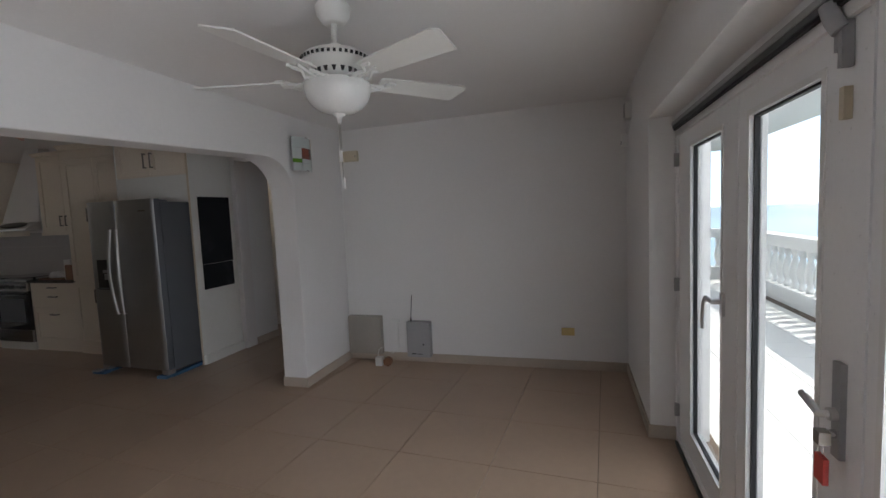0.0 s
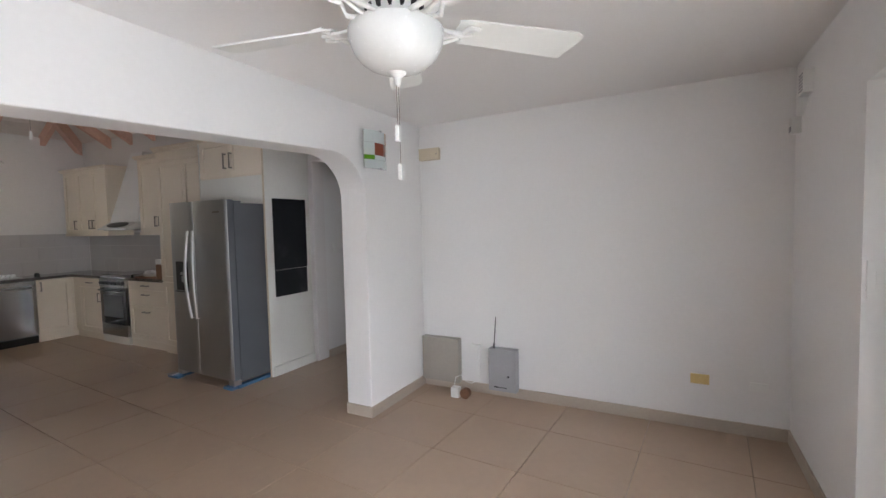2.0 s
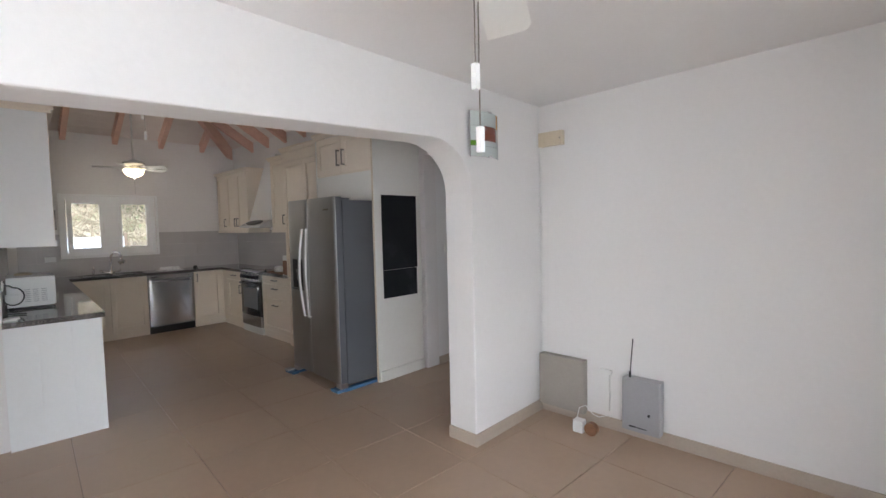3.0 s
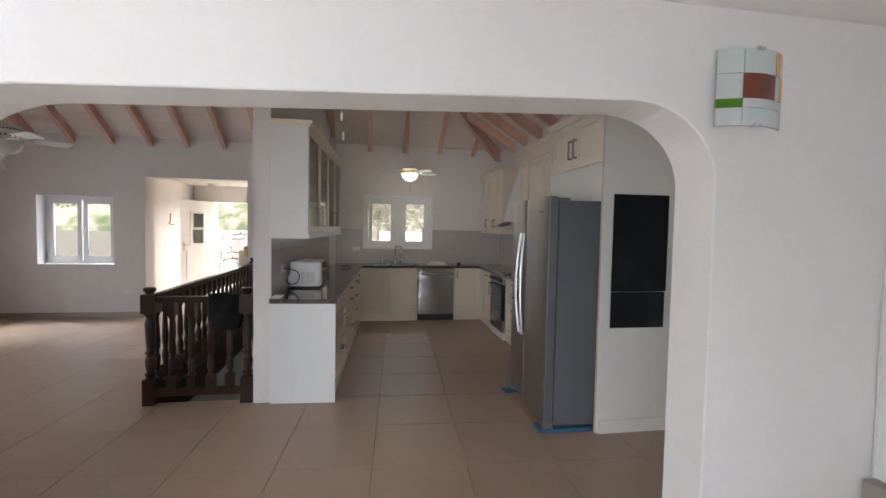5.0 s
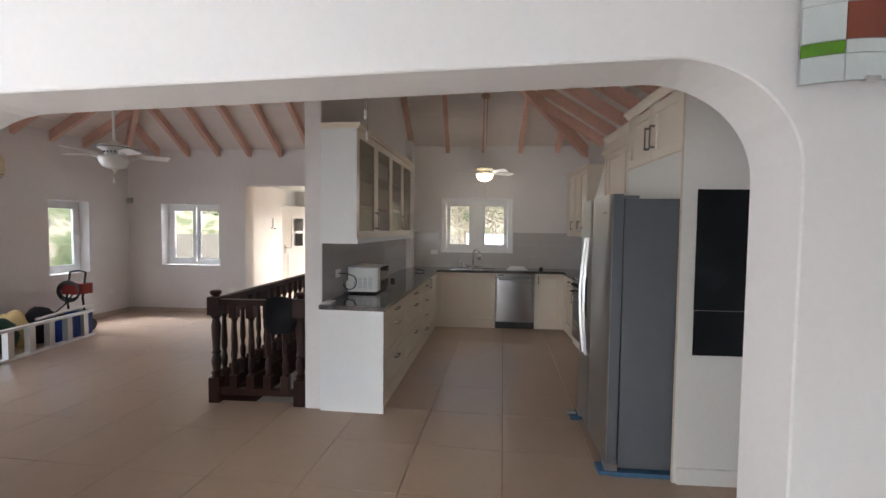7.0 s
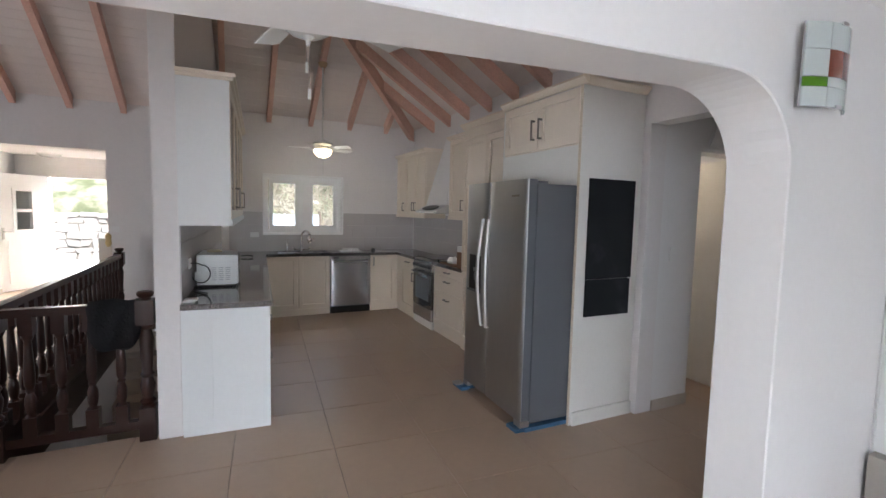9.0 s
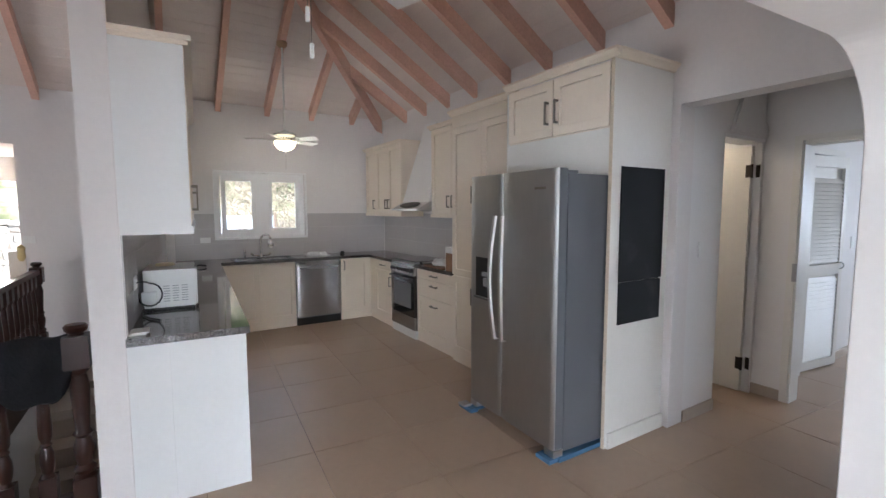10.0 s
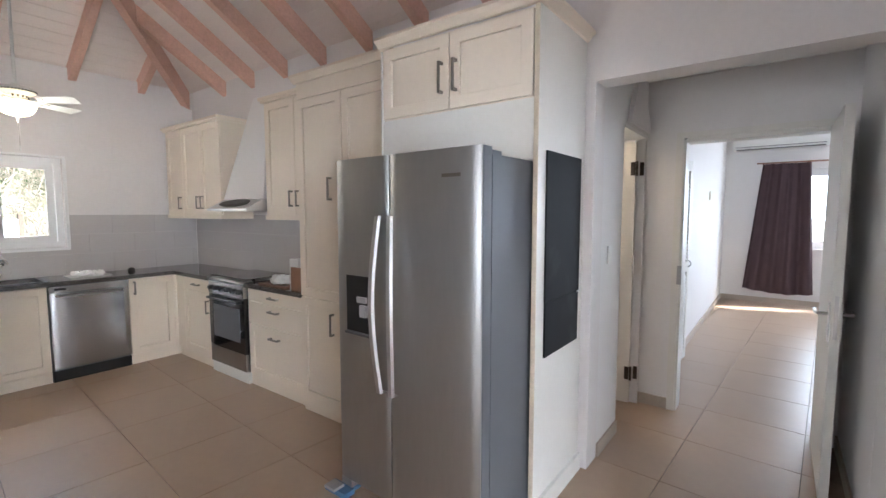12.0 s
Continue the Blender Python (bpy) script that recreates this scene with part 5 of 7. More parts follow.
# cooker
ck = thing("cooker", (-7.47, 4.85, 0), "stainless gas cooker with black oven door and closed glass lid", "cooker")
part("body", boxes((-7.785, 4.64, 0.10, -7.155, 5.09, 0.885)), STEELD, ck)
part("oven_door", boxes((-7.78, 4.605, 0.27, -7.16, 4.64, 0.755)), BLACKGLASS, ck, "black glass oven door", bev=0.004)
part("oven_window", boxes((-7.70, 4.6015, 0.36, -7.24, 4.605, 0.66)), GREYSIDE, ck, "smoky oven window")
part("drawer_panel", boxes((-7.78, 4.608, 0.105, -7.16, 4.64, 0.262)), STEELD, ck, "steel drawer panel", bev=0.004)
part("control_panel", boxes((-7.78, 4.600, 0.762, -7.16, 4.64, 0.875)), STEELD, ck, bev=0.006)
for i in range(6):
    bm = bmesh.new()
    lathe(bm, [(0.024, -0.0), (0.022, -0.012), (0.017, -0.03)], (-7.72 + 0.1 * i, 4.600, 0.818), "y", 14)
    part("knob", bm, BLACK, ck, "black cooker knob", smooth=True)
bm = bmesh.new()
tube(bm, [(-7.74, 4.605, 0.725), (-7.74, 4.565, 0.725), (-7.20, 4.565, 0.725), (-7.20, 4.605, 0.725)], 0.010, 8)
part("oven_handle", bm, BLACK, ck, "black bar handle")
part("hob", boxes((-7.785, 4.62, 0.886, -7.155, 5.085, 0.905)), STEELH, ck, bev=0.003)
part("glass_lid", boxes((-7.775, 4.63, 0.925, -7.165, 5.08, 0.932)), BLACKGLASS, ck, "grey glass hob lid")
for x in (-7.76, -7.18):
    for y in (4.70, 5.04):
        part("lid_hinge", boxes((x - 0.012, y, 0.905, x + 0.012, y + 0.02, 0.925)), BLACK, ck)
part("plinth", boxes((-7.785, 4.62, 0.0, -7.15, 4.66, 0.098)), CABWHITE, ck, "white plinth board")

# dishwasher
dw = thing("dishwasher", (-8.6, 3.89, 0), "stainless steel dishwasher with a bar handle and black toe panel", "dishwasher")
part("body", boxes((-9.0, 3.592, 0.10, -8.58, 4.193, 0.866)), GREYSIDE, dw)
bm = bmesh.new()
prism(bm, [(-8.578, 3.592), (-8.551, 3.592)] + [(-8.549 + 0.012 * (1 - (i / 6 - 1) ** 2), 3.595 + 0.595 * i / 12) for i in range(13)] + [(-8.551, 4.193), (-8.578, 4.193)], "z", 0.115, 0.80)
part("door", bm, STEELD, dw, "brushed steel door", smooth=True)
part("control_strip", boxes((-8.578, 3.592, 0.803, -8.546, 4.193, 0.862)), STEELD, dw, "brushed steel control strip", bev=0.004)
bm = bmesh.new()
tube(bm, [(-8.545, 3.64, 0.775), (-8.505, 3.66, 0.775), (-8.487, 3.89, 0.775), (-8.505, 4.12, 0.775), (-8.545, 4.14, 0.775)], 0.011, 8)
part("handle", bm, STEELH, dw, "steel bar handle", smooth=True)
part("badge", boxes((-8.546, 3.63, 0.828, -8.544, 3.71, 0.845)), BLACK, dw)
part("toe_panel", boxes((-8.62, 3.592, 0.0, -8.56, 4.193, 0.10)), BLACK, dw, "black toe panel")

# fridge
fr = thing("fridge", (-4.87, 4.5, 0), "large stainless side-by-side fridge with dispenser standing on a blue strap", "fridge")
part("cabinet", boxes((-5.315, 4.165, 0.055, -4.40, 4.97, 1.755)), GREYSIDE, fr, "dark grey enamel fridge body", bev=0.006)
for x in (-5.30, -4.51):
    part("hinge_cover", boxes((x, 4.157, 1.757, x + 0.10, 4.25, 1.775)), GREYSIDE, fr, bev=0.004)
for a, b, nm in ((-5.318, -4.930, "freezer_door"), (-4.922, -4.398, "fridge_door")):
    bm = bmesh.new()
    pl = [(a, 4.155), (a, 4.090)]
    for i in range(13):
        s = i / 12
        pl.append((a + 0.006 + (b - a - 0.012) * s, 4.087 - 0.006 * (1 - (2 * s - 1) ** 8)))
    pl += [(b, 4.090), (b, 4.155)]
    prism(bm, pl, "z", 0.075, 1.785)
    door = part(nm, bm, STEEL, fr, "brushed stainless steel door", smooth=True)
    part("door_gasket", boxes((a + 0.01, 4.156, 0.085, b - 0.01, 4.164, 1.75)), RUBBER, door, "dark rubber door gasket")
for x, s in ((-4.965, -1), (-4.885, 1)):
    bm = bmesh.new()
    pts = [(x, 4.082, 1.50)] + [(x + s * 0.022 * math.sin(math.pi * i / 12), 4.048 - 0.030 * math.sin(math.pi * i / 12), 1.50 - 0.86 * i / 12) for i in range(13)] + [(x, 4.082, 0.64)]
    ring_prev = None
    fs = []
    for p in pts:
        cur_ring = [bm.verts.new((p[0] + dx, p[1] + dy, p[2])) for dx, dy in ((-0.016, 0.008), (-0.012, -0.008), (0.012, -0.008), (0.016, 0.008))]
        if ring_prev:
            for k in range(4):
                fs.append(bm.faces.new((ring_prev[k], ring_prev[(k + 1) % 4], cur_ring[(k + 1) % 4], cur_ring[k])))
        ring_prev = cur_ring
    bmesh.ops.recalc_face_normals(bm, faces=bm.faces[:])
    part("door_handle", bm, BOWHANDLE, fr, "long bowed polished steel handle", smooth=True)
disp = part("water_dispenser", boxes((-5.24, 4.078, 0.885, -5.035, 4.084, 1.195)), BLACK, fr, "black water and ice dispenser", bev=0.002)
part("paddle", boxes((-5.12, 4.060, 0.99, -5.075, 4.078, 1.05), (-5.15, 4.068, 1.06, -5.08, 4.078, 1.09)), GREYMETAL, disp)
part("dispenser_tray", boxes((-5.23, 4.055, 0.895, -5.045, 4.078, 0.905)), GREYSIDE, disp)
part("edge_strip", boxes((-4.3975, 4.094, 0.08, -4.3955, 4.154, 1.783)), GREYSIDE, fr, "dark grey enamel side of the door")
part("badge", boxes((-4.60, 4.0795, 1.665, -4.50, 4.082, 1.68)), HANDLE, fr)
part("toe_grille", boxes((-5.30, 4.13, 0.05, -4.41, 4.17, 0.075)), BLACK, fr)
for x in (-5.315, -4.48):
    part("foot_bracket", boxes((x, 4.085, 0.03, x + 0.083, 4.16, 0.072)), STEELH, fr, bev=0.006)
near_corner = Matrix.Translation((-4.402, 4.09, 0))
fr.matrix_basis = Matrix.Translation((-0.006, 0, 0)) @ near_corner @ Matrix.Rotation(radians(-2.2), 4, "Z") @ near_corner.inverted() @ fr.matrix_basis
st = thing("strap", (-4.43, 4.4, 0), "blue webbing strap lying under the fridge", "strap")
part("webbing", boxes((-4.52, 4.05, 0.001, -4.40, 4.12, 0.026), (-4.44, 4.12, 0.001, -4.385, 4.95, 0.03)), BLUE, st)
part("webbing", boxes((-5.38, 4.05, 0.001, -5.22, 4.12, 0.03), (-5.30, 4.12, 0.001, -5.24, 4.95, 0.03)), BLUE, st)
part("buckle", boxes((-5.36, 4.03, 0.03, -5.28, 4.10, 0.045)), GREYMETAL, st, bev=0.005)


# microwave
mw = thing("microwave", (-6.12, 2.13, 0.908), "white microwave oven standing sideways on the worktop, cable plugged in", "microwave")
part("case", boxes((-6.36, 1.995, 0.928, -5.915, 2.275, 1.165)), PLASTIC, mw, bev=0.008)
part("door", boxes((-6.355, 2.276, 0.935, -6.03, 2.292, 1.16)), BLACKGLASS, mw, "black glass door", bev=0.003)
part("control_panel", boxes((-6.025, 2.276, 0.935, -5.92, 2.290, 1.16)), PLASTIC, mw, bev=0.003)
vents = part("back_grille", boxes(*[(-5.915, 2.10 + 0.05 * i, 0.965 + 0.016 * j, -5.9135, 2.135 + 0.05 * i, 0.970 + 0.016 * j) for i in range(3) for j in range(7)]), GREYMETAL, mw, "slotted vents")
for x in (-6.33, -5.95):
    for y in (2.02, 2.25):
        part("foot", boxes((x - 0.015, y - 0.012, 0.9085, x + 0.015, y + 0.012, 0.928)), BLACK, mw, "black rubber foot")
part("base", boxes((-6.35, 2.0, 0.915, -5.92, 2.27, 0.927)), BLACK, mw)
bm = bmesh.new()
loop = [(-5.875 + 0.004 * i, 2.035 + 0.062 * math.sin(radians(22 * i)), 1.025 + 0.068 * math.cos(radians(22 * i))) for i in range(14)]
tube(bm, [(-5.64, 1.968, 1.125), (-5.69, 1.99, 1.128), (-5.78, 2.015, 1.118), (-5.84, 2.025, 1.104)] + loop, 0.005, 8)
tube(bm, [(-5.83, 1.99, 0.93), (-5.78, 2.00, 0.915), (-5.68, 2.04, 0.915), (-5.60, 2.10, 0.915)], 0.005, 8)
tube(bm, [(-5.63, 1.962, 1.125), (-5.67, 1.972, 1.125)], 0.014, 8)
part("cable", bm, BLACK, mw, "black power cable", smooth=True)
part("cable_label", boxes((-5.912, 1.985, 0.965, -5.885, 2.065, 1.035)), PLASTIC, mw, "white plastic tie round the cable", bev=0.006)
bm = bmesh.new()
lathe(bm, [(0.06, 1.166), (0.055, 1.18), (0.03, 1.185)], (-6.2, 2.1, 0), seg=18)
skewed(mw, 0.05, -0.02)
skewed(solo("saucer", bm, CREAMPL, "small cream dish upside down on the microwave", "dish", (-6.2, 2.1, 1.166), smooth=True), 0.05, -0.02)


def wall_plate(name, c, face, w, h, material, label, slots=2, category="socket"):
    t = thing(name, c, label, category)
    bm = bmesh.new()
    at = c[0] if face in ("+x", "-x") else c[1]
    u = c[1] if face in ("+x", "-x") else c[0]
    fbox(bm, face, at, u - w / 2, u + w / 2, 0.0, 0.008, c[2] - h / 2, c[2] + h / 2)
    part("plate", bm, material, t, bev=0.003)
    for i in range(slots):
        o = (i - (slots - 1) / 2) * w * 0.45
        bm = bmesh.new()
        fbox(bm, face, at, u + o - w * 0.10, u + o + w * 0.10, 0.008, 0.011, c[2] - h * 0.22, c[2] + h * 0.22)
        part("outlet" if category == "socket" else "rocker", bm, material, t, bev=0.001)
    return t


skewed(wall_plate("wall_socket", (-5.62, 1.960, 1.13), "+y", 0.11, 0.07, PLASTIC, "white wall socket behind the microwave"))
wall_plate("wall_socket", (KX + 0.006, 2.58, 1.155), "+x", 0.12, 0.07, PLASTIC, "white wall socket in the kitchen tiles by the window")
wall_plate("wall_socket", (-0.575, 4.97, 0.36), "-y", 0.118, 0.07, YELLOWPL, "yellowed plastic wall plate with one round hole", 1)
wall_plate("wall_socket", (-0.225, 4.97, 0.347), "-y", 0.10, 0.06, PLASTIC, "white double wall socket low on the wall")
wall_plate("light_switch", (0.0, 3.76, 1.24), "-y", 0.07, 0.16, PLASTIC, "tall white switch plate in the door reveal", 1, "switch")
wall_plate("light_switch", (-4.30, 5.42, 1.255), "+x", 0.07, 0.11, PLASTIC, "white light switch on the hall wall", 1, "switch")
wall_plate("light_switch", (LX, 0.86, 1.22), "+x", 0.11, 0.08, PLASTIC, "white double light switch beside the entry", 2, "switch")
wall_plate("wall_socket", (LX, -1.02, 0.42), "+x", 0.12, 0.07, PLASTIC, "white wall socket low on the lounge wall")
wall_plate("wall_socket", (-8.75, SY, 0.42), "+y", 0.12, 0.07, PLASTIC, "white wall socket on the lounge side wall")
wall_plate("light_switch", (-4.25, 8.2, 1.2), "+x", 0.08, 0.12, PLASTIC, "white switch on the bedroom wall", 1, "switch")
wall_plate("thermostat", (-4.25, 9.8, 1.75), "+x", 0.10, 0.12, CREAMPL, "small cream control box on the bedroom wall", 1, "control box")

# things on the worktop
tray = thing("tray", (-8.78, 3.86, 0.908), "metal tray with crumpled white plastic bags on the worktop", "tray")
part("pan", boxes((-8.90, 3.78, 0.9085, -8.66, 4.10, 0.916)), STEELH, tray, bev=0.003)
bm = bmesh.new()
r2 = random.Random(3)
for _ in range(9):
    c0 = Vector((r2.uniform(-8.86, -8.72), r2.uniform(3.83, 4.04), 0.936))
    res = bmesh.ops.create_icosphere(bm, subdivisions=2, radius=0.027, matrix=Matrix.Translation(c0))
    for v in res["verts"]:
        v.co += Vector((r2.uniform(-1, 1), r2.uniform(-1, 1), r2.uniform(-1, 0.7))) * 0.010
part("bag", bm, PLASTIC, tray, "crumpled white bags")
bm = bmesh.new()
lathe(bm, [(0.03, 0.9085), (0.035, 0.925), (0.022, 0.94), (0.018, 0.945)], (-8.86, 4.33, 0), seg=14)
solo("sink_plug", bm, BLACK, "small black rubber sink plug on the worktop", "plug", (-8.86, 4.33, 0.9085), smooth=True)
bm = bmesh.new()
tube(bm, [(-8.2, 2.22, 0.93), (-8.18, 2.30, 0.935), (-8.17, 2.36, 0.925)], 0.009, 6)
skewed(solo("small_tool", bm, BLACK, "small dark metal tool lying on the worktop", "tool", (-8.2, 2.3, 0.9085)))
bm = boxes((-6.95, 2.15, 0.9085, -6.90, 2.20, 0.945))
skewed(solo("black_box", bm, BLACK, "little black box on the worktop", "box", (-6.92, 2.17, 0.9085), bev=0.004))
pp = thing("paper_stack", (-5.36, 2.06, 0.908), "few folded white papers near the end of the worktop", "papers")
part("sheet", boxes((-5.37, 1.962, 0.9085, -5.25, 2.035, 0.918)), PLASTIC, pp, bev=0.003)
part("sheet", boxes((-5.35, 1.975, 0.9185, -5.24, 2.05, 0.925)), PLASTIC, pp, bev=0.003)
bd = thing("chopping_board", (-6.45, 5.03, 0.908), "brown wooden chopping board standing beside the larder on the worktop", "chopping board")
part("board", boxes((-6.500, 4.632, 0.9085, -6.350, 4.650, 1.09)), BROWNWOOD, bd, bev=0.004)
solo("manual_box", boxes((-6.56, 4.665, 0.9085, -6.45, 4.74, 1.15)), PLASTIC, "white cardboard box beside the chopping board", "box", (-6.67, 5.0, 0.9085), bev=0.004)
bm = bmesh.new()
for _ in range(7):
    c0 = Vector((r2.uniform(-6.85, -6.68), r2.uniform(4.68, 4.78), 0.955))
    res = bmesh.ops.create_icosphere(bm, subdivisions=2, radius=0.042, matrix=Matrix.Translation(c0))
    for v in res["verts"]:
        v.co += Vector((r2.uniform(-1, 1), r2.uniform(-1, 1), r2.uniform(-0.6, 0.6))) * 0.016
solo("crumpled_cloth", bm, PLASTIC, "crumpled white cloth on a flat case beside the cooker", "cloth", (-6.66, 4.74, 0.922))
solo("leather_case", boxes((-6.98, 4.64, 0.9085, -6.60, 4.86, 0.922)), BROWNWOOD, "flat brown case on the worktop", "case", (-6.75, 4.8, 0.9085), bev=0.006)


# ---- ceiling fans ----
TAN = mat("tan_wood", (0.45, 0.30, 0.18), 0.5, spread=0.1)
def ceiling_fan(c, ceil_z, bowl_z, angles, label, lit=False, blade_r=0.66, chains=(0.0, 0.0), canopy=None):
    """A white five-blade fan; bowl_z is the underside of its glass bowl."""
    x, y = c
    f = thing("ceiling_fan", (x, y, ceil_z), label, "ceiling fan")
    zb = bowl_z + 0.20
    bm = bmesh.new()
    lathe(bm, [(0.03, ceil_z - 0.085), (0.05, ceil_z - 0.08), (0.072, ceil_z - 0.05), (0.078, ceil_z - 0.012), (0.07, ceil_z)], (x, y, 0), seg=24)
    part("canopy", bm, canopy or FANWHITE, f, "tan wooden canopy" if canopy else "", smooth=True)
    bm = bmesh.new()
    lathe(bm, [(0.014, zb + 0.14), (0.014, ceil_z - 0.08)], (x, y, 0), seg=12)
    part("downrod", bm, FANWHITE, f, smooth=True)
    bm = bmesh.new()
    lathe(bm, [(0.07, zb), (0.085, zb + 0.02), (0.095, zb + 0.045), (0.150, zb + 0.075), (0.155, zb + 0.095), (0.13, zb + 0.115), (0.05, zb + 0.135), (0.025, zb + 0.16)], (x, y, 0), seg=32)
    motor = part("motor_housing", bm, FANWHITE, f, smooth=True)
    bm = bmesh.new()
    for i in range(40):
        a = 2 * math.pi * i / 40
        q = boxes((0.1475, -0.006, zb + 0.079, 0.1565, 0.006, zb + 0.092))
        bmesh.ops.rotate(q, verts=q.verts[:], cent=(0, 0, 0), matrix=Matrix.Rotation(a, 3, "Z"))
        bmesh.ops.translate(q, verts=q.verts[:], vec=(x, y, 0))
        me = bpy.data.meshes.new("t")
        q.to_mesh(me)
        q.free()
        bm.from_mesh(me)
        bpy.data.meshes.remove(me)
    for i in range(16):
        a = 2 * math.pi * i / 16
        q = bmesh.new()
        prism(q, [(-0.010, zb + 0.044), (0.010, zb + 0.044), (0.004, zb + 0.024), (-0.004, zb + 0.024)], "x", 0.082, 0.0965)
        bmesh.ops.rotate(q, verts=q.verts[:], cent=(0, 0, 0), matrix=Matrix.Rotation(a, 3, "Z"))
        bmesh.ops.translate(q, verts=q.verts[:], vec=(x, y, 0))
        me = bpy.data.meshes.new("t")
        q.to_mesh(me)
        q.free()
        bm.from_mesh(me)
        bpy.data.meshes.remove(me)
    part("vent_slots", bm, BLACK, motor, "dark vent slots", kind="stuff")
    for a in angles:
        m = Matrix.Translation((x, y, zb)) @ Matrix.Rotation(radians(a), 4, "Z")
        bm = bmesh.new()
        for s in (-1, 1):
            tube(bm, [m @ Vector(p) for p in ((0.075, 0, 0.01), (0.12, s * 0.035, -0.008), (0.17, s * 0.045, -0.018), (0.215, s * 0.02, -0.006), (0.235, s * 0.045, 0.004), (0.27, s * 0.04, 0.004))], 0.008, 6)
        tube(bm, [m @ Vector(p) for p in ((0.075, 0, 0.0), (0.16, 0, -0.015), (0.26, 0, 0.002))], 0.007, 6)
        part("blade_iron", bm, FANWHITE, f, smooth=True)
        bm = bmesh.new()
        outline = [(0.20, -0.050), (0.23, -0.058), (blade_r - 0.035, -0.074), (blade_r - 0.005, -0.060), (blade_r, -0.045), (blade_r - 0.025, 0.074), (0.23, 0.058), (0.20, 0.050)]
        prism(bm, outline, "z", 0.006, 0.012)
        bmesh.ops.rotate(bm, verts=bm.verts[:], cent=(0, 0, 0.009), matrix=Matrix.Rotation(radians(-13), 3, "X"))
        bm.transform(m)
        part("blade", bm, FANWHITE, f)
    bm = bmesh.new()
    lathe(bm, [(0.10, zb), (0.10, zb - 0.015), (0.06, zb - 0.02)], (x, y, 0), seg=24)
    part("light_kit", bm, FANWHITE, f, smooth=True)
    bm = bmesh.new()
    br = 0.150
    prof = [(br * 0.97, zb - 0.012), (br, zb - 0.02)] + [(br * math.cos(radians(t)) ** 0.75, zb - 0.02 - 0.125 * math.sin(radians(t))) for t in (12, 24, 36, 48, 60, 72, 82)]
    lathe(bm, prof, (x, y, 0), seg=32)
    o = part("glass_bowl", bm, LITBOWL if lit else FROST, f, "glowing frosted glass bowl" if lit else "frosted white glass bowl", smooth=True)
    if lit:
        o.visible_shadow = False
    bm = bmesh.new()
    zf = zb - 0.143
    lathe(bm, [(0.030, zf + 0.004), (0.028, zf - 0.004), (0.012, zf - 0.018), (0.009, zf - 0.04), (0.004, zf - 0.045)], (x, y, 0), seg=16)
    part("finial", bm, FANWHITE, f, smooth=True)
    for i, l in enumerate(chains):
        if not l:
            continue
        ox = 0.006 * (1 if i else -1)
        bm = bmesh.new()
        tube(bm, [(x, y + ox, zf - 0.03), (x, y + ox, zf - l)], 0.0016, 5)
        pc = part("pull_chain", bm, HANDLE, f)
        bm = bmesh.new()
        box(bm, x - 0.006, y + ox - 0.006, zf - l - 0.05, x + 0.006, y + ox + 0.006, zf - l)
        bevel(bm, 0.002, 1)
        part("chain_pull", bm, PLASTIC, pc, "white chain pull", smooth=True)
    return f


ceiling_fan((-1.515, 2.54), 2.462, 1.93, [47, 119, 191, 263, 335], "white ceiling fan with frosted bowl light and two pull chains", chains=(0.165, 0.285))
ceiling_fan((-4.15, 2.60), 3.55, 2.30, [120, 192, 264, 336, 48], "white ceiling fan on a long rod near the kitchen arch, unlit", chains=(0.12, 0.24), blade_r=0.68)
small_fan = ceiling_fan((-8.03, 3.38), 3.46, 1.832, [40, 112, 184, 256, 328], "white ceiling fan with its light on, before the kitchen window", lit=True, chains=(0.0, 0.28), blade_r=0.57, canopy=TAN)
small_fan.scale = (0.78, 0.78, 0.78)
ceiling_fan((-6.20, -0.66), 4.55, 2.10, [60, 132, 204, 276, 348], "white ceiling fan hanging from the ridge in the lounge, light off", chains=(0.10, 0.0), blade_r=0.52)


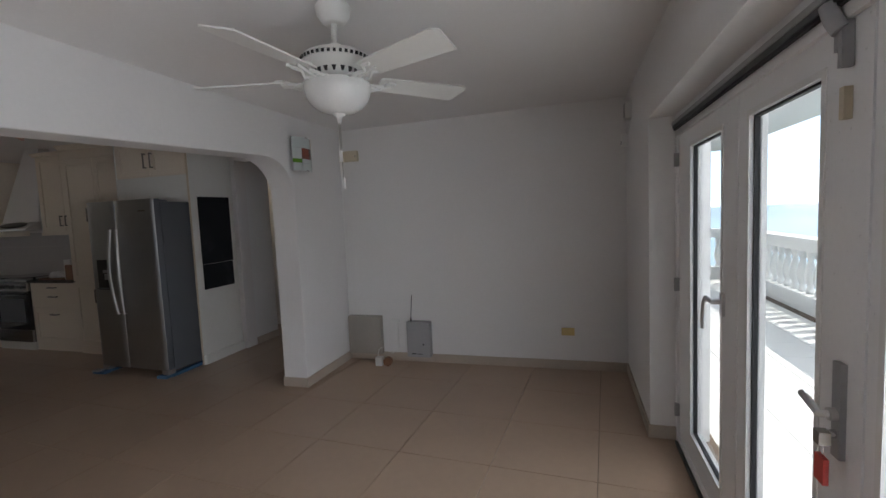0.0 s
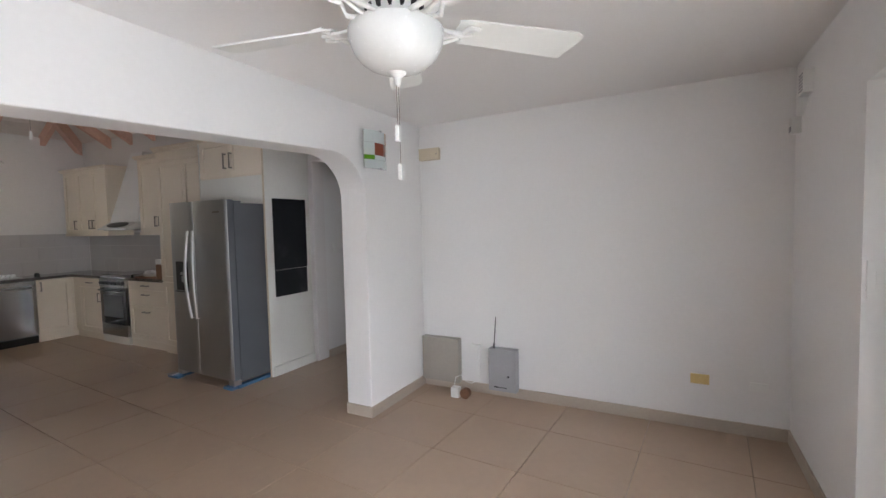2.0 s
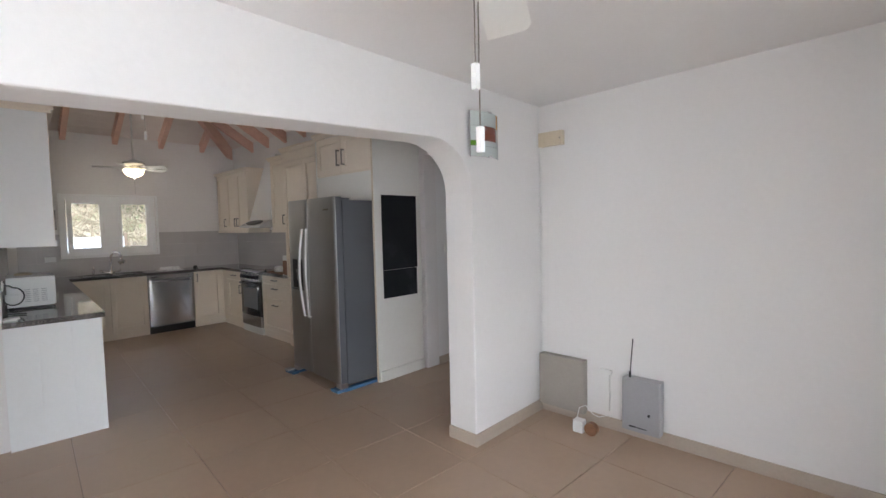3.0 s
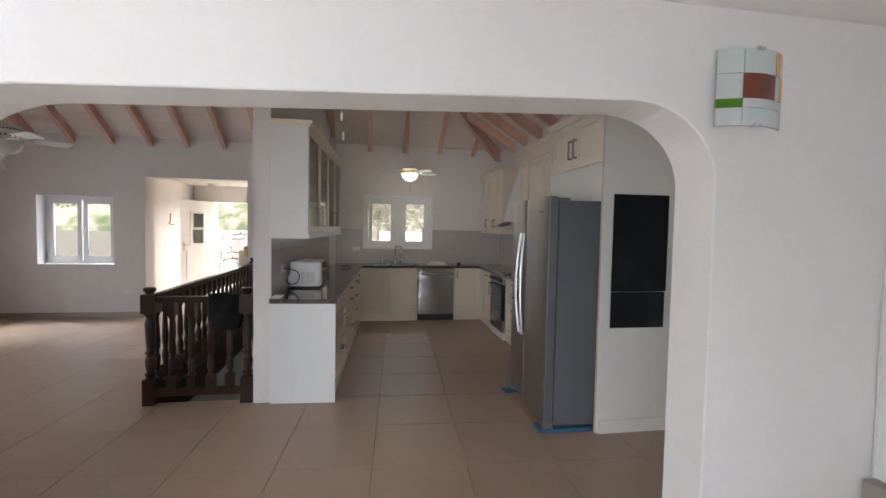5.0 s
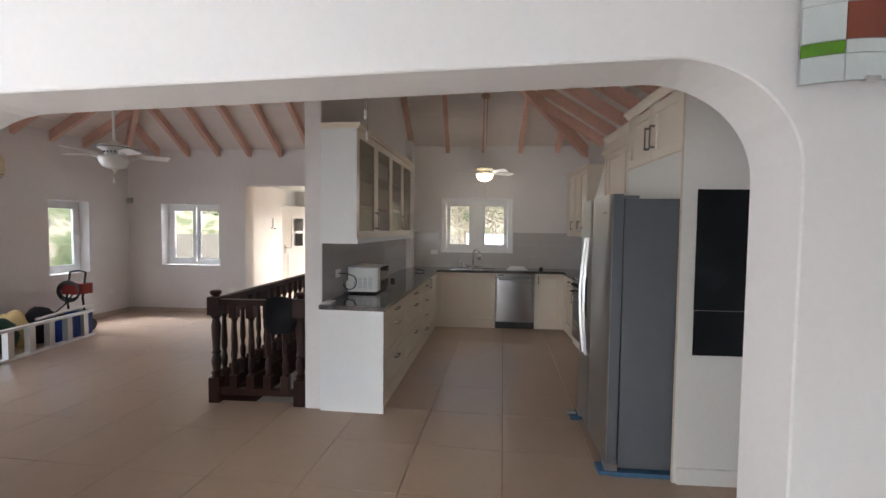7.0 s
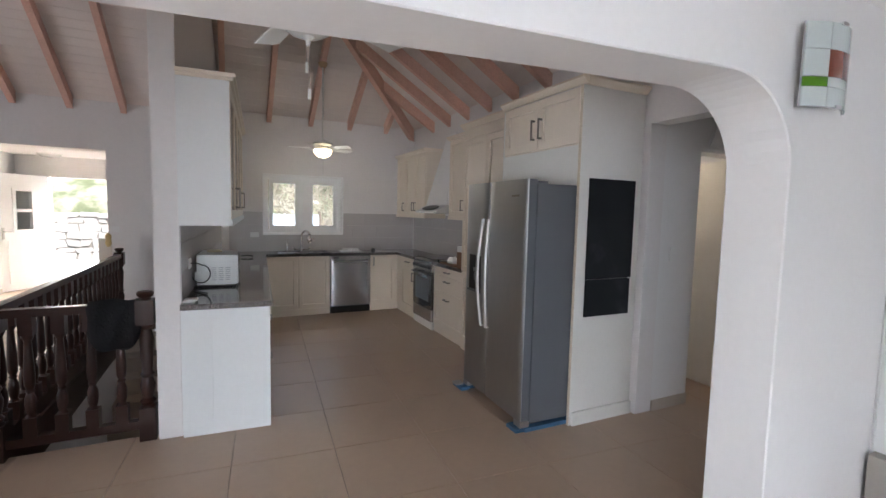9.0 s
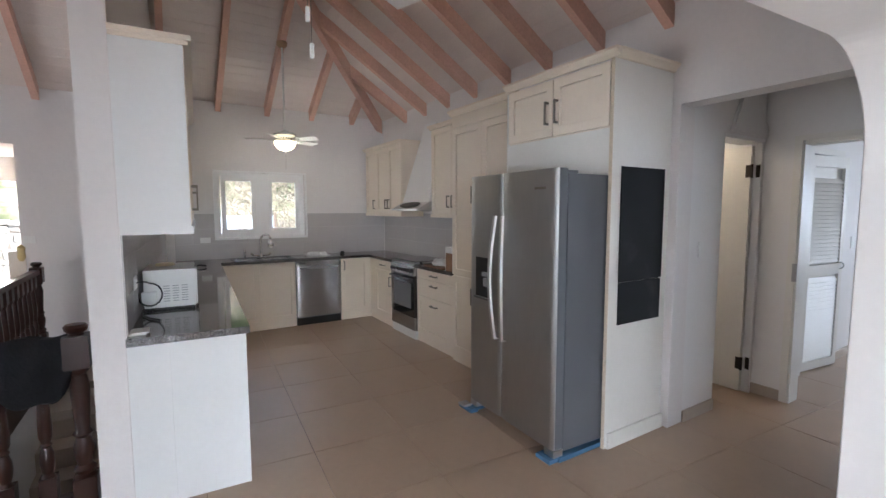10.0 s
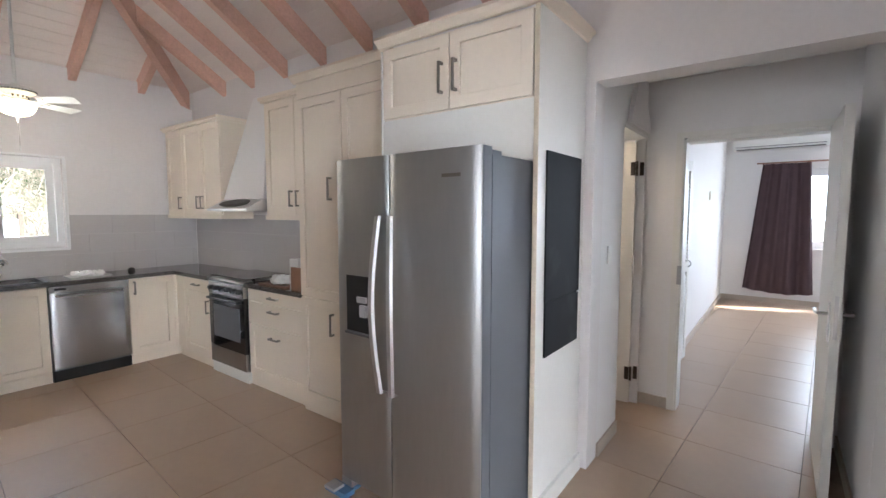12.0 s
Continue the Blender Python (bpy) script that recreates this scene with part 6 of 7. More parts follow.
# ---- wall lamp of coloured glass ----
def sconce():
    s = thing("wall_lamp", (-2.85, 4.24, 2.10), "curved white glass wall lamp with red, green and amber squares", "wall lamp")
    y0, y1, z0, z1 = 4.075, 4.365, 1.945, 2.235
    cy, bulge = (y0 + y1) / 2, 0.072

    def sx(y):
        u = (y - cy) / ((y1 - y0) / 2)
        return -2.84 + bulge * (1 - 0.62 * u * u)

    def sheet(ya, yb, za, zb, off, th=0.004):
        bm = bmesh.new()
        n = 8
        rows = []
        for i in range(n + 1):
            y = ya + (yb - ya) * i / n
            rows.append([bm.verts.new((sx(y) + off, y, za)), bm.verts.new((sx(y) + off, y, zb)), bm.verts.new((sx(y) + off + th, y, zb)), bm.verts.new((sx(y) + off + th, y, za))])
        for a, b in zip(rows, rows[1:]):
            for k in range(4):
                bm.faces.new((a[k], a[(k + 1) % 4], b[(k + 1) % 4], b[k]))
        bm.faces.new(rows[0])
        bm.faces.new(rows[-1][::-1])
        bmesh.ops.recalc_face_normals(bm, faces=bm.faces[:])
        return bm

    g = 0.0012
    W = y1 - y0
    H = z1 - z0
    yc = [0.0, 0.29, 0.80, 0.90, 1.0]
    zr = [0.0, 0.235, 0.355, 0.68, 1.0]
    base = part("backing", sheet(y0, y1, z0, z1, -0.005, 0.004), GREYMETAL, s)
    cells = []
    for i in range(4):
        for j in range(4):
            m = GLASSP
            if i == 1 and j == 2:
                m = RED
            elif i == 0 and j == 1:
                m = GREEN
            elif (i, j) in ((2, 3), (3, 2)):
                m = AMBER
            lab = {RED.name: "dark red glass square", GREEN.name: "green glass square", AMBER.name: "amber glass strip"}.get(m.name, "")
            part("glass_square", sheet(y0 + W * yc[i] + g, y0 + W * yc[i + 1] - g, z0 + H * zr[j] + g, z0 + H * zr[j + 1] - g, 0.0), m, s, lab)
    for z in (z0 - 0.004, z1 - 0.008):
        part("clip", boxes((sx(cy) - 0.01, cy - 0.02, z, sx(cy) + 0.010, cy + 0.015, z + 0.012)), CHROME, s, "small chrome clip")
    part("wall_bracket", boxes((-2.849, cy - 0.05, z0 + 0.06, -2.80, cy + 0.05, z1 - 0.06)), PLASTIC, s)


sconce()

# things on the near room's walls
c = thing("junction_box", (-2.72, 4.97, 2.145), "yellowed plastic junction box high in the corner", "junction box")
part("cover", boxes((-2.832, 4.925, 2.095, -2.632, 4.968, 2.20)), JBOX, c, bev=0.006)
part("screw", boxes((-2.655, 4.922, 2.14, -2.645, 4.925, 2.15)), HANDLE, c)
bm = bmesh.new()
tube(bm, [(-2.835, 4.963, 2.10), (-2.838, 4.963, 1.3), (-2.836, 4.963, 0.42)], 0.004, 6)
solo("wall_cable", bm, PLASTIC, "thin white cable running down the room corner", "cable", (-2.836, 4.963, 0.4))
bm = bmesh.new()
tube(bm, [(-0.046, 4.86, 2.0), (-0.046, 4.865, 1.0), (-0.046, 4.86, 0.35)], 0.004, 6)
solo("wall_cable", bm, PLASTIC, "thin white cable running down beside the wall sensor", "cable", (-0.046, 4.86, 0.35))
c = thing("alarm_siren", (-0.06, 4.60, 2.27), "white louvred alarm box high on the wall", "alarm box")
part("case", boxes((-0.10, 4.545, 2.205, -0.042, 4.66, 2.335)), PLASTIC, c, bev=0.006)
for i in range(6):
    part("louvre", boxes((-0.103, 4.56, 2.22 + 0.018 * i, -0.099, 4.645, 2.228 + 0.018 * i)), GREYMETAL, c)
bm = bmesh.new()
tube(bm, [(-0.05, 4.64, 2.205), (-0.05, 4.70, 2.15), (-0.05, 4.80, 2.12)], 0.004, 6)
part("cable", bm, PLASTIC, c)
c = thing("motion_sensor", (-0.07, 4.85, 2.06), "white motion sensor below the alarm box", "sensor")
part("case", boxes((-0.10, 4.82, 2.02, -0.045, 4.885, 2.12)), PLASTIC, c, bev=0.01)
part("lens", boxes((-0.104, 4.83, 2.035, -0.10, 4.875, 2.065)), GREYMETAL, c)
c = thing("motion_sensor", (LX + 0.05, SY + 0.06, 1.98), "white motion sensor in the lounge corner", "sensor")
part("case", boxes((LX + 0.01, SY + 0.02, 1.93, LX + 0.07, SY + 0.10, 2.03)), GREYMETAL, c, bev=0.012)

c = thing("fuse_box", (-2.64, 4.94, 0.27), "closed beige metal cabinet low on the wall in the corner", "metal cabinet")
part("case", boxes((-2.83, 4.905, 0.075, -2.46, 4.968, 0.475)), BEIGEMETAL, c, bev=0.005)
part("lid", boxes((-2.828, 4.898, 0.078, -2.462, 4.904, 0.472)), BEIGEMETAL, c, bev=0.002)
c = thing("security_alarm", (-2.03, 4.93, 0.26), "grey metal alarm panel with a lock, low on the wall", "metal cabinet")
part("case", boxes((-2.165, 4.885, 0.07, -1.92, 4.968, 0.43)), GREYMETAL, c, bev=0.004)
part("lid", boxes((-2.162, 4.879, 0.073, -1.923, 4.885, 0.427)), GREYMETAL, c, bev=0.002)
bm = bmesh.new()
lathe(bm, [(0.009, 4.872), (0.009, 4.879)], (-1.985, 0, 0.205), "y", 12)
part("lock", bm, BLACK, c)
part("name_bar", boxes((-2.115, 4.877, 0.100, -2.07, 4.879, 0.110), (-2.065, 4.877, 0.101, -2.0, 4.879, 0.107)), BLACK, c)
bm = bmesh.new()
tube(bm, [(-2.125, 4.92, 0.425), (-2.118, 4.92, 0.54), (-2.105, 4.92, 0.70)], 0.004, 6)
lathe(bm, [(0.008, 0.43), (0.008, 0.47)], (-2.125, 4.92, 0), seg=8)
part("aerial", bm, BLACK, c, "thin black aerial")
c = thing("cable_trunking", (-2.28, 4.965, 0.3), "white plastic cable trunking between the wall boxes", "trunking")
part("channel", boxes((-2.315, 4.950, 0.13, -2.285, 4.968, 0.40)), PLASTIC, c, bev=0.002)
part("junction", boxes((-2.36, 4.945, 0.405, -2.27, 4.968, 0.435)), PLASTIC, c, bev=0.003)
c = thing("tape_roll", (-2.38, 4.80, 0), "roll of brown tape on the tiles with a loose white wire", "tape")
bm = bmesh.new()
lathe(bm, [(0.018, -0.022), (0.045, -0.022), (0.045, 0.022), (0.018, 0.022)], (-2.34, 4.78, 0.046), "y", 20)
part("roll", bm, BROWNWOOD, c, smooth=True)
bm = bmesh.new()
tube(bm, [(-2.46, 4.80, 0.08), (-2.46, 4.84, 0.15), (-2.42, 4.86, 0.17), (-2.36, 4.84, 0.13), (-2.31, 4.84, 0.12), (-2.24, 4.90, 0.14)], 0.003, 5)
part("wire", bm, PLASTIC, c)
solo("plug_adapter", boxes((-2.47, 4.755, 0.001, -2.40, 4.82, 0.085)), PLASTIC, "white plug adapter standing on the tiles", "adapter", (-2.43, 4.79, 0.0), bev=0.01)


# ---- stair balustrade ----
def turned(r, z0, z1):
    """A turned baluster profile."""
    h = z1 - z0
    return [(r * a, z0 + h * b) for a, b in ((0.9, 0.155), (0.56, 0.185), (0.7, 0.21), (0.83, 0.27), (0.78, 0.32), (0.5, 0.365), (0.66, 0.38), (0.5, 0.395), (0.74, 0.43), (0.80, 0.50), (0.72, 0.60), (0.55, 0.76), (0.5, 0.80), (0.85, 0.835), (0.9, 0.86))]


def newel(parent, x, y):
    bm = boxes((x - 0.048, y - 0.048, 0.0, x + 0.048, y + 0.048, 0.22))
    bevel(bm, 0.01)
    n = part("newel_post", bm, DARKWOOD, parent, "heavy turned newel post")
    bm = bmesh.new()
    lathe(bm, [(0.048, 0.22), (0.036, 0.235), (0.046, 0.26), (0.030, 0.28), (0.040, 0.33), (0.044, 0.37), (0.030, 0.42), (0.042, 0.44), (0.030, 0.46), (0.036, 0.56), (0.042, 0.68), (0.030, 0.74), (0.044, 0.76), (0.044, 0.78)], (x, y, 0), seg=20)
    part("shaft", bm, DARKWOOD, n, smooth=True)
    bm = boxes((x - 0.052, y - 0.052, 0.775, x + 0.052, y + 0.052, 0.935))
    bevel(bm, 0.018, 3)
    part("block", bm, DARKWOOD, n, smooth=True)
    bm = bmesh.new()
    lathe(bm, [(0.036, 0.93), (0.030, 0.945), (0.046, 0.96), (0.050, 0.978), (0.040, 0.99), (0.01, 0.994)], (x, y, 0), seg=20)
    part("cap", bm, DARKWOOD, n, smooth=True)


bal = thing("stair_balustrade", (-5.34, 0.95, 0), "dark varnished turned-wood balustrade round the open stairwell", "balustrade")
BX, BY = -5.335, 0.955
newel(bal, BX - 0.0, BY + 0.02)
newel(bal, BX + 0.02, 1.748)
newel(bal, -8.88, BY)
part("handrail", boxes((BX - 0.03, BY + 0.07, 0.865, BX + 0.035, 1.70, 0.915)), DARKWOOD, bal, "front handrail", bev=0.015)
part("bottom_rail", boxes((BX - 0.028, BY + 0.07, 0.07, BX + 0.028, 1.70, 0.125)), DARKWOOD, bal, bev=0.006)
part("handrail", boxes((-8.83, BY - 0.032, 0.865, BX - 0.05, BY + 0.032, 0.915)), DARKWOOD, bal, "side handrail", bev=0.015)
part("bottom_rail", boxes((-8.83, BY - 0.034, 0.001, BX - 0.05, BY + 0.034, 0.125)), DARKWOOD, bal, bev=0.006)
part("stringer", boxes((-8.95, 0.992, -0.26, -5.37, 1.01, 0.02)), DARKWOOD, bal, "dark trim board along the stair opening")
bm = bmesh.new()
lathe(bm, turned(0.036, 0.125, 0.865), (0, 0, 0), seg=14)
base_block = boxes((-0.034, -0.034, 0.120, 0.034, 0.034, 0.245), (-0.034, -0.034, 0.752, 0.034, 0.034, 0.870))
bevel(base_block, 0.008, 2)
block_mesh = bpy.data.meshes.new("baluster_blocks")
base_block.to_mesh(block_mesh)
base_block.free()
bm.from_mesh(block_mesh)
bpy.data.meshes.remove(block_mesh)
mesh_b = bpy.data.meshes.new("baluster_turned")
bm.to_mesh(mesh_b)
bm.free()
mesh_b.materials.append(DARKWOOD)
for p in mesh_b.polygons:
    p.use_smooth = True
mesh_b.set_sharp_from_angle(angle=radians(40))
for x, y in [(BX, 0.990 + 0.153 * i) for i in range(1, 5)] + [(-5.50 - 0.165 * i, BY) for i in range(20)]:
    o = new("baluster", mesh_b)
    o.parent = bal
    o.location = Vector((x, y, 0)) - BASE[bal.name]

# cloth bag over the front rail
bm = bmesh.new()
prof = [(-0.060, 0.64), (-0.085, 0.70), (-0.075, 0.82), (-0.048, 0.90), (-0.02, 0.938), (0.02, 0.94), (0.052, 0.90), (0.088, 0.80), (0.098, 0.70), (0.080, 0.63), (0.03, 0.615)]
cols = []
for i in range(19):
    u = i / 18
    side = abs(2 * u - 1)
    k = []
    for j, (dx, z) in enumerate(prof):
        lift = 0.11 * side ** 4 * max(0.0, (0.86 - z) / 0.25)
        swell = 1.0 - 0.45 * side ** 3 * (1 if z < 0.89 else 0)
        k.append(bm.verts.new((BX + dx * swell + 0.006 * math.sin(u * 13 + j), 1.445 + 0.28 * u + 0.006 * math.sin(j * 1.9 + 6 * u), z + lift + 0.008 * math.sin(u * 9 + j))))
    cols.append(k)
for a, b in zip(cols, cols[1:]):
    for j in range(len(prof) - 1):
        bm.faces.new((a[j], a[j + 1], b[j + 1], b[j]))
ext = bmesh.ops.solidify(bm, geom=bm.faces[:], thickness=-0.012)
solo("black_bag", bm, CLOTH, "black cloth bag hanging over the front stair rail", "bag", (BX, 1.5, 0.5), smooth=True)

c = thing("cardboard_sheet", (-8.76, 0.83, 0), "pale board beside the stair newel with a yellow glove on top", "board")
part("board", boxes((-8.78, 0.77, 0.0, -8.75, 0.90, 1.12)), CABINET, c, bev=0.003)
bm = bmesh.new()
lathe(bm, [(0.02, 1.02), (0.035, 1.06), (0.03, 1.12), (0.035, 1.16), (0.01, 1.19)], (-8.76, 0.87, 0), seg=10)
part("glove", bm, YELLOWPL, c, "yellow rubber glove", smooth=True)

# ---- clutter by the lounge wall ----
lad = thing("ladder", (-6.6, -2.1, 0), "white-edged aluminium ladder lying on its side on the floor", "ladder")
LA, LB = Vector((-7.48, -2.14, 0)), Vector((-5.3, -1.95, 0))
def along(t, n, z):
    d = (LB - LA)
    s = Vector((-d.y, d.x, 0)).normalized()
    return LA + d * t + s * n + Vector((0, 0, z))
for z in (0.0, 0.33):
    bm = bmesh.new()
    pts2 = [along(0, 0, z), along(1, 0, z), along(1, 0.07, z), along(0, 0.07, z)]
    lo = [bm.verts.new(p) for p in pts2]
    hi = [bm.verts.new(p + Vector((0, 0, 0.03))) for p in pts2]
    bm.faces.new(lo[::-1])
    bm.faces.new(hi)
    for i in range(4):
        bm.faces.new((lo[i], lo[(i + 1) % 4], hi[(i + 1) % 4], hi[i]))
    part("rail", bm, PLASTIC, lad, "white ladder rail")
for i in range(8):
    bm = bmesh.new()
    t = 0.06 + 0.125 * i
    pts2 = [along(t, 0, 0.03), along(t + 0.035, 0.0, 0.03), along(t + 0.035, 0.07, 0.03), along(t, 0.07, 0.03)]
    lo = [bm.verts.new(p) for p in pts2]
    hi = [bm.verts.new(p + Vector((0, 0, 0.30))) for p in pts2]
    bm.faces.new(lo[::-1])
    bm.faces.new(hi)
    for k in range(4):
        bm.faces.new((lo[k], lo[(k + 1) % 4], hi[(k + 1) % 4], hi[k]))
    part("rung", bm, ALU, lad, "flat aluminium rung")

pw = thing("pressure_washer", (-7.62, -2.45, 0), "red and black pressure washer with coiled hose", "pressure washer")
bm = bmesh.new()
for y in (-2.60, -2.36):
    tube(bm, [(-7.65, y, 0.08), (-7.60, y, 0.5), (-7.66, y, 0.86)], 0.014, 8)
tube(bm, [(-7.66, -2.60, 0.86), (-7.67, -2.48, 0.88), (-7.66, -2.36, 0.86)], 0.014, 8)
part("frame", bm, BLACK, pw, "black tube frame", smooth=True)
bm = boxes((-7.74, -2.63, 0.55, -7.54, -2.33, 0.70))
bevel(bm, 0.04, 3)
part("motor_cover", bm, PWRED, pw, "red motor cover", smooth=True)
bm = bmesh.new()
for k in range(3):
    tube(bm, [(-7.52 + 0.01 * k, -2.48 + (0.15 + 0.01 * k) * math.cos(a), 0.60 + (0.11 + 0.02 * k) * math.sin(a)) for a in [0.4 * i for i in range(17)]], 0.010, 6)
part("hose", bm, BLACK, pw, "coiled black hose", smooth=True)
bm = boxes((-7.76, -2.6, 0.02, -7.52, -2.36, 0.30))
bevel(bm, 0.03, 2)
part("base", bm, BLACK, pw, smooth=True)
for y in (-2.63, -2.33):
    bm = bmesh.new()
    lathe(bm, [(0.08, -0.02), (0.09, -0.01), (0.09, 0.01), (0.08, 0.02)], (-7.70, y, 0.09), "y", 20)
    part("wheel", bm, BLACK, pw, smooth=True)
bm = bmesh.new()
tube(bm, [(-7.3, -2.6, 0.25), (-7.5, -2.55, 0.4), (-7.6, -2.5, 0.55)], 0.01, 6)
part("lance", bm, BLACK, pw)


def lump(name, c, r, material, label, category, flat=1.0, seed=1):
    rr = random.Random(seed)
    bm = bmesh.new()
    bmesh.ops.create_icosphere(bm, subdivisions=3, radius=1.0)
    for v in bm.verts:
        n = noise.noise(v.co * 1.7 + Vector((seed, 0, 0)))
        v.co *= 1 + 0.28 * n
        v.co = Vector((v.co.x * r[0], v.co.y * r[1], max(v.co.z, -0.75) * r[2])) + Vector(c)
    z = min(v.co.z for v in bm.verts)
    bmesh.ops.translate(bm, verts=bm.verts[:], vec=(0, 0, 0.001 - z))
    return solo(name, bm, material, label, category, (c[0], c[1], 0), smooth=True)


lump("black_sack", (-7.05, -2.45, 0.3), (0.28, 0.2, 0.26), CLOTH, "dark filled sack leaning by the lounge wall", "sack", seed=3)
lump("green_tarpaulin", (-6.35, -2.45, 0.25), (0.38, 0.22, 0.24), GREENPL, "folded green tarpaulin in the heap", "tarpaulin", seed=5)
lump("beige_bundle", (-6.72, -2.5, 0.25), (0.15, 0.18, 0.27), YELLOWPL, "bundle of beige sacking", "bundle", seed=9)
c = thing("storage_crate", (-7.30, -2.22, 0), "blue plastic storage crate behind the ladder", "crate")
part("crate", boxes((-7.46, -2.37, 0.001, -7.02, -2.33, 0.34), (-7.46, -2.33, 0.001, -7.42, -2.10, 0.34), (-7.06, -2.33, 0.001, -7.02, -2.10, 0.34), (-7.42, -2.125, 0.001, -7.06, -2.10, 0.34), (-7.42, -2.33, 0.001, -7.06, -2.125, 0.02)), BLUEPL, c)
for i in range(4):
    part("rib", boxes((-7.41 + 0.1 * i, -2.10, 0.02, -7.395 + 0.1 * i, -2.094, 0.32)), BLUEPL, c)
c = thing("plastic_bucket", (-6.0, -2.45, 0), "turquoise-rimmed red bucket in the heap", "bucket")
bm = bmesh.new()
lathe(bm, [(0.12, 0.001), (0.15, 0.30), (0.155, 0.56), (0.145, 0.56), (0.14, 0.30)], (-6.02, -2.5, 0), seg=24)
part("bucket_wall", bm, REDTAG, c, smooth=True)
bm = bmesh.new()
lathe(bm, [(0.10, 0.561), (0.17, 0.563), (0.16, 0.66), (0.10, 0.68)], (-6.02, -2.5, 0), seg=24)
part("rim", bm, TURQ, c, "turquoise lid", smooth=True)
c = thing("garden_sprayer", (-6.42, -2.62, 0), "orange plastic tool case standing upright in the heap", "tool case")
bm = bmesh.new()
prism(bm, [(-6.80, 0.001), (-6.15, 0.001), (-6.15, 0.62), (-6.60, 0.60), (-6.78, 0.42)], "y", -2.86, -2.70)
bevel(bm, 0.03, 3)
part("shell", bm, ORANGE, c, "orange plastic shell", smooth=True)
part("carry_handle", boxes((-6.46, -2.80, 0.615, -6.44, -2.77, 0.66), (-6.30, -2.80, 0.615, -6.28, -2.77, 0.66), (-6.46, -2.80, 0.66, -6.28, -2.77, 0.68)), ORANGE, c, bev=0.006)
c = thing("cleaning_bottle", (-6.08, -2.25, 0), "white plastic cleaning bottle in the heap", "bottle")
bm = bmesh.new()
lathe(bm, [(0.075, 0.001), (0.08, 0.02), (0.08, 0.36), (0.03, 0.44), (0.025, 0.46)], (-6.12, -2.27, 0), seg=18)
part("bottle", bm, PLASTIC, c, smooth=True)
bm = bmesh.new()
lathe(bm, [(0.03, 0.461), (0.03, 0.49), (0.02, 0.50)], (-6.12, -2.27, 0), seg=14)
part("cap", bm, YELLOWPL, c, smooth=True)
bm = bmesh.new()
tube(bm, [(-7.5, -2.12, 0.43), (-6.75, -2.20, 0.36)], 0.018, 8)
solo("pole", bm, PLASTIC, "white extension pole lying across the ladder", "pole", (-7.1, -2.16, 0.4), smooth=True)

# entry fittings
c = thing("ceiling_lamp", (-12.1, -0.6, 2.42), "round white flush ceiling lamp in the entry", "ceiling lamp")
bm = bmesh.new()
lathe(bm, [(0.17, 2.40), (0.18, 2.42)], (-12.1, -0.6, 0), seg=28)
part("base", bm, PLASTIC, c, smooth=True)
bm = bmesh.new()
lathe(bm, [(0.05, 2.355), (0.13, 2.37), (0.165, 2.399)], (-12.1, -0.6, 0), seg=28)
part("diffuser", bm, FROST, c, smooth=True)
c = thing("wall_ornament", (-11.4, -1.26, 1.65), "small white wall bracket with a key hook in the entry", "wall bracket")
part("bracket", boxes((-11.48, -1.259, 1.50, -11.28, -1.24, 1.54), (-11.42, -1.259, 1.54, -11.34, -1.24, 1.73)), PLASTIC, c, bev=0.006)
part("hook", boxes((-11.40, -1.24, 1.49, -11.36, -1.20, 1.51)), GREYMETAL, c)

# ---- tiles ----
def tile_mesh(name, material, pts, z0, z1, ch=0.0009):
    me = bpy.data.meshes.new(name)
    n = len(pts)
    cx, cy = sum(p[0] for p in pts) / n, sum(p[1] for p in pts) / n
    ins = []
    for px, py in pts:
        d = math.hypot(px - cx, py - cy) or 1
        ins.append((px - (px - cx) / d * ch * 1.4, py - (py - cy) / d * ch * 1.4))
    verts = [(x, y, z0) for x, y in pts] + [(x, y, z1 - ch) for x, y in pts] + [(x, y, z1) for x, y in ins]
    faces = [tuple(range(2 * n, 3 * n))]
    for r in (0, n):
        faces += [(r + i, r + (i + 1) % n, r + n + (i + 1) % n, r + n + i) for i in range(n)]
    me.from_pydata(verts, [], faces)
    me.materials.append(material)
    return me


def clip(poly, axis, v, keep_less):
    out = []
    for i in range(len(poly)):
        a, b = poly[i], poly[(i + 1) % len(poly)]
        ia, ib = (a[axis] <= v) == keep_less or a[axis] == v, (b[axis] <= v) == keep_less or b[axis] == v
        if ia:
            out.append(a)
        if ia != ib:
            t = (v - a[axis]) / (b[axis] - a[axis])
            out.append((a[0] + t * (b[0] - a[0]), a[1] + t * (b[1] - a[1])))
    return out


def minus_rect(poly, r):
    x0, y0, x1, y1 = r
    if max(p[0] for p in poly) <= x0 or min(p[0] for p in poly) >= x1 or max(p[1] for p in poly) <= y0 or min(p[1] for p in poly) >= y1:
        return [poly]
    res = [clip(poly, 0, x0, True), clip(poly, 0, x1, False)]
    mid = clip(clip(poly, 0, x0, False), 0, x1, True)
    if len(mid) > 2:
        res += [clip(mid, 1, y0, True), clip(mid, 1, y1, False)]
    return [q for q in res if len(q) > 2]


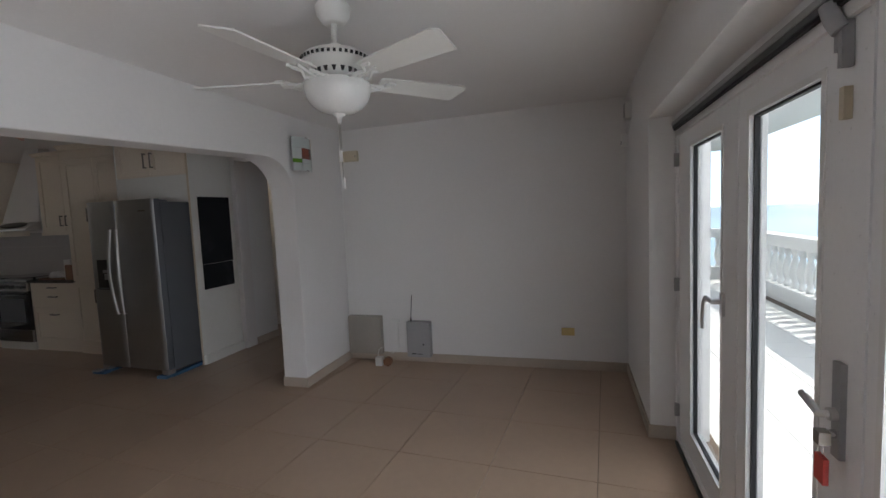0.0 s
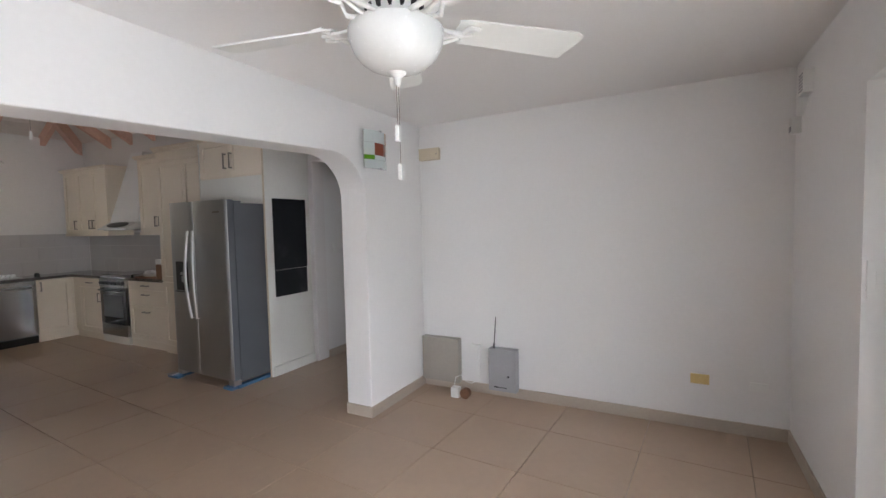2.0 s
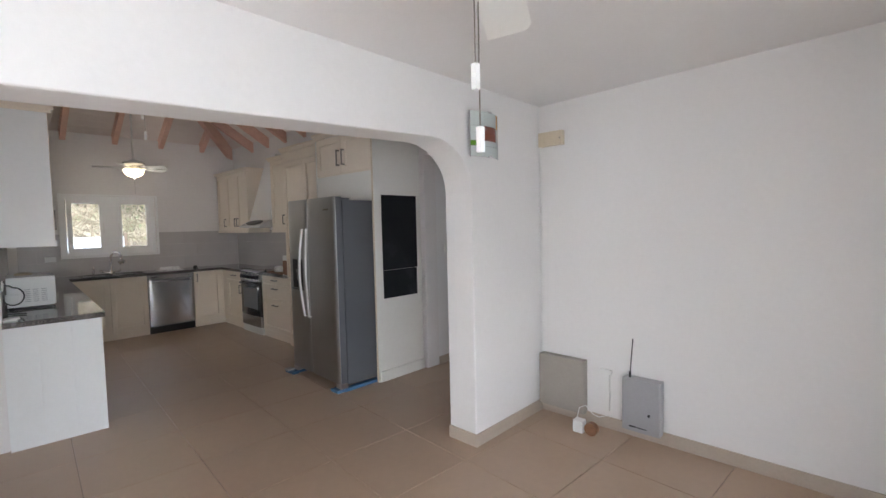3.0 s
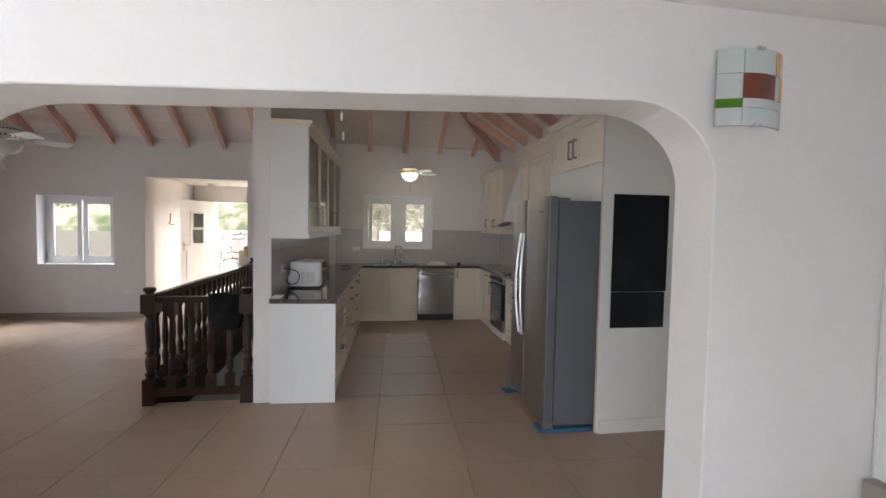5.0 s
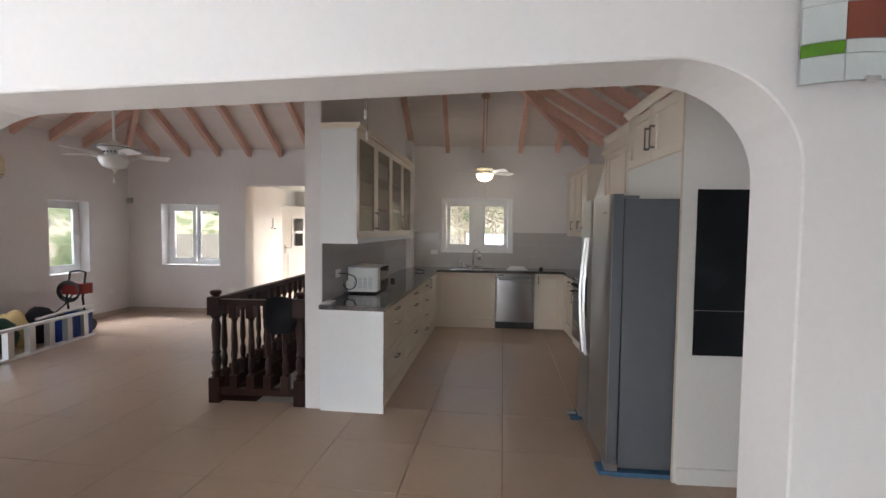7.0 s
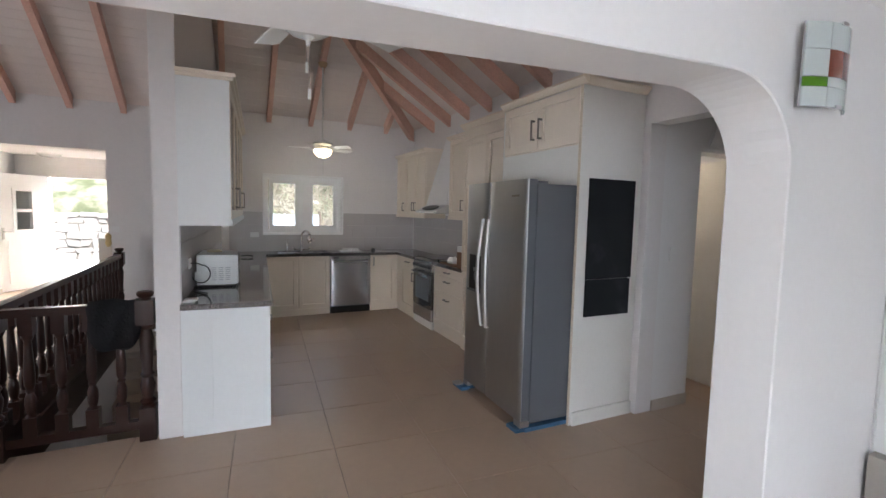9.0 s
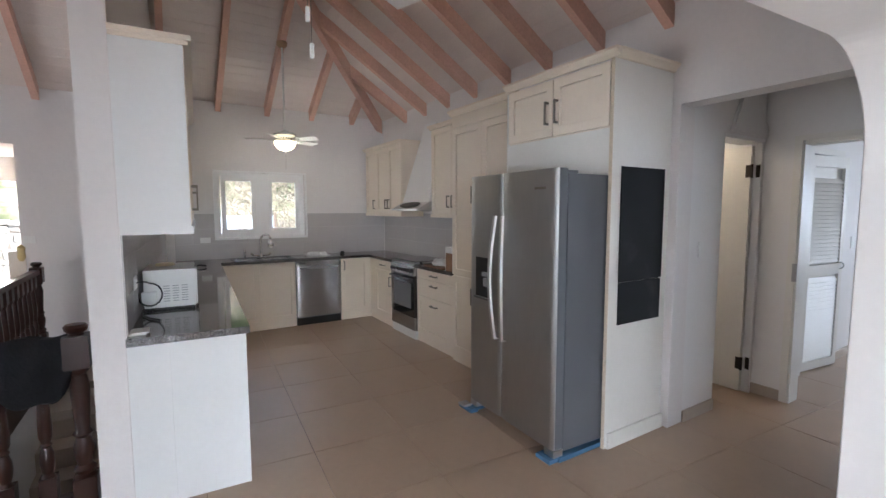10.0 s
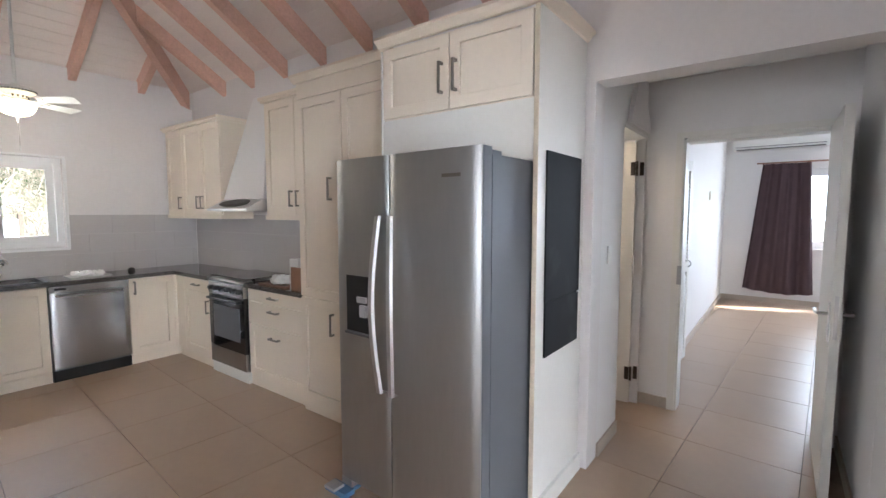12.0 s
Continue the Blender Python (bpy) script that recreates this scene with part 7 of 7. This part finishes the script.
PITCH, TURNED, OX, OY = 0.6085, radians(-3.8), -2.188, 3.900
ca, sa = math.cos(TURNED), math.sin(TURNED)
h = PITCH / 2 - 0.0018
full = tile_mesh("tile_full", TILE, [(-h, -h), (h, -h), (h, h), (-h, h)], -0.012, 0.0)
zones = [(-9.3, -3.1, 0.10, 5.14), (-4.6, 5.14, -0.4, 12.0)]
for i in range(-14, 6):
    for j in range(-14, 16):
        u, w = (i + 0.5) * PITCH, (j + 0.5) * PITCH
        cx, cy = OX + u * ca - w * sa, OY + u * sa + w * ca
        if not any(a - 0.3 < cx < c_ + 0.25 and b - 0.3 < cy < d_ + 0.3 for a, b, c_, d_ in zones):
            continue
        poly = [(cx + p * ca - q * sa, cy + p * sa + q * ca) for p, q in ((-h, -h), (h, -h), (h, h), (-h, h))]
        if max(p[0] for p in poly) > 0.09:
            poly = clip(poly, 0, 0.09, True)
            pieces = [poly] if len(poly) > 2 else []
        else:
            pieces = minus_rect(poly, (-9.1, 0.988, -5.355, 1.83))
        if len(pieces) == 1 and pieces[0] == poly and max(p[0] for p in poly) < 0.09:
            o = new("tile", full)
            o.location = (cx, cy, 0)
            o.rotation_euler = (0, 0, TURNED)
            o.parent = FLOOR
        else:
            for q in pieces:
                mx, my = sum(p[0] for p in q) / len(q), sum(p[1] for p in q) / len(q)
                o = new("tile", tile_mesh("tile_cut", TILE, [(p[0] - mx, p[1] - my) for p in q], -0.012, 0.0))
                o.location = (mx, my, 0)
                o.parent = FLOOR


def splash(face, at, u0, u1, z0, z1, holes, parent, w=0.40, hh=0.196):
    """Wall tiles as pieces on a face, cut round the holes (ua, ub, za, zb)."""
    row, z = 0, z0
    while z < z1 - 0.01:
        ze = min(z + hh, z1)
        u = u0 - (0.2 if row % 2 else 0.0)
        while u < u1:
            a, b = max(u, u0) + 0.001, min(u + w, u1) - 0.001
            if b - a > 0.01:
                segs = [(a, b, z, ze)]
                for ha, hb, za, zb in holes:
                    nxt = []
                    for s in segs:
                        if s[1] <= ha or s[0] >= hb or s[3] <= za or s[2] >= zb:
                            nxt.append(s)
                            continue
                        if s[0] < ha:
                            nxt.append((s[0], ha, s[2], s[3]))
                        if s[1] > hb:
                            nxt.append((hb, s[1], s[2], s[3]))
                        m0, m1 = max(s[0], ha), min(s[1], hb)
                        if s[2] < za:
                            nxt.append((m0, m1, s[2], za))
                        if s[3] > zb:
                            nxt.append((m0, m1, zb, s[3]))
                    segs = nxt
                for s in segs:
                    if s[1] - s[0] < 0.012 or s[3] - s[2] < 0.012:
                        continue
                    bm = bmesh.new()
                    fbox(bm, face, at, s[0], s[1], 0.0, 0.007, s[2] + 0.001, s[3] - 0.001)
                    o = part("tile", bm, SPLASH, parent)
                    if face == "+y":
                        skewed(o)
            u += w
        z += hh
        row += 1


splash("+x", KX, 2.24, 5.09, 0.909, 1.495, [(2.69, 3.89, 1.15, 2.1)], scene.objects["wall_kitchen_window"])
splash("-y", 5.10, -9.05, -6.34, 0.909, 1.495, [], scene.objects["wall_kitchen_side"])
splash("+y", 1.953, -8.75, -5.255, 0.909, 1.42, [], scene.objects["wall_partition"])

paved = scene.objects["pavement_terrace"]
tm = tile_mesh("terrace_tile_full", TERRACE, [(-0.247, -0.247), (0.247, -0.247), (0.247, 0.247), (-0.247, 0.247)], -0.012, 0.0)
for i in range(4):
    for j in range(26):
        o = new("tile", tm)
        o.parent = paved
        o.location = (0.60 + 0.5 * i, -2.0 + 0.5 * j, -0.033)
